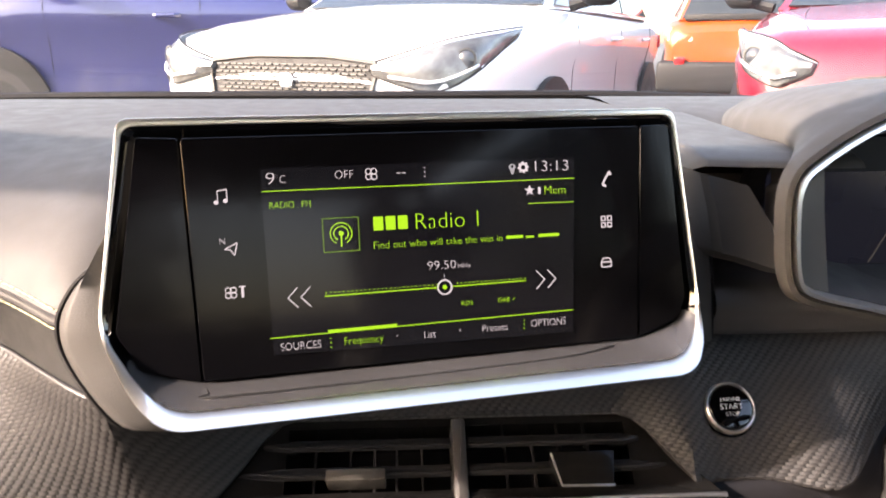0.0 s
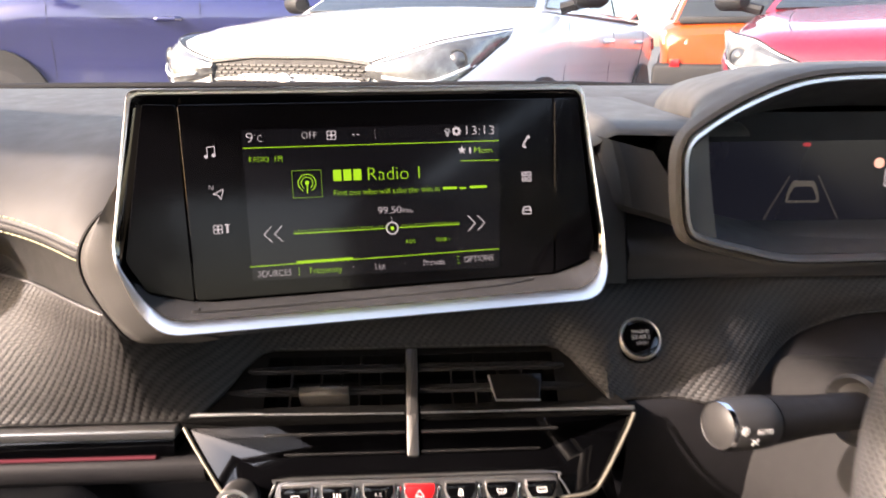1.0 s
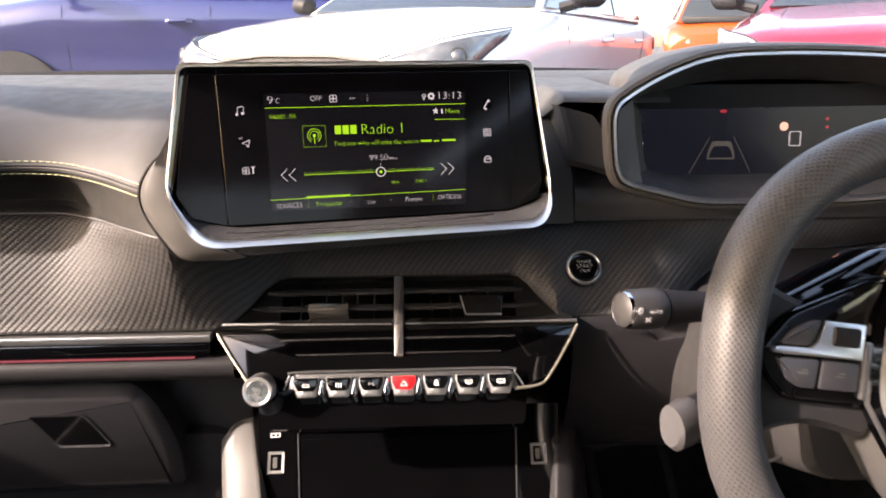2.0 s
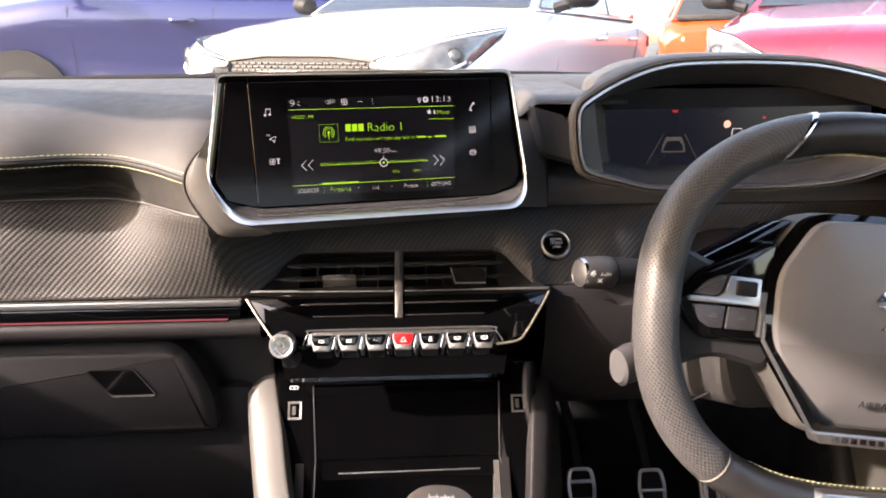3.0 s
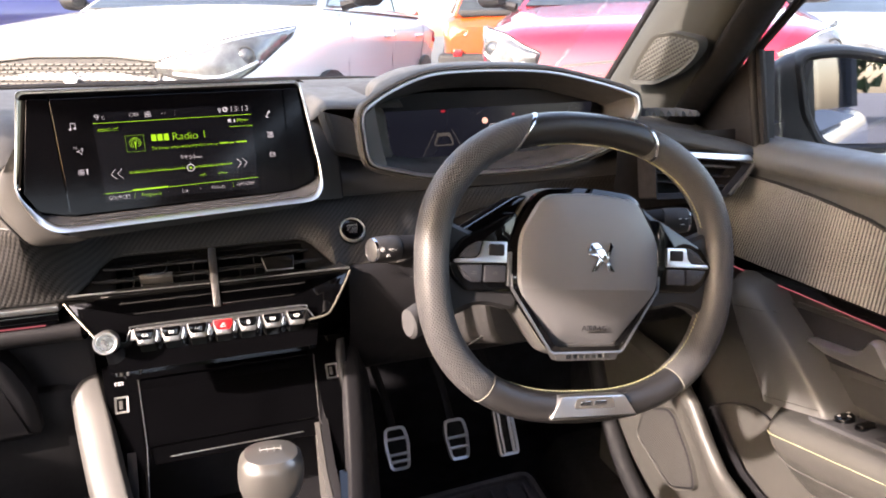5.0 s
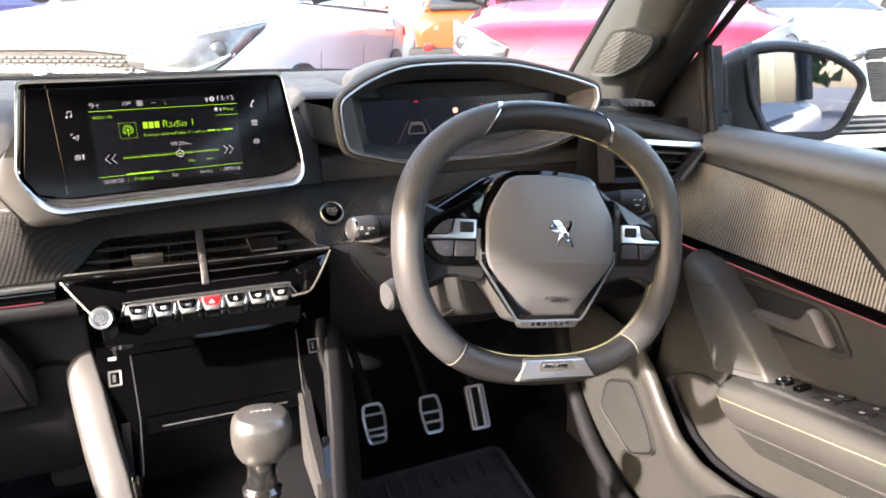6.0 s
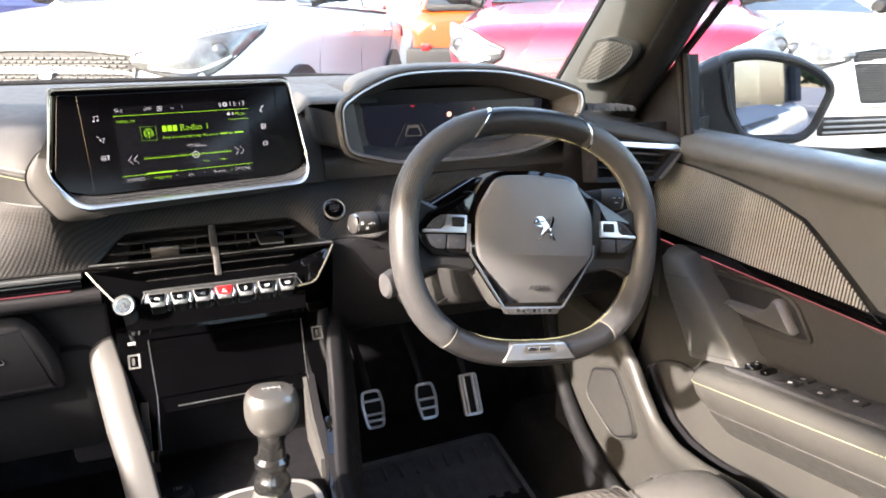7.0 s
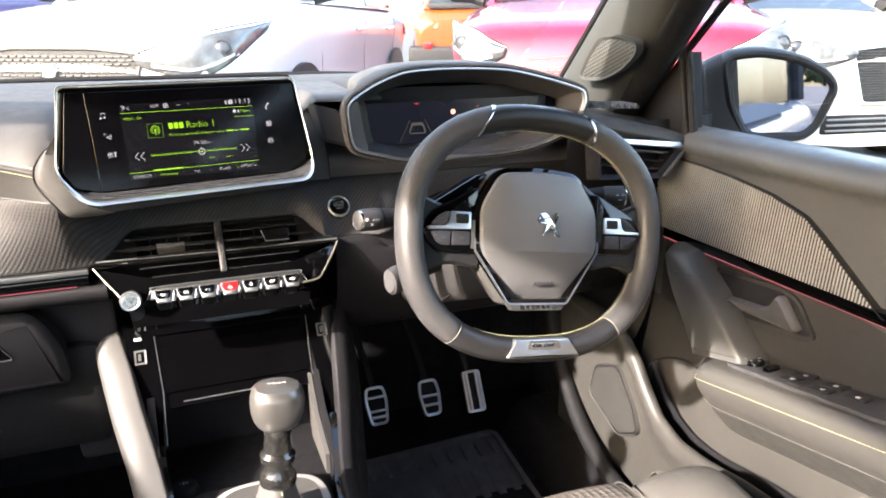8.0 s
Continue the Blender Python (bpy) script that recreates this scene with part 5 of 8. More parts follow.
def rim_ring(a, k=1.0, wide=1.0):
    e, ring = 0.5, []
    for i in range(20):
        j = 2 * math.pi * i / 20
        b = a + rim_slant(a) * math.cos(j)
        p = rim_point(b)
        tg = (rim_point(b + e) - rim_point(b - e)).normalized()
        rr, ra = 0.0162 * k * wide * math.cos(j), 0.0190 * k * math.sin(j) - 0.0040
        ring.append(WF @ Vector((p.x + tg.y * rr, p.y - tg.x * rr, ra)))
    return ring


def rim_arc(a0, a1, name, material, label="", k=1.0):
    bm = bmesh.new()
    n = max(2, int(abs(a1 - a0) / 3))
    arcs = [rim_ring(lerp(a0, a1, 0), k * 0.94)] + [rim_ring(lerp(a0 + (0.8 if a1 > a0 else -0.8), a1 - (0.8 if a1 > a0 else -0.8), i / n), k) for i in range(n + 1)] + [rim_ring(a1, k * 0.94)]
    vs = loft(bm, arcs)
    where = {v: (i, j) for i, ring in enumerate(vs) for j, v in enumerate(ring)}
    uv = bm.loops.layers.uv.new("along")
    run = math.radians(abs(a1 - a0)) * 0.165 / (n + 2)
    for f in bm.faces:   # metres along and round the rim
        wrap = {where[l.vert][1] for l in f.loops} >= {0, 19}
        for l in f.loops:
            i, j = where[l.vert]
            l[uv].uv = (i * run, (20 if wrap and j == 0 else j) * 0.118 / 20)
    return part(name, bm, material, wheel, label)


TOP0, TOP1, LOW0, LOW1 = 60.3, 122.5, 229.5, 310.5
rim_arc(TOP0, TOP1, "rim_top", LEATHER, "smooth leather top")
rim_arc(TOP1, LOW0, "rim_side", LEATHER_DOTS, "dotted leather side", 1.04)
rim_arc(LOW1, 360 + TOP0, "rim_side", LEATHER_DOTS, "dotted leather side", 1.04)
rim_arc(LOW0, LOW1, "rim_bottom", LEATHER, "smooth flat leather bottom")
for a in (TOP0, TOP1):
    bm = bmesh.new()
    loft(bm, [rim_ring(a - 0.9, 1.035), rim_ring(a - 0.5, 1.06), rim_ring(a + 0.5, 1.06), rim_ring(a + 0.9, 1.035)])
    part("chrome_insert", bm, CHROME, wheel, "chrome insert")


SEAM = vary(mat("pale_seam_thread", (0.10, 0.096, 0.085), 0.7), 60, 0.1)
for a in (LOW0, LOW1):
    bm = bmesh.new()
    loft(bm, [rim_ring(a - 0.26, 0.99), rim_ring(a - 0.10, 1.042), rim_ring(a + 0.10, 1.042), rim_ring(a + 0.26, 0.99)])
    part("rim_seam", bm, SEAM, wheel, "thin pale seam")


def rim_stitch(a0, a1, name="stitching"):
    bm = bmesh.new()
    a = a0
    while a < a1:
        p, q = rim_point(a, -0.0168), rim_point(a + 1.2, -0.0168)
        z = -0.004
        tube(bm, [WF @ Vector((p.x, p.y, z)), WF @ Vector((q.x, q.y, z - 0.002))], 0.0006, 5)
        a += 1.7
    tagged(part(name, bm, THREAD, wheel, "lime thread inside the rim"), kind="stuff")


rim_stitch(14, 57)
rim_stitch(62, 116)
rim_stitch(238, 345)
# spokes
BUTTON = vary(mat("grey_button_plastic", (0.026, 0.026, 0.030), 0.45, spec=0.35), 30, 0.06)
HUB = rounded([(-0.062, 0.064), (-0.004, 0.0685), (0.052, 0.064), (0.081, 0.020), (0.0825, -0.034), (0.038, -0.0965), (-0.042, -0.0965), (-0.0885, -0.034), (-0.089, 0.020)], [0.014, 0.02, 0.014, 0.014, 0.014, 0.008, 0.008, 0.014, 0.014], 5)
bm = bmesh.new()
loft(bm, [[WF @ Vector((p[0] * k, p[1] * k, d)) for p in HUB] for k, d in ((0.55, -0.10), (0.92, -0.070), (1.05, -0.030), (1.06, -0.012), (1.02, -0.002))])
part("hub_shell", bm, HARD_GREY, wheel, "grey plastic hub shell")
for s in (-1, 1):
    bm = bmesh.new()
    sp = [(s * 0.078, 0.026), (s * 0.128, 0.020), (s * 0.168, 0.036), (s * 0.168, -0.078), (s * 0.146, -0.058), (s * 0.120, -0.050), (s * 0.078, -0.058)]
    loft(bm, [[WF @ Vector((x, y, d)) for x, y in grow(rounded(sp if s > 0 else sp[::-1], 0.012, 4), g)] for d, g in ((-0.030, -0.006), (-0.022, 0), (-0.006, 0.0), (-0.002, -0.004))])
    part("spoke", bm, LEATHER, wheel)
    bm = bmesh.new()
    gl = rounded([(s * 0.084, 0.044), (s * 0.100, 0.036), (s * 0.143, 0.014), (s * 0.160, -0.009), (s * 0.152, -0.024), (s * 0.138, -0.0375), (s * 0.086, -0.0375)][::s], 0.006, 4)
    prism(bm, gl, WF, -0.012, 0.004, 0.004, 3)
    pod_ob = part("button_pod", bm, GLOSS, wheel, "gloss black button pod")
    bm = bmesh.new()
    prism(bm, rounded([(s * 0.066, 0.061), (s * 0.080, 0.060), (s * 0.138, 0.0235), (s * 0.152, 0.006), (s * 0.088, 0.008)][::s], 0.004, 3), WF, -0.040, -0.022 if s > 0 else -0.008, 0.003)
    part("upper_spoke", bm, GLOSS, wheel, "gloss black upper spoke")
    for pts in ([(0.1225, 0.0118), (0.128, 0.0115), (0.138, 0.006), (0.1480, -0.0045), (0.129, -0.0040), (0.1255, 0.0)], [(0.0965, -0.0115), (0.1195, -0.0115), (0.1205, -0.0285), (0.0965, -0.028)], [(0.1215, -0.0115), (0.1485, -0.0122), (0.1405, -0.0245), (0.133, -0.0285), (0.1225, -0.0285)]):
        bm = bmesh.new()
        prism(bm, rounded([(s * x, y) for x, y in pts][::s], 0.002, 3), WF, 0.0, 0.0062, 0.0012)
        key = part("button", bm, BUTTON, pod_ob)
    bm = bmesh.new()
    prism(bm, rounded([(s * x, y) for x, y in ((0.0955, -0.0092), (0.1505, -0.0100), (0.1520, -0.0075), (0.1495, -0.0058), (0.1285, -0.0050), (0.1240, -0.0010), (0.1210, 0.0118), (0.0955, 0.0118))][::s], 0.001, 2), WF, 0.0, 0.0068, 0.001)
    part("silver_bracket", bm, SILVER, pod_ob, "satin silver bracket")
    bm = bmesh.new()
    prism(bm, rrect(0.0165, 0.0115, 0.002, s * 0.1075, 0.0035), WF, 0.005, 0.0092, 0.0015)
    part("roller", bm, RUBBER, pod_ob)
    for cx, cy in ((0.132, 0.003), (0.108, -0.020), (0.131, -0.020)):
        bm = bmesh.new()
        bar(bm, WF, s * cx - 0.0028, cy, s * cx + 0.0028, cy, 0.0008, 0.0066)
        bar(bm, WF, s * cx - 0.0010, cy + 0.0018, s * cx + 0.0026, cy + 0.0018, 0.0007, 0.0066)
        part("symbol", bm, HARD_GREY, pod_ob)
bm = bmesh.new()
ring_between(bm, grow(HUB, 0.0024), grow(HUB, -0.0036), WF, -0.004, 0.0060, 0.009)
part("hub_trim", bm, GLOSS, wheel, "black trim round the airbag cover")
bm = bmesh.new()
tube(bm, [WF @ Vector((x, y, 0.0062)) for x, y in ((-0.0905, -0.020), (-0.0900, -0.034), (-0.0448, -0.0978), (-0.0415, -0.0995), (0.0375, -0.0995), (0.0408, -0.0978), (0.0842, -0.034), (0.0848, -0.020))], 0.0016, 8)
part("hub_edge", bm, SATIN_METAL, wheel, "thin satin silver edge")
bm = bmesh.new()
prism(bm, rounded([(-0.0420, -0.0985), (0.0380, -0.0985), (0.0330, -0.1075), (-0.0370, -0.1075)], 0.002, 3), WF, -0.006, 0.0068, 0.0015)
plate_ob = part("hub_plate", bm, vary(mat("dark_satin_rim", (0.16, 0.16, 0.162), 0.3, 0.8), 20, 0.05), wheel, "dark satin plate under the airbag cover")
bm = bmesh.new()
for i in range(7):
    prism(bm, rrect(0.0050, 0.0042, 0.0006, -0.0245 + i * 0.0075, -0.1030), WF, 0.006, 0.0074)
part("plain_bar", bm, CHROME, plate_ob, "bright plain marks on the plate")
bm = bmesh.new()
prism(bm, rrect(0.0042, 0.034, 0.001, -0.0925, -0.0150), WF, -0.004, 0.0072, 0.001)
part("hub_tab", bm, SATIN_METAL, wheel, "narrow silver tab")
bm = bmesh.new()
loft(bm, [[WF @ Vector((p[0] * k - 0.004 * (1 - k), p[1] * k - 0.012 * (1 - k), d)) for p in HUB] for k, d in ((0.962, 0.0), (0.962, 0.0105), (0.945, 0.0140), (0.87, 0.0165), (0.68, 0.0187), (0.45, 0.0198), (0.15, 0.0204))])
WV, WN = WF.to_3x3() @ Vector((0, 1, 0)), WF.to_3x3() @ Vector((0, 0, 1))
bmesh.ops.bisect_plane(bm, geom=bm.verts[:] + bm.edges[:] + bm.faces[:], plane_co=WF @ Vector((0, -0.034, 0)), plane_no=WV)
WFI = WF.inverted()
for v in bm.verts:   # the lower third leans back below a soft crease
    low = -0.034 - (WFI @ v.co).y
    if low > 0:
        v.co -= WN * low * 0.28
cover = part("airbag_cover", bm, relief(vary(mat("airbag_skin", (0.094, 0.094, 0.097), 0.36, spec=0.6), 12, 0.06, 70, 0.05), "cells", 800, 0.2, 0.0003), wheel, "grey grained airbag cover", 30)
for e in cover.data.edges:
    if all(abs((WFI @ cover.data.vertices[i].co).y + 0.034) < 1e-4 for i in e.vertices):
        e.use_edge_sharp = True
part("word", letters("AIRBAG", 0.0085, WF @ pose(0, -0.074, 0.0086, 15.6), 0.004, 0.0, 0.0014, "CENTER", 0.0004), HARD, cover)
bm = bmesh.new()
for pts in ([(-0.066, 0.006), (-0.056, 0.010), (-0.056, -0.006), (-0.066, -0.002)], [(-0.053, 0.006), (-0.051, 0.006), (-0.051, -0.002), (-0.053, -0.002)]):
    ring_between(bm, pts, grow(pts, -0.0006), WF, 0.012, 0.0178)
part("horn_symbol", bm, HARD, cover)
# plain bright badge
bm = bmesh.new()
for pts in ([(-0.014, 0.004), (-0.010, 0.013), (-0.002, 0.014), (0.004, 0.009), (-0.002, 0.005), (-0.008, 0.006)], [(-0.006, 0.007), (0.004, 0.008), (0.012, -0.004), (0.008, -0.008), (0.000, -0.001)], [(-0.013, 0.002), (-0.003, 0.003), (0.000, 0.000), (-0.004, -0.001)], [(0.000, -0.001), (0.005, -0.005), (-0.003, -0.015), (-0.009, -0.0165), (-0.007, -0.014)], [(0.008, -0.008), (0.012, -0.004), (0.014, -0.013), (0.019, -0.016), (0.011, -0.016)], [(0.011, -0.003), (0.0125, -0.002), (0.012, 0.006), (0.017, 0.011), (0.012, 0.0145), (0.0155, 0.010), (0.0095, 0.005)]):
    prism(bm, rounded(pts, 0.0010, 2), WF, 0.016, 0.0228, 0.0008)
part("badge", bm, CHROME, cover, "plain bright chrome badge")
bm = bmesh.new()
gt = rounded([(-0.049, -0.1655), (0.056, -0.1655), (0.038, -0.1415), (-0.036, -0.1415)], 0.004)
prism(bm, gt, WF, 0.004, 0.0172, 0.003)
gtb = part("rim_badge", bm, SILVER, wheel, "satin silver badge plate on the rim")
bm = bmesh.new()
prism(bm, rounded([(-0.022, -0.1545), (0.026, -0.1545), (0.023, -0.1440), (-0.019, -0.1440)], 0.003), WF, 0.015, 0.0178)
part("inset", bm, HARD_GREY, gtb)
bm = bmesh.new()
for x, w in ((-0.009, 0.013), (0.008, 0.015)):
    prism(bm, rrect(w, 0.0048, 0.0014, x, -0.1493), WF, 0.016, 0.0186, 0.0005)
part("plain_mark", bm, CHROME, gtb)
# column behind the wheel
column = thing("steering_column", (0.388, 0.40, 0.80), "grey plastic steering column shroud", "steering column")
bm = bmesh.new()
CF = FR((0.388, 0.26, 0.905), (1, 0, 0), (0, math.sin(radians(16.2)), math.cos(radians(16.2))))
so = rounded([(-0.075, 0.035), (0.075, 0.035), (0.085, -0.03), (0.06, -0.085), (-0.09, -0.085), (-0.10, -0.03)], 0.02, 5)
loft(bm, [[CF @ Vector((p[0] * k, p[1] * k, d)) for p in so] for k, d in ((0.8, 0.035), (0.97, 0.03), (1.0, 0.02), (1.12, -0.08), (1.2, -0.2))])
part("shroud", bm, COLUMN_GREY, column, "grey plastic shroud")
bm = bmesh.new()
tube(bm, [(0.253, 0.250, 0.805), (0.30, 0.245, 0.832), (0.36, 0.245, 0.838)], 0.0012, 6)
part("shroud_seam", bm, RUBBER, column)


# ---------- stalks ----------
def stalk(name, tip, root, r, label):
    tip, root = Vector(tip), Vector(root)
    t = thing(name, root, label, "control stalk")
    d = (root - tip).normalized()
    M = FR(tip, d.cross(Vector((0, 0, 1))), d.cross(Vector((0, 0, 1))).normalized().cross(d) * -1)
    ax = Matrix.Translation(tip) @ d.to_track_quat("Z", "Y").to_matrix().to_4x4()
    ln = (root - tip).length
    bm = bmesh.new()
    lathe(bm, [(r * 0.95, 0.002), (r * 1.0, 0.004), (r * 1.04, 0.022), (r * 1.0, 0.030), (r * 0.98, 0.0305)], ax)
    ring = part("turning_collar", bm, PAD_DARK, t, "black turning collar")
    bm = bmesh.new()
    lathe(bm, [(r * 0.96, 0.0315), (r * 0.94, 0.038), (r * 0.82, 0.06), (r * 0.7, ln)], ax)
    part("arm", bm, HARD, t)
    bm = bmesh.new()
    lathe(bm, [(r * 1.5, ln - 0.030), (r * 1.5, ln - 0.036), (r * 1.35, ln - 0.038), (r * 1.1, ln - 0.033), (r * 0.8, ln - 0.032)], ax)
    part("root_ring", bm, COLUMN_GREY, t, "grey ring round the stalk's root")
    bm = bmesh.new()
    lathe(bm, [(r * 0.95, 0.004), (r * 0.95, 0.0), (r * 0.91, -0.0008), (r * 0.88, 0.001)], ax)
    part("silver_ring", bm, CHROME, t, "silver ring")
    bm = bmesh.new()
    lathe(bm, [(r * 0.87, 0.004), (r * 0.87, -0.0002), (r * 0.70, -0.0018), (r * 0.2, -0.0026)], ax)
    part("end_cap", bm, COLUMN_GREY, t, "grey end cap")
    return ring, ax


ring, ax = stalk("light_stalk", (0.1775, 0.268, 0.937), (0.305, 0.305, 0.925), 0.0140, "black light stalk with silver end ring")
side = FR(ax @ Vector((0, 0, 0.013)) + Vector((0.0, -0.0142, 0.002)), (1, 0.25, -0.1), (0, 0.1, 1))
bm = letters("AUTO", 0.0036, side, 0.0035, 0.001, 0.0008)
part("word", bm, PRINT, ring)
bm = bmesh.new()
for k in range(8):
    a = math.pi * k / 4
    bar(bm, side, -0.004 + 0.0016 * math.cos(a), 0.002 + 0.0016 * math.sin(a), -0.004 + 0.0026 * math.cos(a), 0.002 + 0.0026 * math.sin(a), 0.0005, 0.0008)
ring_between(bm, circle(0.0013, 12, -0.004, 0.002), circle(0.0008, 12, -0.004, 0.002), side, 0.0, 0.0008)
bar(bm, side, 0.001, -0.006, 0.005, -0.003, 0.0006, 0.0008)
bar(bm, side, 0.001, -0.003, 0.005, -0.006, 0.0006, 0.0008)
part("lamp_symbol", bm, PRINT, ring)
wiper_ring, ax = stalk("wiper_stalk", (0.572, 0.262, 0.935), (0.47, 0.300, 0.932), 0.0155, "black wiper stalk beside the wheel")
side = FR(ax @ Vector((0, 0, 0.015)) + Vector((0.0, -0.0158, 0.003)), (1, -0.35, 0.0), (0, 0.1, 1))
bm = bmesh.new()
for u, v, w in ((-0.006, 0.003, 0.004), (0.002, 0.003, 0.003), (-0.003, -0.004, 0.005)):
    bar(bm, side, u, v, u + w, v, 0.0009, 0.0010)
part("wiper_symbol", bm, PRINT, wiper_ring)
lever = thing("cruise_stalk", (0.30, 0.28, 0.87), "short stubby stalk with grey rounded end", "control stalk")
bm = bmesh.new()
tube(bm, [(0.205, 0.232, 0.862), (0.207, 0.233, 0.862), (0.218, 0.238, 0.864), (0.2215, 0.24, 0.864)], [0.009, 0.0120, 0.0128, 0.0120], 20, up=(0, 0, 1), flat=1.45)
part("end_cap", bm, DASH_MID, lever, "grey rounded end")
bm = bmesh.new()
tube(bm, [(0.2215, 0.24, 0.864), (0.245, 0.252, 0.868), (0.31, 0.28, 0.87)], [0.0135, 0.0115, 0.010], 16, up=(0, 0, 1), flat=1.3)
part("arm", bm, HARD, lever)
bm = letters("MEM", 0.005, FR((0.226, 0.226, 0.868), (1, 0.45, 0.1), (0, 0.1, 1)), 0, 0, 0.001)
part("word", bm, PRINT, lever)


# ---------- pedals ----------
def pedal(cx, y, z, w, h, bars, label, lean, tall=False):
    M = FR((cx, y, z), (1, 0, 0), (0, math.sin(radians(lean)), math.cos(radians(lean))))
    t = thing("foot_pedal", M.translation, label, "pedal", "foot pedals")
    o = rounded([(-w * 0.38, -h / 2), (w * 0.38, -h / 2), (w / 2, h * 0.12), (w * 0.40, h / 2), (-w * 0.40, h / 2), (-w / 2, h * 0.12)], 0.010, 5) if not tall else rrect(w, h, 0.008, 0, 0)
    bm = bmesh.new()
    prism(bm, grow(o, -0.003), M, -0.012, 0.001, 0.002)
    part("rubber_pad", bm, RUBBER, t, "black rubber pad")
    bm = bmesh.new()
    ring_between(bm, o, grow(o, -0.0052), M, -0.004, 0.005, 0.004)
    plate = part("steel_frame", bm, STEEL, t, "brushed steel frame")
    for b in bars:
        bm = bmesh.new()
        if tall:
            prism(bm, rrect(0.006, h * 0.92, 0.002, b, 0), M, 0.0, 0.005, 0.0015)
        else:
            prism(bm, rrect(w * 0.84, 0.0055, 0.002, 0, b * h), M, 0.0, 0.005, 0.0015)
        part("steel_bar", bm, STEEL, plate)
    bm = bmesh.new()
    top = M @ Vector((0, h * 0.35, -0.012))
    tube(bm, spline([top, top + Vector((-0.008, 0.03, 0.06)), top + Vector((-0.03, 0.06, 0.16)), top + Vector((-0.03, 0.08, 0.28))], 5), 0.008, 10, flat=0.6)
    part("arm", bm, HARD, t)
    return t


pedal(0.288, 0.618, 0.458, 0.046, 0.075, (-0.30, -0.14, 0.22), "steel and rubber clutch pedal in the footwell", 35)
pedal(0.400, 0.620, 0.452, 0.046, 0.073, (-0.20, 0.05), "steel and rubber brake pedal in the footwell", 35)
pedal(0.497, 0.622, 0.446, 0.040, 0.086, (-0.010, 0.010), "steel and rubber accelerator pedal in the footwell", 30, True)

# ---------- floor, mats ----------
bm = bmesh.new()
box(bm, (-0.82, -2.2, 0.20), (0.80, 1.0, 0.26), 0.01)
solo("floor", bm, CARPET, "black carpeted car floor", "floor", kind="structure")
bm = bmesh.new()
prism(bm, [(-0.82, 0.24), (0.80, 0.24), (0.80, 1.05), (-0.82, 1.05)], FR((0, 0.90, 0), (1, 0, 0), (0, 0.04, 1)), -0.03, 0.0)
solo("wall_front", bm, CARPET, "black carpeted bulkhead at the front of the footwells", "bulkhead", kind="structure")
MT = FR((0.395, 0.60, 0.262), (1, 0, 0), (0, 0.985, 0.17))
floor_mat = thing("floor_mat", (0.395, 0.35, 0.26), "black ribbed rubber floor mat in the driver's footwell", "floor mat")
bm = bmesh.new()
mo = rounded([(-0.19, -0.42), (0.20, -0.42), (0.19, 0.10), (-0.175, 0.085)], 0.03, 5)
prism(bm, mo, MT, 0.0, 0.010, 0.003)
part("sheet", bm, MAT_RUBBER, floor_mat)
bm = bmesh.new()
ring_between(bm, grow(mo, -0.002), grow(mo, -0.012), MT, 0.008, 0.020)
part("raised_edge", bm, MAT_RUBBER, floor_mat)
for i in range(10):
    bm = bmesh.new()
    x = -0.148 + i * 0.0345
    prism(bm, rrect(0.008, 0.042, 0.004, x, 0.052), MT, 0.008, 0.016, 0.003)
    part("rib", bm, MAT_RUBBER, floor_mat)
    bm = bmesh.new()
    prism(bm, rrect(0.020, 0.30, 0.006, x, -0.15), MT, 0.008, 0.012, 0.003)
    part("rib", bm, MAT_RUBBER, floor_mat)

# ---------- driver's seat ----------
seat = thing("driver_seat", (0.40, -0.15, 0.26), "grey leather and cloth driver's seat cushion", "car seat")


def cushion(x0, x1, z_edge, name, material, label, crown=0.012, y1=0.135):
    bm = bmesh.new()
    rings = []
    for i in range(13):
        x = lerp(x0, x1, i / 12)
        e = math.sin(math.pi * i / 12) ** 0.5
        rings.append(spline([(x, y1 - 0.03, 0.34), (x, y1 - 0.010, 0.45), (x, y1 - 0.008 * (1 - e), z_edge - 0.075), (x, y1 - 0.012, z_edge - 0.025 + crown * e), (x, y1 - 0.05, z_edge + crown * e), (x, y1 - 0.15, z_edge - 0.006 + crown * e), (x, -0.45, z_edge - 0.05)], 4))
    loft(bm, rings, closed=False)
    return part(name, bm, material, seat, label)


cushion(0.265, 0.490, 0.578, "seat_cushion", SEAT_CLOTH, "patterned grey cloth middle")
cushion(0.490, 0.640, 0.570, "bolster", SEAT_LEATHER, "grey leather bolster", 0.022, 0.12)
cushion(0.140, 0.265, 0.550, "bolster", SEAT_LEATHER, "grey leather bolster", 0.016, 0.12)
bm = bmesh.new()
rings = []
for q in steps(0, 1, 0.1):   # backrest
    z, y = lerp(0.50, 1.08, q), lerp(-0.46, -0.66, q)
    w = ramp(q, [0, 0.15, 0.7, 1], [0.21, 0.235, 0.225, 0.13])
    rings.append(spline([(0.39 - w, y + 0.02, z), (0.39 - w * 0.8, y + 0.075, z), (0.39 - w * 0.5, y + 0.05, z), (0.39 + w * 0.5, y + 0.05, z), (0.39 + w * 0.8, y + 0.075, z), (0.39 + w, y + 0.02, z), (0.39 + w * 0.8, y - 0.05, z), (0.39 - w * 0.8, y - 0.05, z)], 3, closed=True))
loft(bm, rings)
part("backrest", bm, SEAT_LEATHER, seat, "grey leather backrest")
bm = bmesh.new()
box(bm, (0.27, -0.73, 1.10), (0.51, -0.66, 1.27), 0.03, seg=3)
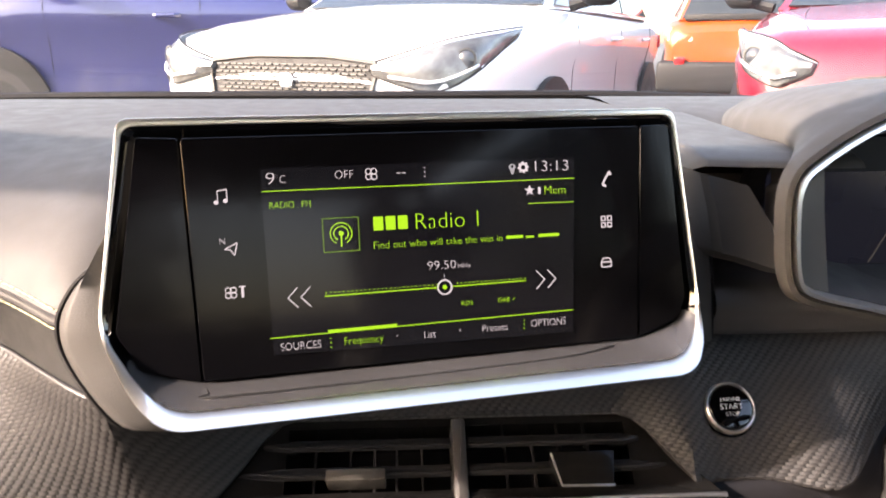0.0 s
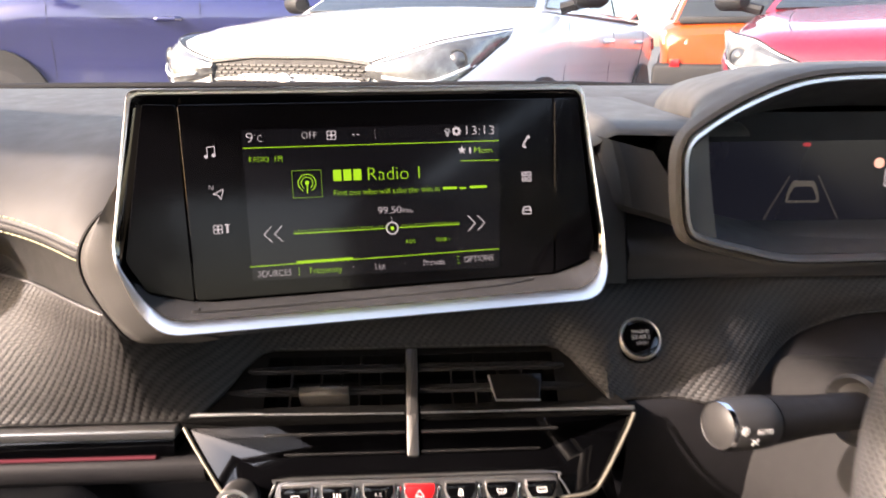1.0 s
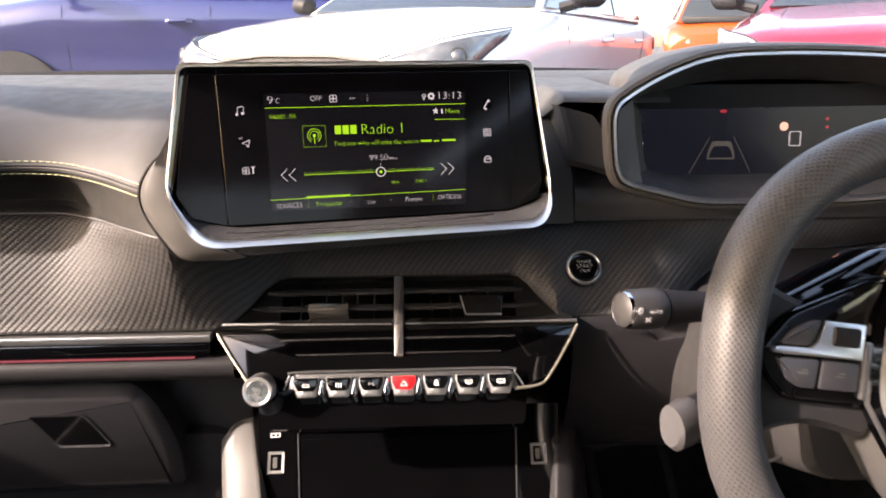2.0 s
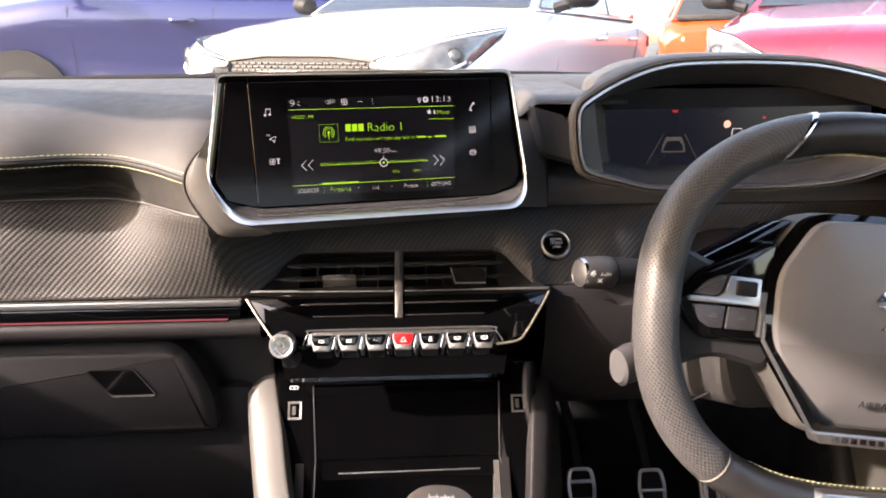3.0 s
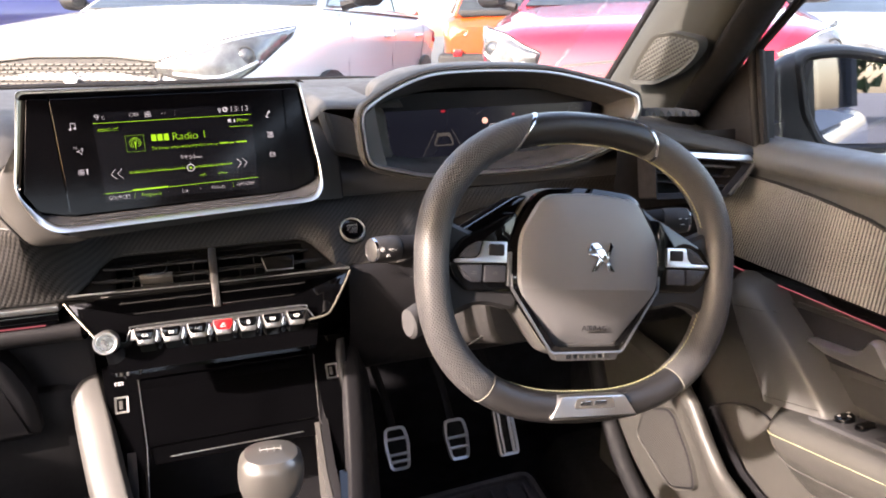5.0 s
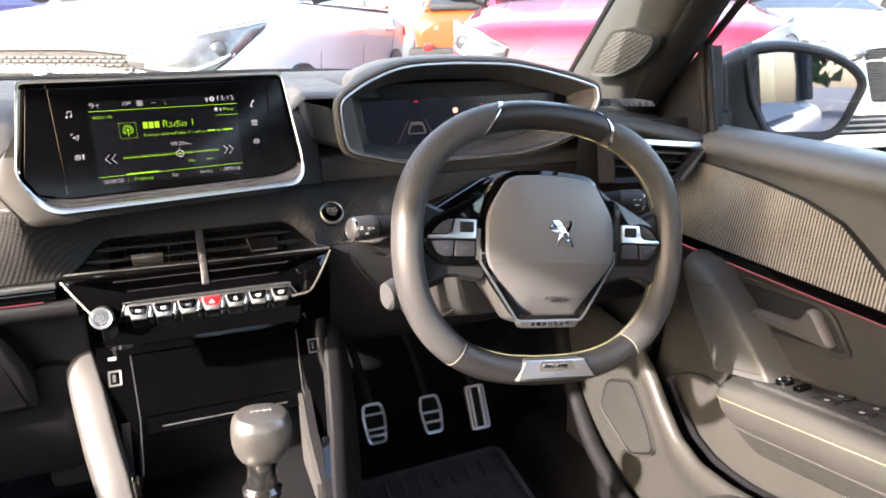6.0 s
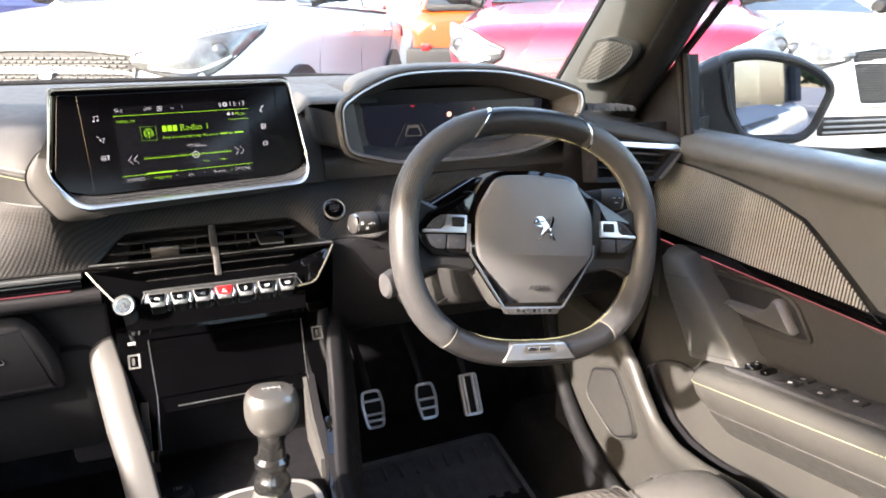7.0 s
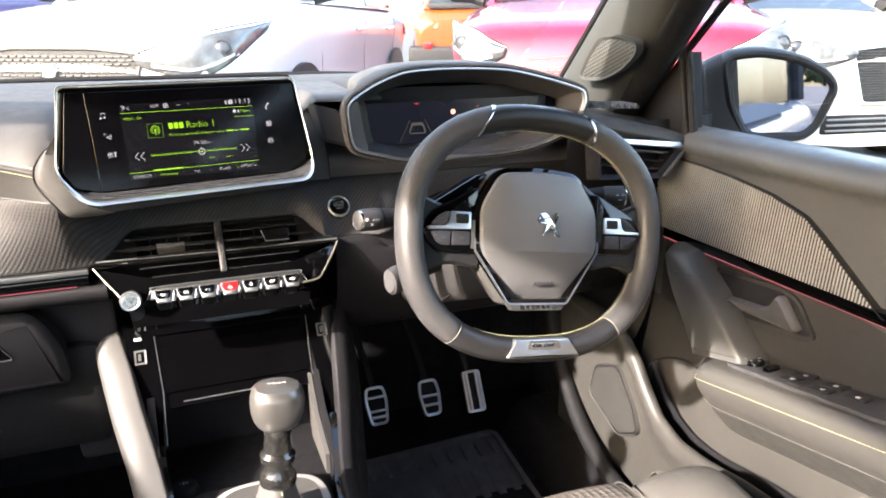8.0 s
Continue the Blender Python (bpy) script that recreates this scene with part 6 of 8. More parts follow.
for xx in (0.34, 0.44):
    tube(bm, [(xx, -0.66, 1.03), (xx, -0.69, 1.14)], 0.006, 8)
part("headrest", bm, SEAT_LEATHER, seat, "grey leather headrest")
bm = bmesh.new()
for xx in (0.270, 0.485, 0.545, 0.552):
    tube(bm, spline([(xx, 0.125, 0.50), (xx, 0.118, 0.560), (xx, 0.08, 0.586), (xx, -0.05, 0.580), (xx, -0.40, 0.54)], 5), 0.0014, 6)
tagged(part("piping", bm, HARD_GREY, seat), kind="stuff")

# ---------- driver's door ----------
DF = FR((0.76, 0, 0), (0, -1, 0), (0, 0, 1))   # u to the rear, v up, n into the cabin
door = thing("driver_door", (0.78, 0.0, 0.36), "closed grey car door trim with ribbed insert and armrest", "car door")


SKIN = [(0.90, 0.990), (0.83, 1.006), (0.785, 1.008), (0.763, 1.001), (0.753, 0.986), (0.754, 0.972), (0.763, 0.958), (0.768, 0.90), (0.770, 0.84), (0.776, 0.80), (0.776, 0.70), (0.765, 0.62), (0.754, 0.54), (0.750, 0.34)]
bm = bmesh.new()
loft(bm, [spline([(x, y, z) for x, z in SKIN[:11]], 3) for y in steps(-1.0, 0.425, 0.05)], closed=False)
part("door_skin", bm, DOOR_SOFT, door, "soft grey door skin")
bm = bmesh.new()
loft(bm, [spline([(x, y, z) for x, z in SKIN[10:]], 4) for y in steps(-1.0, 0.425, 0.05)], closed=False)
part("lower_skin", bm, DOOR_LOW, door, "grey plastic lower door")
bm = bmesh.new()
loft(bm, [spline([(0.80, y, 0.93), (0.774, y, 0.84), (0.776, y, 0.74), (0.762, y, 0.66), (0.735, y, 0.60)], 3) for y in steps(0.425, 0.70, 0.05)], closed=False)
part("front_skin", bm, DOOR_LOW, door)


def insert_edge(u):
    """Upper edge of the ribbed insert along the door."""
    return ramp(u, [-0.424, -0.40, -0.374, -0.313, -0.25, -0.172, -0.110, -0.085, -0.058, -0.019, 0.022], [0.950, 0.957, 0.959, 0.957, 0.952, 0.941, 0.923, 0.906, 0.886, 0.857, 0.826])


bm = bmesh.new()
ins = [(u, insert_edge(u)) for u in steps(-0.424, 0.022, 0.015)] + [(0.022, 0.8255), (-0.424, 0.834)]
prism(bm, ins, DF, -0.02, 0.002, 0.002)
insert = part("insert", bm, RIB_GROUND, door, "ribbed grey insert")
def rib_lean(u):
    """How far a rib's top lies behind its foot, for each metre of height."""
    return ramp(u, [-0.60, -0.42, -0.317, -0.2, 0.0], [0.55, 0.45, 0.25, 0.10, 0.04])


u = -0.496
while u < 0.020:
    z0, pts = 0.8345, []
    for q in range(201):
        z = lerp(z0, 0.966, q / 200)
        uu = u + rib_lean(u) * (z - z0)
        if uu > -0.422 and z < insert_edge(uu) - 0.002:
            pts.append((uu, z))
    pts = pts[::40] + ([pts[-1]] if len(pts) % 40 != 1 and pts else [])
    if len(pts) > 1:
        bm = bmesh.new()
        loft(bm, [[DF @ Vector((uu + 0.0014 * math.cos(a), z, 0.0008 + 0.0030 * math.sin(a))) for a in [math.pi * j / 5 for j in range(6)]] for uu, z in pts])
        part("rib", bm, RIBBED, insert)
    u += 0.0051
bm = bmesh.new()
edge = [DF @ Vector((u, insert_edge(u) + 0.0015, 0.004)) for u in steps(-0.420, 0.026, 0.004)]
tube(bm, edge, 0.0009, 6)
part("insert_gap", bm, RUBBER, door)
bm = bmesh.new()
prism(bm, rrect(1.05, 0.0175, 0.003, 0.13, 0.8265), DF, -0.03, 0.0035, 0.0025)
part("gloss_strip", bm, GLOSS, door, "gloss black strip")
bm = bmesh.new()
prism(bm, rrect(1.05, 0.0008, 0.0003, 0.13, 0.8163), DF, -0.001, 0.0012)
part("light_strip", bm, AMBIENT, door, "thin red ambient light strip")
# panel with the door handle in its recess
ro = rounded([(-0.268, 0.797), (-0.135, 0.807), (-0.108, 0.800), (-0.074, 0.757), (-0.086, 0.750), (-0.205, 0.734), (-0.266, 0.744)], [0.012, 0.02, 0.02, 0.008, 0.012, 0.02, 0.02], 5)
bm = bmesh.new()
hole = sorted(grow(ro, -0.001), key=lambda p: math.atan2(p[1] - 0.768, p[0] + 0.17))
outer = []
for p in hole:   # the panel's edge, along the same ray from the recess's middle
    a = math.atan2(p[1] - 0.768, p[0] + 0.17)
    c, s = math.cos(a), math.sin(a)
    k = min((0.82 / c if c > 0 else -0.23 / c) if abs(c) > 1e-6 else 9.0, (0.044 / s if s > 0 else -0.068 / s) if abs(s) > 1e-6 else 9.0)
    outer.append((-0.17 + k * c, 0.768 + k * s))
loft(bm, [[DF @ Vector((*p, -0.010)) for p in outer], [DF @ Vector((*p, -0.010)) for p in hole], [DF @ Vector((*p, -0.0155)) for p in hole]], caps=False)
part("mid_panel", bm, DOOR_MID, door, "dark grey middle panel", 40)
bm = bmesh.new()
ring_between(bm, grow(ro, 0.004), grow(ro, -0.004), DF, -0.012, -0.0055, -0.0085)
bowl = part("handle_bowl", bm, DOOR_MID, door, "dark recessed handle bowl")
bm = bmesh.new()
loft(bm, [[DF @ Vector((*p, -0.0085)) for p in grow(ro, -0.004)], [DF @ Vector((*p, -0.0098)) for p in grow(ro, -0.007)], [DF @ Vector((*p, -0.0108)) for p in grow(ro, -0.014)]])
part("bowl_floor", bm, HARD, bowl)
bm = bmesh.new()
lever_o = rounded([(-0.226, 0.7655), (-0.160, 0.7725), (-0.147, 0.781), (-0.137, 0.800), (-0.127, 0.800), (-0.093, 0.762), (-0.099, 0.7565), (-0.200, 0.7525), (-0.226, 0.759)], [0.002, 0.008, 0.006, 0.005, 0.005, 0.004, 0.006, 0.012, 0.002], 4)
loft(bm, [[DF @ Vector((*p, d)) for p in grow(lever_o, g)] for d, g in ((-0.0105, -0.002), (-0.002, 0.0), (0.003, -0.0010), (0.0075, -0.0045))])
part("handle", bm, SILVER, bowl, "satin silver door handle")


# armrest
def arm_z(y):
    return 0.668 + 0.19 * (0.21 - y)


def arm_x(y):
    return lerp(0.762, 0.690, smooth01(0.262, 0.200, y))


bm = bmesh.new()
rings = []
for y in steps(-0.62, 0.262, 0.014):
    z, x0 = arm_z(y), arm_x(y)
    k = 0.45 + 0.55 * smooth01(0.262, 0.17, y)
    rings.append(spline([(0.785, y, z + 0.004), (max(0.765, x0 + 0.012), y, z + 0.002), (max(0.72, x0 + 0.011), y, z), (x0 + 0.010, y, z - 0.002), (x0, y, z - 0.016 * k), (x0 + 0.003, y, z - 0.040 * k), (x0 + 0.016, y, z - 0.066 * k), (max(0.745, x0 + 0.018), y, z - 0.115 * k), (0.79, y, z - 0.15 * k)], 3))
loft(bm, rings, closed=False)
arm = part("armrest", bm, ARM_SOFT, door, "padded grey armrest")
for dz, dx in ((-0.022, -0.0005), (-0.068, 0.022)):
    bm = bmesh.new()
    if dz > -0.05:
        y = 0.235
        while y > -0.60:
            k0 = arm_x(y) + dx - 0.001
            tube(bm, [(k0, y, arm_z(y) + dz), (arm_x(y - 0.0038) + dx - 0.001, y - 0.0038, arm_z(y - 0.0038) + dz)], 0.00055, 5)
            y -= 0.006
        tagged(part("stitching", bm, THREAD, arm, "lime yellow thread"), kind="stuff")
    else:
        tube(bm, [(arm_x(y) + 0.0165, y, arm_z(y) - 0.068 * (0.45 + 0.55 * smooth01(0.262, 0.17, y))) for y in steps(-0.60, 0.20, 0.02)], 0.0010, 6)
        part("arm_seam", bm, HARD_GREY, arm)
# window switches
AF = FR((0.742, 0.05, arm_z(0.05) + 0.0035), (0, -1, 0.19), (1, 0, 0.05))
bm = bmesh.new()
prism(bm, rounded([(-0.135, -0.018), (0.10, -0.030), (0.20, -0.030), (0.20, 0.026), (-0.14, 0.026)], 0.010, 4), AF, -0.004, 0.003, 0.002)
plate = part("switch_plate", bm, DASH_MID, arm, "dark switch plate")
bm = bmesh.new()
lathe(bm, [(0.013, 0.0), (0.013, 0.006), (0.011, 0.008), (0.004, 0.0085)], AF @ Matrix.Translation((-0.098, 0.006, 0.002)))
part("mirror_dial", bm, GLOSS, plate, "round mirror adjuster")
bm = bmesh.new()
for k in range(4):
    a = k * math.pi / 2
    bar(bm, AF, -0.098 + 0.006 * math.cos(a), 0.006 + 0.006 * math.sin(a), -0.098 + 0.010 * math.cos(a), 0.006 + 0.010 * math.sin(a), 0.002, 0.0108)
part("symbol", bm, PRINT, plate)
bm = bmesh.new()
prism(bm, rrect(0.012, 0.024, 0.003, -0.066, 0.004), AF, 0.0, 0.010, 0.003)
part("mirror_selector", bm, GLOSS, plate)
for uu, vv in ((-0.022, -0.004), (-0.020, 0.018), (0.028, -0.006), (0.030, 0.016), (0.072, 0.004)):
    bm = bmesh.new()
    loft(bm, [[AF @ Vector((uu + a, vv + b, h)) for b in (-0.0080, 0.0080)] + [AF @ Vector((uu + a, vv + b, 0.0)) for b in (0.0080, -0.0080)] for a, h in ((-0.017, 0.0035), (-0.008, 0.0042), (0.006, 0.0048), (0.014, 0.0065), (0.016, 0.0060))])
    sw = part("window_switch", bm, PAD_DARK, plate)
    bm = bmesh.new()
    prism(bm, rrect(0.006, 0.005, 0.001, uu + 0.001, vv), AF, 0.004, 0.0053)
    part("symbol", bm, PRINT, sw)
# diagonal pull
bm = bmesh.new()
gp = [[(0.356, 0.822), (0.303, 0.824)], [(0.354, 0.814), (0.298, 0.820)], [(0.350, 0.802), (0.290, 0.814)], [(0.340, 0.775), (0.265, 0.790)], [(0.318, 0.740), (0.232, 0.766)], [(0.285, 0.700), (0.190, 0.728)], [(0.262, 0.668), (0.155, 0.696)], [(0.258, 0.660), (0.150, 0.688)]]
rings = []
for ((ya, za), (yb, zb)), k in zip(gp, (0.15, 0.70, 1.0, 1.0, 1.0, 1.0, 1.0, 1.0)):
    rings.append(spline([(0.778, ya + 0.004, za), (0.778 - 0.044 * k, ya, za), (0.778 - 0.056 * k, ya - 0.010, za + 0.003), (0.778 - 0.061 * k, (ya + yb) / 2, (za + zb) / 2 + 0.003), (0.778 - 0.056 * k, yb + 0.010, zb - 0.001), (0.778 - 0.044 * k, yb, zb), (0.778, yb - 0.004, zb)], 4))
loft(bm, rings, closed=False)
grip = part("pull_handle", bm, PULL_GREY, door, "slanting padded pull handle", 85)
for q in (3, 6):
    bm = bmesh.new()
    (ya, za), (yb, zb) = gp[q]
    tube(bm, [(0.735, ya + 0.001, za), (0.7215, ya - 0.010, za + 0.003), (0.7162, (ya + yb) / 2, (za + zb) / 2 + 0.003), (0.7215, yb + 0.010, zb - 0.001), (0.735, yb - 0.001, zb)], 0.0009, 6)
    part("seam", bm, DOOR_LOW, grip)


# map pocket
def pocket_z(y):
    return ramp(y, [-0.30, 0.0, 0.09, 0.17, 0.237, 0.29, 0.33, 0.36, 0.40, 0.45, 0.60], [0.555, 0.542, 0.534, 0.518, 0.513, 0.530, 0.566, 0.600, 0.630, 0.650, 0.66])


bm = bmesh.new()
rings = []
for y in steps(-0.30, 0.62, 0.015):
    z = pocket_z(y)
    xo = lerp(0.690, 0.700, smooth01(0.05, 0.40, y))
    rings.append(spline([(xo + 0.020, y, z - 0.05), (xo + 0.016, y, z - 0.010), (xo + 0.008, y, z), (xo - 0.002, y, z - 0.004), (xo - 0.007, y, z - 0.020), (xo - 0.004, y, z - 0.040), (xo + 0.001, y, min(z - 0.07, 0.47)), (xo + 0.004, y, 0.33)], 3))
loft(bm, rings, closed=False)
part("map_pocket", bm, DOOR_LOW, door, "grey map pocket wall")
# black sheet that paints in the shade behind the pocket's lip
bm = bmesh.new()
loft(bm, [[(0.744, y, pocket_z(y) - 0.012), (0.742, y, pocket_z(y) - 0.08), (0.72, y, pocket_z(y) - 0.14)] for y in steps(-0.3, 0.37, 0.04)], closed=False)
part("pocket_shade", bm, HARD, door)
bm = bmesh.new()
tube(bm, spline([(0.728, 0.372, 0.553), (0.738, 0.374, 0.580), (0.745, 0.345, 0.606), (0.752, 0.312, 0.618), (0.756, 0.285, 0.619), (0.755, 0.25, 0.612), (0.752, 0.215, 0.598), (0.750, 0.18, 0.575)], 5), 0.0018, 6)
part("pocket_gap", bm, RUBBER, door)
# loudspeaker grille low in the door
SPK = FR((0.6985, 0, 0), (0, -1, 0), (0, 0, 1))
so = rounded([(-0.476, 0.540), (-0.492, 0.475), (-0.390, 0.434), (-0.331, 0.470), (-0.352, 0.515), (-0.405, 0.572)], 0.016, 5)
bm = bmesh.new()
prism(bm, so, SPK, -0.006, 0.0065, 0.003)
spk = part("speaker_cover", bm, HARD, door, "louvred grey loudspeaker cover")
bm = bmesh.new()
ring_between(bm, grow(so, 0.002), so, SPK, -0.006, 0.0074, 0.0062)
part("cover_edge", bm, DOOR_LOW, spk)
inner = grow(so, -0.004)
for k in range(26):   # fine louvres across the cover
    v0, cut = 0.440 + k * 0.0050, []
    for (ua, va), (ub, vb) in zip(inner, inner[1:] + inner[:1]):
        fa, fb = va + 0.25 * (ua + 0.41) - v0, vb + 0.25 * (ub + 0.41) - v0
        if fa * fb < 0:
            q = fa / (fa - fb)
            cut.append((lerp(ua, ub, q), lerp(va, vb, q)))
    if len(cut) == 2 and math.dist(*cut) > 0.006:
        bm = bmesh.new()
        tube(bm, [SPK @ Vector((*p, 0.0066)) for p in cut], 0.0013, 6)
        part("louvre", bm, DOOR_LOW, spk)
# seal and sill trim along the door opening
bm = bmesh.new()
tube(bm, spline([(0.690, 0.66, 0.70), (0.690, 0.63, 0.55), (0.685, 0.55, 0.44), (0.675, 0.43, 0.375), (0.67, 0.25, 0.345), (0.67, -0.3, 0.335)], 6), 0.016, 12)
solo("door_seal", bm, RUBBER, "black rubber door seal along the sill", "door seal", kind="structure")
bm = bmesh.new()
rings = []
for y in steps(-0.9, 0.72, 0.06):
    rings.append(spline([(0.60, y, 0.24), (0.635, y, 0.30), (0.655, y, 0.335), (0.70, y, 0.345), (0.78, y, 0.335), (0.80, y, 0.25)], 3))
loft(bm, rings, closed=False)
solo("sill_trim", bm, HARD, "black plastic door sill trim", "sill trim", kind="structure")

# ---------- side air vent ----------
SVF = FR((0.676, 0.360, 0.975), (1, 0, 0), (0, 0.20, 0.98))
svent = thing("side_air_vent", (0.676, 0.40, 0.93), "black side air vent with silver edge by the door", "air vent")
vo = rounded([(-0.085, 0.034), (0.078, 0.017), (0.086, 0.004), (0.034, -0.042), (-0.085, -0.036)], 0.003, 3)
vi = rounded([(-0.078, 0.024), (0.060, 0.006), (0.064, -0.001), (0.026, -0.034), (-0.078, -0.029)], 0.002, 3)
bm = bmesh.new()
ring_between(bm, vo, vi, SVF, -0.04, 0.001, -0.006)
part("frame", bm, HARD, svent)
bm = bmesh.new()
prism(bm, vi, SVF, -0.045, -0.035)
part("back", bm, RUBBER, svent)
bm = bmesh.new()
prism(bm, rounded([(-0.085, 0.0300), (0.070, 0.0140), (0.080, 0.004), (0.072, 0.0025), (0.060, 0.0060), (-0.085, 0.0220)], 0.001, 2), SVF, -0.006, 0.0035, 0.0015)
part("silver_edge", bm, SILVER, svent, "satin silver blade")
bm = bmesh.new()
tube(bm, [SVF @ Vector((0.081, 0.002, 0.002)), SVF @ Vector((0.034, -0.040, 0.002))], 0.0030, 8)
part("grey_edge", bm, HARD_GREY, svent)
for k in range(3):
    v = 0.012 - k * 0.0125
    bm = bmesh.new()
    prism(bm, [(-0.078, v + 0.003), (0.052 - k * 0.010, v - 0.012), (0.052 - k * 0.010, v - 0.0145), (-0.078, v + 0.0005)], SVF, -0.03, -0.006)
    part("slat", bm, HARD_GREY if k == 0 else HARD, svent)
# demister slots on the dashboard end
for k in range(9):
    bm = bmesh.new()
    x = 0.600 + k * 0.0125
    zz = 1.047 - 0.045 * (x - 0.60)
    loft(bm, [[(x + a, y, zz + h) for a, h in ((0.0, -0.004), (0.0015, 0.0045), (0.0075, -0.001), (0.0075, -0.004))] for y in (0.425, 0.475)])
    part("demister_slat", bm, DASH_MID, dash)

# ---------- right front pillar ----------
pillar = thing("pillar_right", (0.73, 0.60, 1.04), "grey windscreen pillar trim with loudspeaker grille", "pillar trim", kind="structure")


def pillar_x(z):
    return 0.700 - 0.19 * (z - 1.05)


bm = bmesh.new()
rings = []
for q in steps(0, 1, 0.1):
    z = lerp(1.02, 1.46, q)
    yl, yr = 0.700 - 1.28 * (z - 1.05), 0.480 - 1.02 * (z - 1.05)
    x = pillar_x(z)
    rings.append(spline([(x + 0.075, yl + 0.015, z), (x + 0.015, yl + 0.004, z), (x - 0.004, yl - 0.03, z), (x - 0.012, lerp(yl, yr, 0.45), z), (x - 0.006, lerp(yl, yr, 0.8), z), (x + 0.014, yr + 0.004, z), (x + 0.07, yr - 0.010, z)], 3))
loft(bm, rings, closed=False)
part("trim", bm, PILLAR_CLOTH, pillar)
bm = bmesh.new()
rings = []
for q in steps(0, 1, 0.1):
    z = lerp(0.995, 1.46, q)
    yr, x = 0.480 - 1.05 * (z - 1.05), pillar_x(z)
    rings.append(spline([(x + 0.020, yr + 0.016, z), (x + 0.010, yr + 0.004, z), (x + 0.014, yr - 0.008, z), (x + 0.028, yr - 0.020, z), (x + 0.048, yr - 0.020, z), (x + 0.080, yr + 0.010, z)], 3))
loft(bm, rings, closed=False)
part("rubber_seal", bm, RUBBER, pillar, "black rubber door seal")
PLF = FR((0.663, 0.470, 1.113), (0.04, -1.0, 0.42), (-0.19, 0.0, 1.0))
go = rounded([(-0.069, -0.001), (-0.031, 0.019), (0.0105, 0.034), (0.045, 0.023), (0.086, -0.004), (0.071, -0.015), (0.034, -0.023), (-0.018, -0.021)][::-1], 0.010, 5)
bm = bmesh.new()
ring_between(bm, grow(go, 0.005), go, PLF, -0.012, 0.0045, 0.0025)
gr = part("grille_surround", bm, PILLAR_CLOTH, pillar)
bm = bmesh.new()
prism(bm, go, PLF, -0.010, 0.0028, 0.002)
part("grille", bm, perforate(mat("tweeter_mesh", (0.060, 0.061, 0.054), 0.6), (0.04, -1.0, 0.42), (-0.19, 0.4, 1.0), 0.0056, (0.004, 0.004, 0.004), 0.36), gr, "perforated loudspeaker grille")
bm = bmesh.new()
tube(bm, [(pillar_x(z) + 0.012, 0.712 - 1.28 * (z - 1.05), z) for z in steps(1.03, 1.46, 0.05)], 0.007, 8)
part("glass_edge", bm, RUBBER, pillar)

# quarter panel and window channel of the door
quarter = thing("window_1", (0.80, 0.0, 1.0), "driver's side window with black frame", "car window", kind="structure")
bm = bmesh.new()
prism(bm, [(-0.372, 0.995), (-0.395, 1.130), (-0.470, 1.050), (-0.52, 1.0)], DF, -0.04, -0.002, 0.004)
part("corner_panel", bm, HARD, quarter, "dark corner panel")
bm = bmesh.new()
tube(bm, [(0.766, 0.370, 0.995), (0.764, 0.385, 1.06), (0.762, 0.398, 1.132), (0.75, 0.40, 1.16)], 0.006, 10)
part("window_channel", bm, RUBBER, quarter)
bm = bmesh.new()
tube(bm, [(0.772, 0.360, 0.995), (0.770, 0.374, 1.06), (0.767, 0.388, 1.135), (0.74, 0.20, 1.29), (0.70, 0.02, 1.44)], 0.0065, 8)
part("rubber_edge", bm, RUBBER, quarter)
bm = bmesh.new()
loft(bm, [[(0.800, 0.36, 0.99), (0.790, 0.38, 1.13), (0.740, 0.03, 1.44), (0.735, -0.95, 1.46), (0.80, -0.95, 0.99)], [(0.803, 0.36, 0.99), (0.793, 0.38, 1.13), (0.743, 0.03, 1.44), (0.738, -0.95, 1.46), (0.803, -0.95, 0.99)]])
pane = part("pane", bm, clear("side_glass", (0.97, 0.985, 0.98), 0.03), quarter)
pane.visible_shadow = False

# ---------- door mirror ----------
MF = FR((0.985, 0.392, 1.045), (0.90, -0.44, 0), (0, 0.042, 1))
mirror = thing("door_mirror", (0.90, 0.45, 0.99), "black door mirror outside the driver's window", "door mirror")
mg = rounded([(-0.096, 0.066), (-0.049, 0.0735), (0.018, 0.064), (0.062, 0.042), (0.080, 0.022), (0.058, -0.040), (0.041, -0.056), (-0.050, -0.058), (-0.078, -0.008)][::-1], [0.012, 0.02, 0.012, 0.015, 0.012, 0.02, 0.03, 0.03, 0.010], 6)
bm = bmesh.new()
prism(bm, mg, MF, -0.004, 0.0, 0.0)
part("mirror_glass", bm, mat("mirror_silvering", (0.40, 0.43, 0.54), 0.015, 1.0), mirror, "silvered mirror glass")
HOUSING = vary(mat("mirror_housing_black", (0.020, 0.019, 0.019), 0.5, spec=0.3), 14, 0.08)
bm = bmesh.new()
loft(bm, [[MF @ Vector((p[0], p[1], d)) for p in grow(mg, g)] for g, d in ((0.0004, -0.006), (0.0015, 0.001), (0.006, 0.008), (0.011, 0.008), (0.0155, 0.002), (0.0185, -0.012))] + [[MF @ Vector((p[0] * k + 0.004, p[1] * k + 0.002, d)) for p in grow(mg, 0.0185)] for k, d in ((1.0, -0.04), (0.90, -0.085), (0.6, -0.115))], caps=True)
part("housing", bm, HOUSING, mirror, "black plastic housing")
bm = bmesh.new()
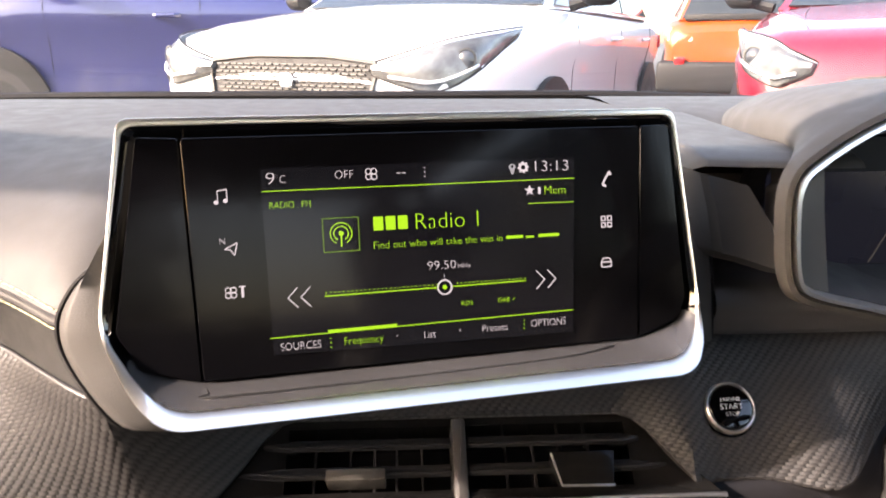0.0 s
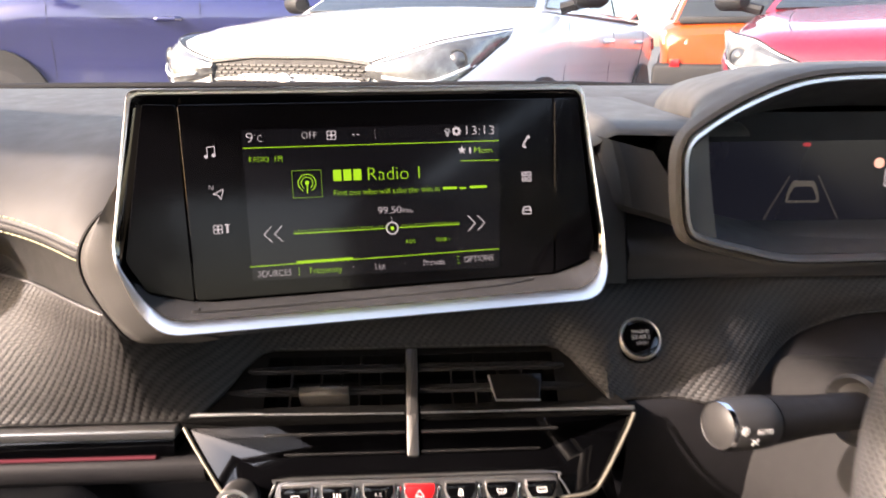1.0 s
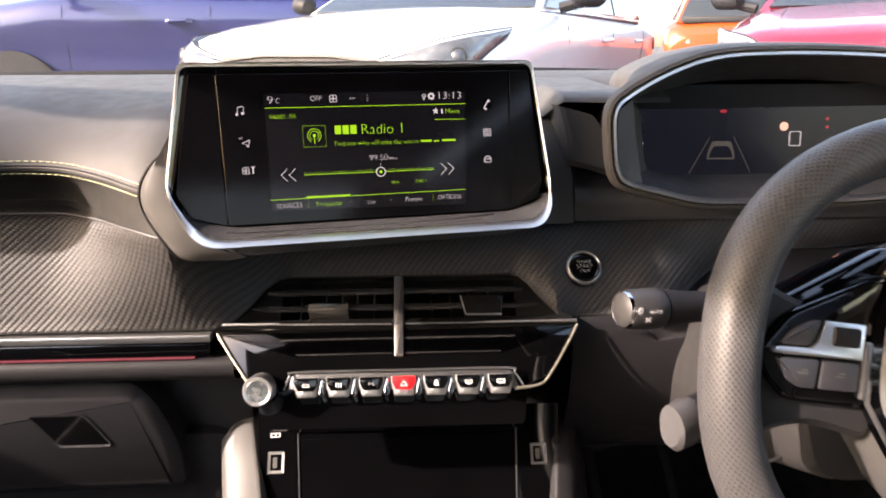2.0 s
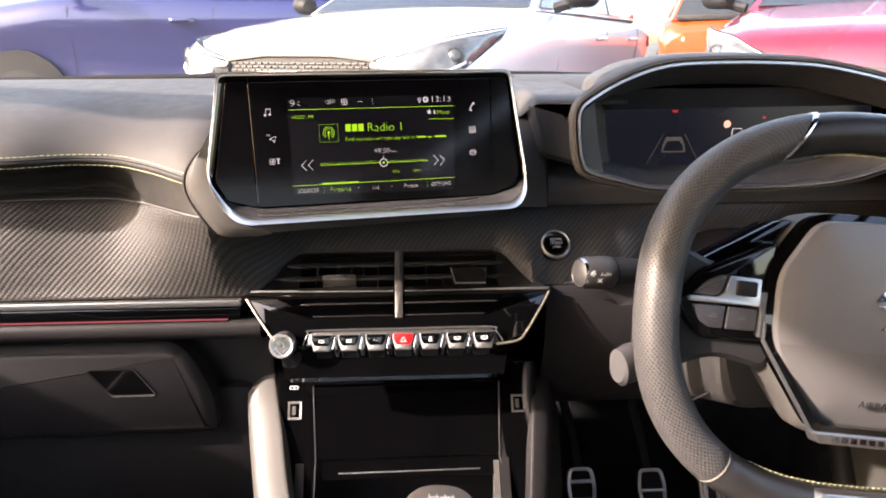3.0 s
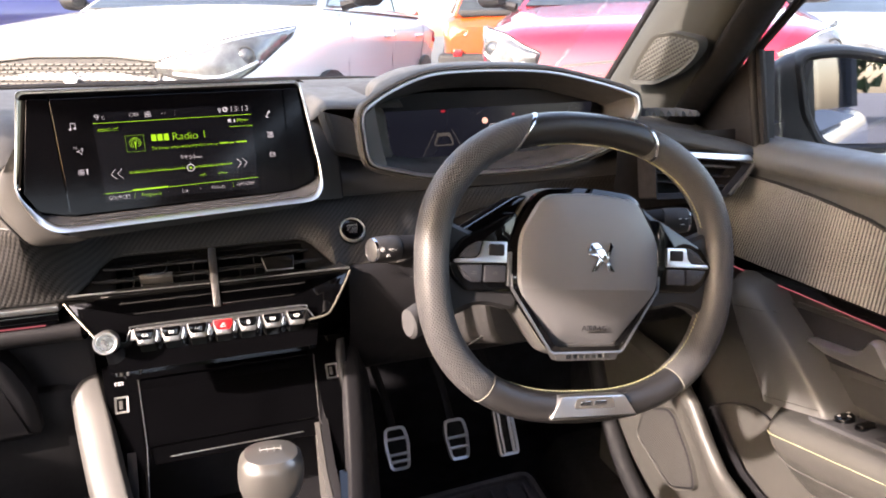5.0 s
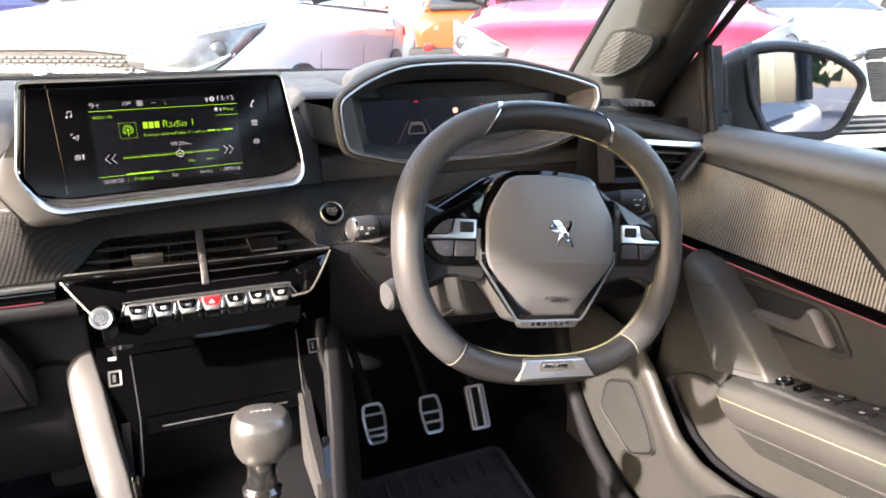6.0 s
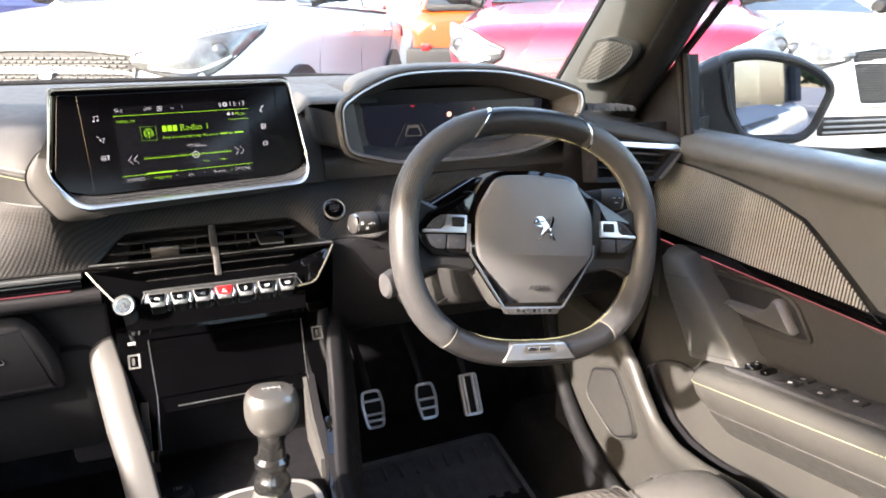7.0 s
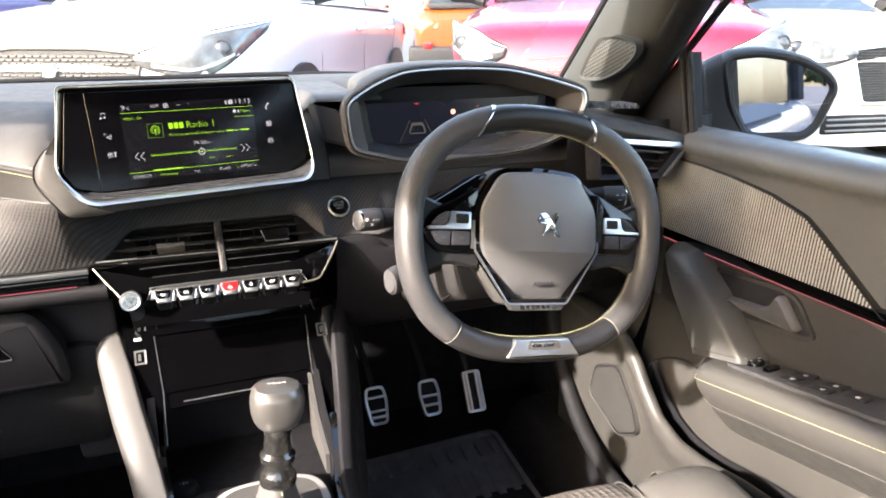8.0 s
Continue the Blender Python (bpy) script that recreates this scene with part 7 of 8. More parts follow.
loft(bm, [[MF @ Vector(p) for p in ring] for ring in (
    spline([(-0.085, 0.074, 0.000), (-0.088, 0.0, 0.001), (-0.060, -0.072, 0.000), (-0.060, -0.078, -0.05), (-0.070, 0.0, -0.09), (-0.070, 0.080, -0.06)], 4, closed=True),
    spline([(-0.112, 0.068, -0.003), (-0.113, 0.0, -0.002), (-0.110, -0.066, -0.003), (-0.108, -0.070, -0.05), (-0.108, 0.0, -0.085), (-0.108, 0.072, -0.06)], 4, closed=True),
    spline([(-0.145, 0.050, -0.012), (-0.146, 0.0, -0.012), (-0.145, -0.060, -0.012), (-0.143, -0.064, -0.05), (-0.143, 0.0, -0.080), (-0.143, 0.054, -0.055)], 4, closed=True),
    spline([(-0.176, 0.024, -0.020), (-0.177, 0.0, -0.020), (-0.176, -0.050, -0.020), (-0.175, -0.055, -0.05), (-0.175, 0.0, -0.075), (-0.175, 0.028, -0.050)], 4, closed=True))])
part("inner_cover", bm, HOUSING, mirror, "black cover towards the door")
bm = bmesh.new()
loft(bm, [[(0.80, y, z) for y, z in ((0.40, 0.985), (0.46, 0.985), (0.46, 1.02), (0.40, 1.02))], [(0.86, y, z) for y, z in ((0.42, 0.985), (0.47, 0.985), (0.47, 1.025), (0.42, 1.025))]])
part("arm", bm, HARD, mirror)

# ---------- own bodyshell ----------
OWN = vary(mat("pale_metallic_paint", (0.52, 0.56, 0.62), 0.25, 0.35, coat=0.8), 6, 0.02, 60, 0.03)
shell = thing("bodyshell", (0.0, -0.5, 0.30), "pale metallic bodyshell of the car, with its roof", "car body", kind="structure")
for s in (-1, 1):
    bm = bmesh.new()
    rings = []
    for y in steps(-2.5, 1.9, 0.1):
        k = (1 - 0.08 * smooth01(-1.8, -2.5, y)) * (1 - 0.14 * smooth01(0.9, 1.9, y))
        d = 0.13 * smooth01(0.7, 1.95, y)
        rings.append(spline([(s * 0.80 * k, y, 0.995 - d), (s * 0.86 * k, y, 0.985 - d), (s * 0.905 * k, y, 0.93 - d), (s * 0.915 * k, y, 0.75), (s * 0.90 * k, y, 0.50), (s * 0.86 * k, y, 0.28)], 3))
    loft(bm, rings, closed=False)
    part("body_side", bm, OWN, shell, "pale metallic body side")
bm = bmesh.new()
loft(bm, [[(x, -0.30, 0.99), (x - 0.055, -0.34, 1.46), (x - 0.055, -2.2, 1.44), (x - 0.02, -2.45, 1.10), (x, -2.3, 1.0)] for x in (0.792, 0.796)])
TINTED = clear("tinted_glass", (0.78, 0.79, 0.80), 0.10)
rear_pane = part("rear_side_glass", bm, clear("dark_tinted_glass", (0.35, 0.355, 0.37), 0.25), shell, "tinted rear side windows")
rear_pane.visible_shadow = False
bm = bmesh.new()
loft(bm, [[(x, -0.80, 0.99), (x + 0.075, -0.84, 1.46), (x + 0.075, -2.2, 1.44), (x + 0.04, -2.42, 1.10), (x, -2.3, 1.0)] for x in (-0.792, -0.796)])
part("rear_side_glass", bm, TINTED, shell, "tinted rear side windows")
bm = bmesh.new()
loft(bm, [[(-0.66, -2.38 + d, 1.12), (0.66, -2.38 + d, 1.12), (0.58, -1.74 + d, 1.475), (-0.58, -1.74 + d, 1.475)] for d in (0.0, 0.004)])
part("rear_window", bm, clear("rear_glass", (0.86, 0.87, 0.88), 0.08), shell, "sloping rear window")
for s in (-1, 1):
    bm = bmesh.new()
    tube(bm, [(s * 0.66, -2.4, 1.48), (s * 0.68, -1.0, 1.50), (s * 0.67, -0.3, 1.50), (s * 0.65, 0.11, 1.478)], 0.035, 10)
    part("roof_rail", bm, HARD, shell)
bm = bmesh.new()
def roof_ring(y, x0, x1):
    z = ramp(y, [-2.42, -1.8, -0.5, 0.0, 0.175], [1.44, 1.485, 1.49, 1.478, 1.452])
    return [(x0, y, z), (x1, y, z), (x1, y, z + 0.03 + 0.02 * (abs(x1) < 0.5)), (lerp(x0, x1, 0.5), y, z + 0.05), (x0, y, z + 0.03 + 0.02 * (abs(x0) < 0.5))]


loft(bm, [roof_ring(y, -0.66, 0.66) for y in (-1.74, -1.4, -0.82, -0.5, 0.0, 0.175)])
part("roof", bm, vary(mat("headliner", (0.010, 0.010, 0.0105), 0.95, spec=0.1), 20, 0.1), shell, "black lined roof")
bm = bmesh.new()
box(bm, (-0.78, -2.45, 0.26), (0.78, -2.40, 1.12))
part("rear_wall", bm, CARPET, shell)
for y, r in ((-0.36, 0.035), (-1.42, 0.030), (-2.28, 0.07)):
    bm = bmesh.new()
    tube(bm, [(0.765, y, 0.99), (0.70, y - 0.03, 1.48)], r, 8)
    part("right_pillar", bm, HARD, shell)
for s, z in ((-1, 1.078), (1, 1.04)):
    bm = bmesh.new()
    x = s * 0.80
    loft(bm, [[(x, 0.43, 0.24), (x, 0.43, 0.995), (x, 0.56, z - 0.02), (x, 0.75, z), (x, 1.0, z - 0.02), (x, 1.0, 0.24)], [(x + s * 0.02, 0.43, 0.24), (x + s * 0.02, 0.43, 0.995), (x + s * 0.02, 0.56, z - 0.02), (x + s * 0.02, 0.75, z), (x + s * 0.02, 1.0, z - 0.02), (x + s * 0.02, 1.0, 0.24)]])
    part("footwell_side", bm, CARPET, shell)
bm = bmesh.new()
tube(bm, [(-0.76, 0.72, 1.04), (-0.69, 0.38, 1.29), (-0.65, 0.11, 1.478)], 0.036, 10)
part("left_pillar", bm, PILLAR_CLOTH, shell)
bm = bmesh.new()
tube(bm, [(-0.76, -0.72, 1.0), (-0.67, -0.80, 1.49)], 0.05, 10)
part("left_door_pillar", bm, HARD, shell)
bm = bmesh.new()
tube(bm, [(-0.70, -2.30, 1.0), (-0.66, -2.2, 1.49)], 0.09, 10)
part("left_rear_pillar", bm, HARD, shell)
bm = bmesh.new()
box(bm, (-0.84, -2.3, 0.30), (-0.77, 0.45, 0.995), 0.02)
part("left_door_trim", bm, DOOR_SOFT, shell)
bm = bmesh.new()
loft(bm, [[(-0.70, 0.905, 1.062), (0.70, 0.905, 1.062), (0.62, 0.170, 1.446), (-0.62, 0.170, 1.446)], [(-0.70, 0.908, 1.066), (0.70, 0.908, 1.066), (0.62, 0.173, 1.450), (-0.62, 0.173, 1.450)]])
wind = part("windscreen", bm, clear("windscreen_glass", (0.97, 0.985, 0.98), 0.03), shell)
wind.visible_shadow = False
bm = bmesh.new()   # unseen black strip added at the windscreen's top to keep sun off the hood
loft(bm, [[(x * (0.62 + 0.109 * (y - 0.17)) / 0.62, y, 1.444 - 0.5224 * (y - 0.17) - h) for x in (-0.62, -0.3, 0.0, 0.3, 0.62)] for h in (0.0, 0.003) for y in ((0.172, 0.235, 0.300) if h == 0 else (0.300, 0.235, 0.172))], closed=False)
part("sun_block_strip", bm, RUBBER, shell, "unseen black strip added to shade the instrument hood")
bm = bmesh.new()
loft(bm, [[(x * k, y, z - 0.03 * (abs(x) / 0.8) ** 2) for x in (-0.80, -0.5, -0.2, 0.2, 0.5, 0.80)] for y, z, k in ((0.915, 1.020, 1.0), (1.2, 0.995, 0.985), (1.6, 0.945, 0.92), (1.84, 0.89, 0.87), (1.90, 0.82, 0.85), (1.92, 0.45, 0.84), (1.86, 0.30, 0.83))], closed=False)
part("bonnet", bm, OWN, shell, "pale metallic bonnet and nose")
bm = bmesh.new()
tube(bm, spline([(-0.72, 0.80, 1.077), (-0.4, 0.84, 1.081), (0.0, 0.85, 1.0815), (0.3, 0.85, 1.080), (0.72, 0.80, 1.06)], 6), 0.005, 8)
part("black_band", bm, RUBBER, shell, "black band at the foot of the windscreen")

# ---------- ground ----------
bm = bmesh.new()
prism(bm, [(-400, -400), (400, -400), (400, 400), (-400, 400)], FR((0, 0, GROUND), (1, 0, 0), (0, 1, 0)), -0.2, 0.0)
solo("ground", bm, relief(vary(mat("asphalt", (0.06, 0.06, 0.06), 0.9), 3, 0.25), "noise", 120, 0.6, 0.004), "worn grey asphalt of the car park", "ground", kind="structure")

# ---------- trees behind the car park, seen in the door mirror ----------
rnd = random.Random(5)
FOLIAGE = vary(mat("far_foliage", (0.050, 0.075, 0.030), 0.8, spec=0.2), 1.2, 0.5)
bm = bmesh.new()
for i in range(16):
    cx, cy, hh = -46 + i * 3.0 + rnd.uniform(-1, 1), -26 + rnd.uniform(-3, 3), rnd.uniform(5.0, 9.0)
    tube(bm, [(cx, cy, GROUND), (cx + 0.1, cy, GROUND + hh * 0.35), (cx + rnd.uniform(-0.4, 0.4), cy, GROUND + hh * 0.7)], [0.22, 0.16, 0.06], 6)
    for j in range(900):   # small leaf clumps, thinning towards the outside
        a, r, q = rnd.uniform(0, 2 * math.pi), 2.3 * rnd.random() ** 0.5, rnd.uniform(0.12, 1.0)
        r *= math.sin(math.pi * (0.15 + 0.80 * q)) + 0.1
        c = Vector((cx + r * math.cos(a), cy + r * math.sin(a), GROUND + hh * q))
        k = rnd.uniform(0.15, 0.34)
        vs = [bm.verts.new(c + Vector((rnd.uniform(-k, k), rnd.uniform(-k, k), rnd.uniform(-k, k)))) for _ in range(5)]
        for t3 in ((0, 1, 2), (0, 2, 3), (0, 3, 4), (1, 2, 4)):
            bm.faces.new([vs[q2] for q2 in t3])
solo("tree_line", bm, FOLIAGE, "row of green leafy trees behind the car park", "trees", kind="stuff", angle=20)

# ---------- parked cars ----------
CARGLASS = vary(mat("dark_car_glass", (0.02, 0.025, 0.028), 0.04), 3, 0.2)
LAMPGLASS = vary(mat("headlamp_glass", (0.12, 0.124, 0.123), 0.25, 0.3, coat=0.35), 12, 0.5)
GRILLE_BAR = vary(mat("grille_bar_grey", (0.024, 0.0245, 0.0245), 0.55), 20, 0.1)
LAMPDARK = vary(mat("lamp_projector", (0.04, 0.044, 0.05), 0.15, coat=0.6), 30, 0.1)
LAMPWHITE = vary(mat("headlamp_light_bar", (0.85, 0.87, 0.88), 0.1, 0.4), 30, 0.05)
CLAD = vary(mat("black_cladding", (0.010, 0.010, 0.011), 0.6, spec=0.3), 8, 0.15, 60, 0.08)
TYRE = relief(vary(mat("tyre", (0.02, 0.02, 0.02), 0.8), 20, 0.2), "noise", 90, 0.5, 0.003)
TAIL = vary(mat("red_lamp_glass", (0.45, 0.01, 0.012), 0.12, coat=1.0), 30, 0.1)

SEC_Y = [0.0, 0.03, 0.08, 0.16, 0.35, 0.70, 1.15, 1.4, 2.5, 3.8, 4.15, 4.33, 4.42]
SEC_W = [0.66, 0.74, 0.80, 0.85, 0.895, 0.92, 0.92, 0.92, 0.92, 0.91, 0.88, 0.82, 0.72]
SEC_Z = [0.76, 0.86, 0.915, 0.955, 0.995, 1.045, 1.10, 1.10, 1.10, 1.10, 1.08, 1.02, 0.92]


def parked_car(label, paint, m, rear_clad=False, lamp_in=0.42, frame_mat=SILVER, drop=0.0):
    """A parked family SUV: nose at local y = 0, wheels on z = 0."""
    t = thing("parked_car", (0, 0, 0), label, "car", "parked cars")
    bm = bmesh.new()
    rings = []
    for y in sorted(set(steps(0, 4.42, 0.11) + SEC_Y[:5] + SEC_Y[-3:])):
        w, zt = ramp(y, SEC_Y, SEC_W), ramp(y, SEC_Y, SEC_Z)
        half = [(0.0, zt + 0.02), (0.35 * w, zt + 0.016), (0.62 * w, zt + 0.006), (0.70 * w, zt + 0.004), (0.80 * w, zt - 0.004), (0.92 * w, zt - 0.035), (0.985 * w, zt - 0.10), (w, zt - 0.16), (0.992 * w, zt - 0.22), (0.965 * w, zt - 0.32), (0.962 * w, 0.62), (0.985 * w, 0.50), (0.985 * w, 0.38), (0.90 * w, 0.24), (0.5 * w, 0.22)]
        ring = [(x, y, z) for x, z in half] + [(-x, y, z) for x, z in half[:0:-1]]
        rings.append(ring)
    loft(bm, rings)
    body = part("body", bm, paint, t)
    for s in (-1, 1):
        bm = bmesh.new()
        tube(bm, [(s * 0.70 * ramp(y, SEC_Y, SEC_W), y, ramp(y, SEC_Y, SEC_Z) + 0.003) for y in steps(0.10, 1.10, 0.1)], 0.0028, 6)
        part("bonnet_gap", bm, CLAD, t)
    # cabin
    base = [(0.80, 1.10, 1.08), (0.84, 1.9, 1.09), (0.84, 3.6, 1.09), (0.70, 4.25, 1.06)]
    roof = [(0.60, 2.0, 1.56), (0.63, 2.5, 1.60), (0.62, 3.4, 1.58), (0.55, 3.95, 1.50)]
    full_b = base + [(-x, y, z) for x, y, z in base[::-1]]
    full_r = roof + [(-x, y, z) for x, y, z in roof[::-1]]
    bm = bmesh.new()
    loft(bm, [full_b, full_r, [(x * 0.9, lerp(y, 2.9, 0.08), z + 0.035) for x, y, z in full_r]])
    part("cabin", bm, paint, t)

    def glass_panel(name, quad, push):
        bm = bmesh.new()
        c = sum((Vector(q) for q in quad), Vector()) / 4
        q2 = [Vector(q).lerp(c, 0.06) for q in quad]
        loft(bm, [[q + Vector(push) * 0.2 for q in q2], [q + Vector(push) for q in q2]])
        part(name, bm, CARGLASS, t)

    glass_panel("windscreen", [base[0], roof[0], (-roof[0][0], *roof[0][1:]), (-base[0][0], *base[0][1:])], (0, -0.012, 0.010))
    glass_panel("rear_window", [base[3], roof[3], (-roof[3][0], *roof[3][1:]), (-base[3][0], *base[3][1:])], (0, 0.014, 0.008))
    for s in (-1, 1):
        pts = [(s * x, y, z) for x, y, z in base], [(s * x, y, z) for x, y, z in roof]
        mid_b, mid_r = Vector(pts[0][1]).lerp(Vector(pts[0][2]), 0.42), Vector(pts[1][1]).lerp(Vector(pts[1][2]), 0.42)
        glass_panel("front_window", [pts[0][0], pts[1][0], tuple(mid_r), tuple(mid_b)], (s * 0.016, 0, 0.006))
        glass_panel("rear_side_window", [tuple(mid_b), tuple(mid_r), pts[1][2], pts[0][2]], (s * 0.014, 0, 0.006))
        # door gaps and handles
        for y in (1.28, 2.35, 3.45):
            bm = bmesh.new()
            tube(bm, [(s * 0.905, y, 1.03), (s * 0.919, y, 0.93), (s * 0.888, y, 0.78), (s * 0.886, y, 0.62), (s * 0.905, y, 0.42)], 0.0025, 5)
            part("door_gap", bm, CLAD, t)
        for y in (2.12, 3.18):
            bm = bmesh.new()
            tube(bm, [(s * 0.918, y - 0.09, 0.935), (s * 0.948, y - 0.06, 0.935), (s * 0.952, y + 0.06, 0.938), (s * 0.918, y + 0.09, 0.938)], 0.014, 8)
            part("door_handle", bm, paint, t)
        bm = bmesh.new()
        tube(bm, [(s * 0.84, 1.32, 1.10), (s * 0.95, 1.34, 1.13)], 0.03, 8)
        tube(bm, [(s * 0.93, 1.28, 1.15), (s * 0.96, 1.30, 1.155), (s * 1.06, 1.36, 1.16), (s * 1.09, 1.38, 1.15)], [0.04, 0.065, 0.065, 0.035], 14, flat=0.9)
        part("door_mirror", bm, CLAD, t, "black door mirror")
        # headlamp
        up = spline([(s * (lamp_in - 0.02), 0.025, 0.835), (s * lerp(lamp_in, 0.72, 0.5), 0.035, 0.880), (s * 0.72, 0.10, 0.925), (s * 0.835, 0.26, 0.955), (s * 0.885, 0.48, 0.975)], 5)
        lo = spline([(s * lamp_in, 0.000, 0.790), (s * lerp(lamp_in, 0.72, 0.5), -0.010, 0.755), (s * 0.70, 0.020, 0.735), (s * 0.825, 0.12, 0.80), (s * 0.890, 0.42, 0.940)], 5)
        bm = bmesh.new()
        cols = []
        for a, b in zip(up, lo):
            out = Vector((s * 0.014, -0.026, 0.008))
            cols.append([a, a.lerp(b, 0.25) + out, a.lerp(b, 0.6) + out, b, b - Vector((s * 0.03, -0.06, 0.02)), a - Vector((s * 0.03, -0.06, 0.02))])
        loft(bm, cols)
        lamp = part("headlamp", bm, LAMPGLASS, t, "clear swept-back headlamp")
        bm = bmesh.new()
        tube(bm, [p + Vector((s * 0.004, -0.006, -0.006)) for p in up], 0.005, 8)
        part("light_bar", bm, LAMPWHITE, lamp)
        bm = bmesh.new()
        tube(bm, [a.lerp(b, 0.80) + Vector((s * 0.012, -0.022, 0.004)) for a, b in zip(up, lo)][3:16], 0.007, 8)
        part("light_bar", bm, LAMPWHITE, lamp)
        bm = bmesh.new()
        tube(bm, [p + Vector((s * 0.002, -0.006, 0.004)) for p in lo] + [p + Vector((s * 0.004, -0.004, 0.006)) for p in up[::-1]], 0.0032, 6, closed=True)
        part("lamp_edge", bm, CLAD, lamp, "dark lamp edge")
        for q, r in ((13, 0.042),):
            c = up[q].lerp(lo[q], 0.5) + Vector((s * 0.010, -0.030, 0.004))
            LM = FR(c, (1, 0.35 * s, 0), (0, 0.1, 1))
            bm = bmesh.new()
            lathe(bm, [(r, -0.03), (r, 0.004), (r * 0.84, 0.005), (r * 0.80, 0.0)], LM, 20)
            ring_ob = part("reflector", bm, GRILLE_BAR, lamp)
            bm = bmesh.new()
            lathe(bm, [(r * 0.80, -0.02), (r * 0.80, 0.001), (r * 0.6, 0.008), (r * 0.1, 0.012)], LM, 20)
            part("lens", bm, LAMPDARK, ring_ob)
        # wheels
        for y in (0.87, 3.52):
            bm = bmesh.new()
            lathe(bm, [(0.405, -0.02), (0.405, 0.012), (0.37, 0.014)], FR((s * 0.915, y, 0.36), (0, s, 0), (0, 0, 1)), 32)
            part("wheel_arch", bm, CLAD, t, "black wheel arch")
            WM = FR((s * 0.82, y, 0.345), (0, s, 0), (0, 0, 1))
            bm = bmesh.new()
            lathe(bm, [(0.22, -0.10), (0.32, -0.10), (0.345, -0.08), (0.345, 0.08), (0.32, 0.108), (0.235, 0.112), (0.22, 0.09)], WM, 36)
            tyre = part("tyre", bm, TYRE, t)
            bm = bmesh.new()
            lathe(bm, [(0.232, 0.06), (0.228, 0.106), (0.215, 0.106), (0.205, 0.07), (0.06, 0.085), (0.01, 0.09)], WM, 36)
            rim = part("rim", bm, SILVER, tyre)
        # rear lamp
        bm = bmesh.new()
        loft(bm, [[(s * 0.50, 4.41, 0.93), (s * 0.50, 4.43, 0.84), (s * 0.52, 4.36, 0.84)], [(s * 0.80, 4.32, 0.98), (s * 0.80, 4.36, 0.84), (s * 0.80, 4.28, 0.84)], [(s * 0.905, 4.00, 0.98), (s * 0.912, 4.02, 0.88), (s * 0.88, 4.0, 0.88)]])
        part("rear_lamp", bm, TAIL, t, "red rear lamp")
        bm = bmesh.new()
        box(bm, (s * 0.62 - 0.06, 4.40, 0.60), (s * 0.62 + 0.06, 4.47, 0.68), 0.01)
        part("reflector", bm, TAIL, t, "red reflector")
    # grille
    gfr = FR((0, -0.118, -drop), (1, 0, 0), (0, 0.16, 1))
    go_ = rounded([(-0.44, 0.845), (-0.36, 0.52), (0.36, 0.52), (0.44, 0.845), (0.20, 0.868), (-0.20, 0.868)], 0.03, 4)
    bm = bmesh.new()
    prism(bm, go_, gfr, -0.10, 0.004)
    gri = part("grille", bm, CLAD, t, "dark grille")
    bm = bmesh.new()
    ring_between(bm, grow(go_, 0.014), go_, gfr, -0.10, 0.016)
    part("grille_frame", bm, frame_mat, gri)
    bm = bmesh.new()
    for i in range(19):
        z = 0.545 + i * 0.0163
        w = ramp(z, [0.52, 0.83], [0.35, 0.41])
        k = int(w * 2 / 0.040)
        for j in range(k):
            x = (j - (k - 1) / 2) * 0.040 + (0.010 if i % 2 else -0.010)
            prism(bm, rrect(0.031, 0.0065, 0.002, x, z, 2), gfr, 0.0, 0.012)
    tagged(part("grille_bars", bm, GRILLE_BAR, gri), kind="stuff")
    bm = bmesh.new()
    prism(bm, rounded([(-0.035, 0.745), (0.030, 0.740), (0.036, 0.79), (0.0, 0.81), (-0.032, 0.79)], 0.012), gfr, 0.0, 0.026, 0.006)
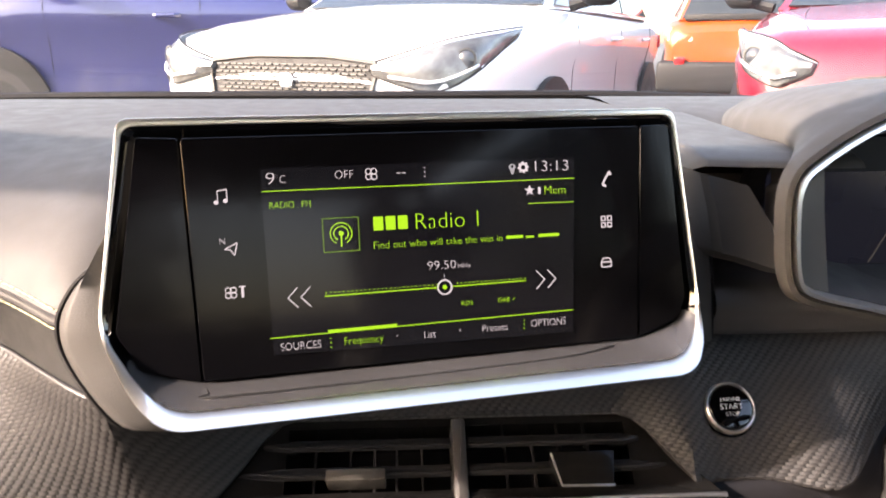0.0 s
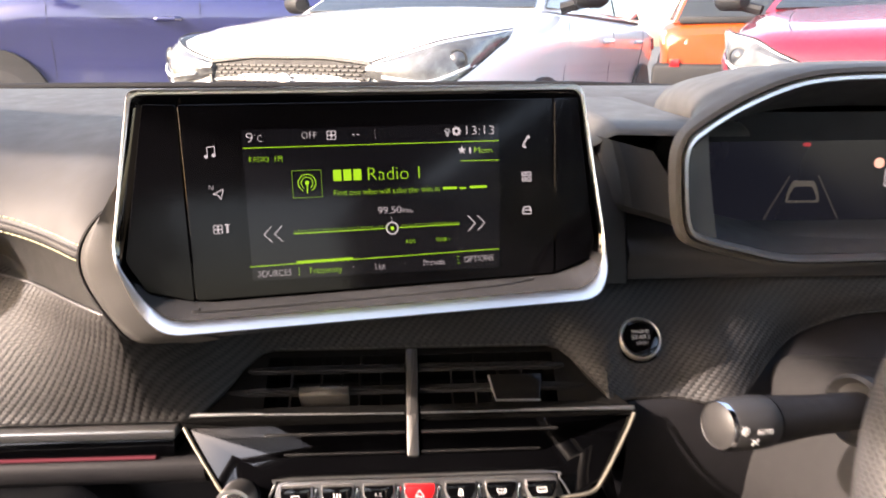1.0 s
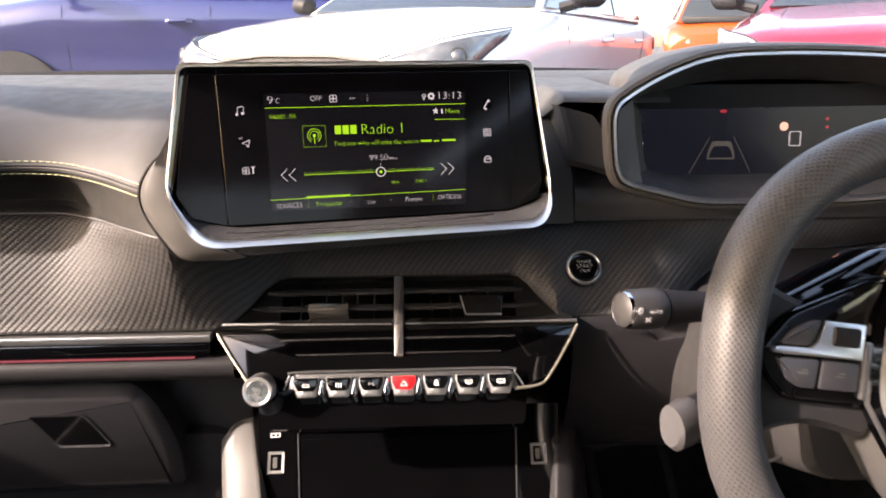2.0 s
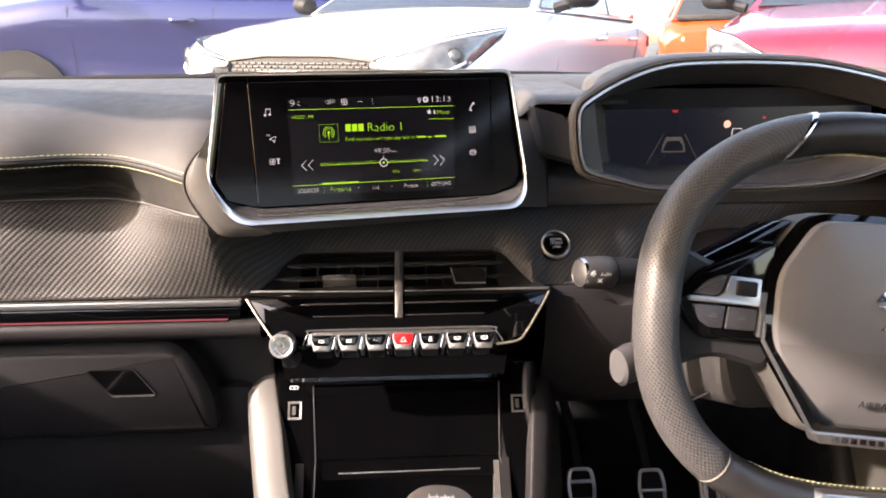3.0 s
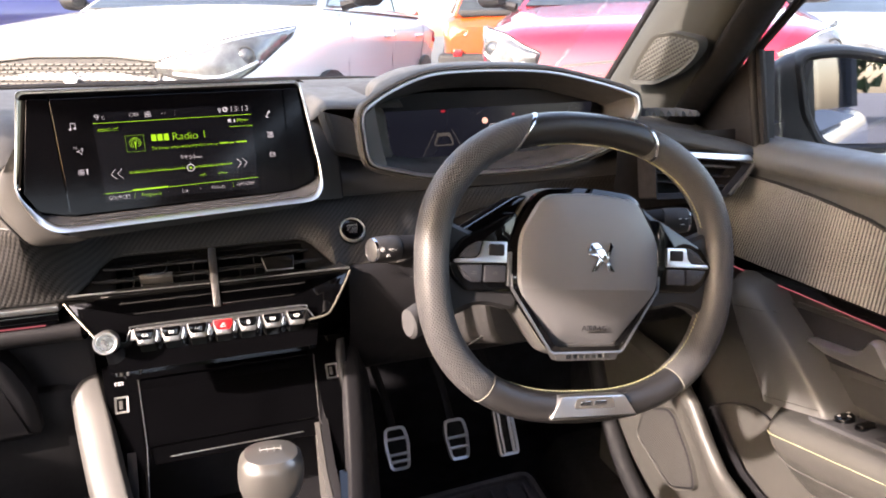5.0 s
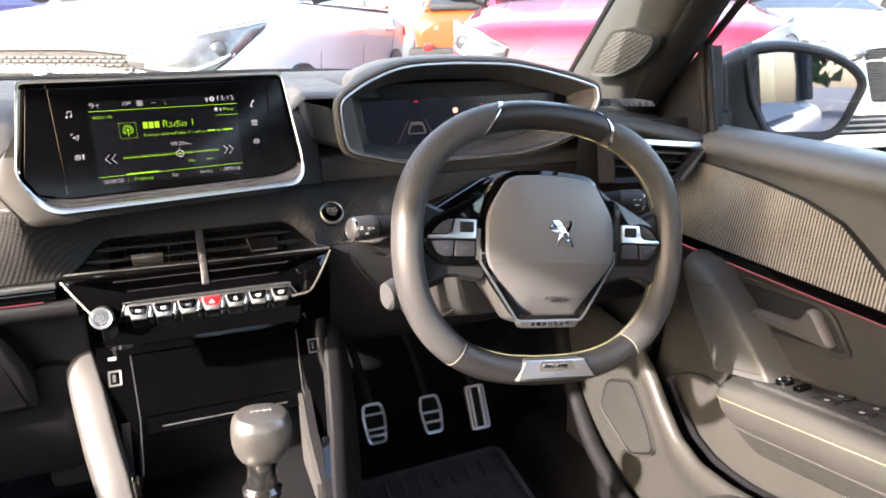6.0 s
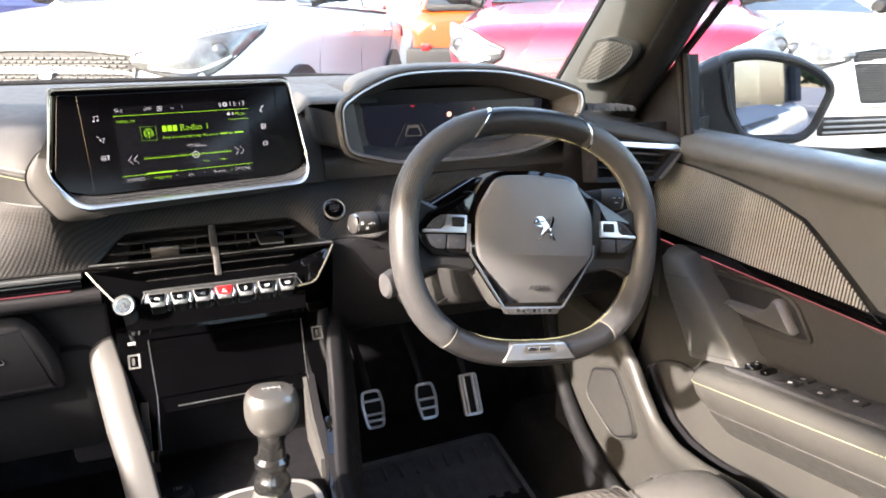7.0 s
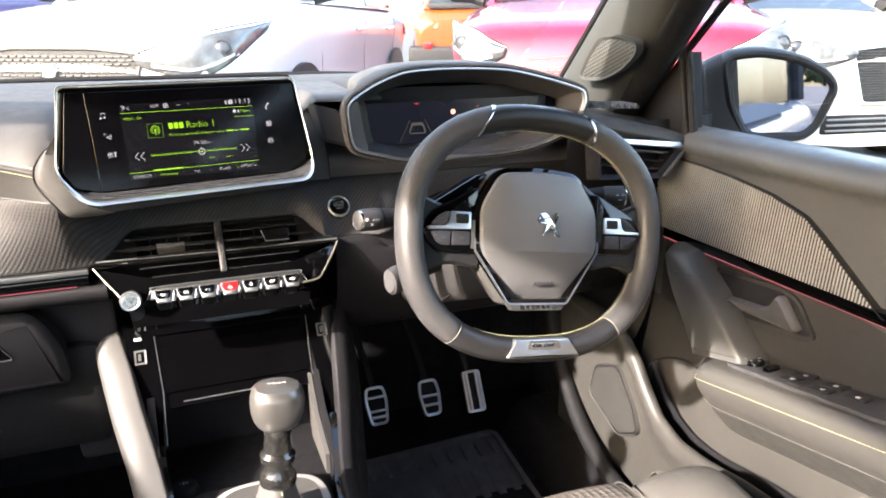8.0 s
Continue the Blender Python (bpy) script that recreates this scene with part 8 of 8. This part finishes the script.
    part("badge", bm, CHROME, gri, "plain bright badge")
    bm = bmesh.new()
    box(bm, (-0.62, -0.012, 0.30), (0.62, 0.10, 0.44), 0.03)
    intake = part("lower_intake", bm, CLAD, t, "black lower intake")
    for k in range(3):
        bm = bmesh.new()
        box(bm, (-0.58, -0.022, 0.325 + k * 0.036), (0.58, 0.0, 0.339 + k * 0.036), 0.004)
        part("intake_bar", bm, SATIN_METAL, intake)
    if rear_clad:
        bm = bmesh.new()
        box(bm, (-0.90, 4.10, 0.30), (0.90, 4.46, 0.64), 0.06, seg=3)
        part("rear_bumper", bm, CLAD, t, "black rear bumper")
        bm = bmesh.new()
        box(bm, (-0.62, 4.10, 1.05), (0.62, 4.34, 1.12), 0.02)
        part("tailgate_band", bm, CLAD, t)
    t.matrix_basis = m
    return t


def paint(name, col, metal=0.0):
    return vary(mat(name, col, 0.32, metal, coat=1.0), 2, 0.03)


parked_car("white parked SUV facing the windscreen, clear swept-back headlamps", paint("white_paint", (0.80, 0.80, 0.79)), pose(-0.50, 3.13, GROUND, 0, 0, -28) @ Matrix.Diagonal((0.97, 1.09, 1.04, 1)), frame_mat=GRILLE_BAR)
parked_car("glossy red parked SUV with swept headlamps and dark grille", paint("red_paint", (0.22, 0.0025, 0.013), 0.1), pose(2.21, 2.67, GROUND, 0, 0, -32) @ Matrix.Diagonal((1.06, 1.08, 1.05, 1)), lamp_in=0.56, frame_mat=GRILLE_BAR, drop=0.07)
parked_car("dark blue parked car standing side-on behind the white one", paint("blue_paint", (0.014, 0.018, 0.085), 0.2), pose(-3.78, 6.2, GROUND, 0, 0, -90) @ Matrix.Diagonal((1, 1, 1.2, 1)))
parked_car("bright orange parked car with black rear bumper", paint("orange_paint", (0.38, 0.048, 0.003), 0.1), pose(6.02, 12.4, GROUND, 0, 0, 152) @ Matrix.Diagonal((1, 1, 1.15, 1)), rear_clad=True)
parked_car("pale cream parked car beyond the door mirror", paint("cream_paint", (0.72, 0.69, 0.62)), pose(4.52, 2.72, GROUND, 0, 0, -8))
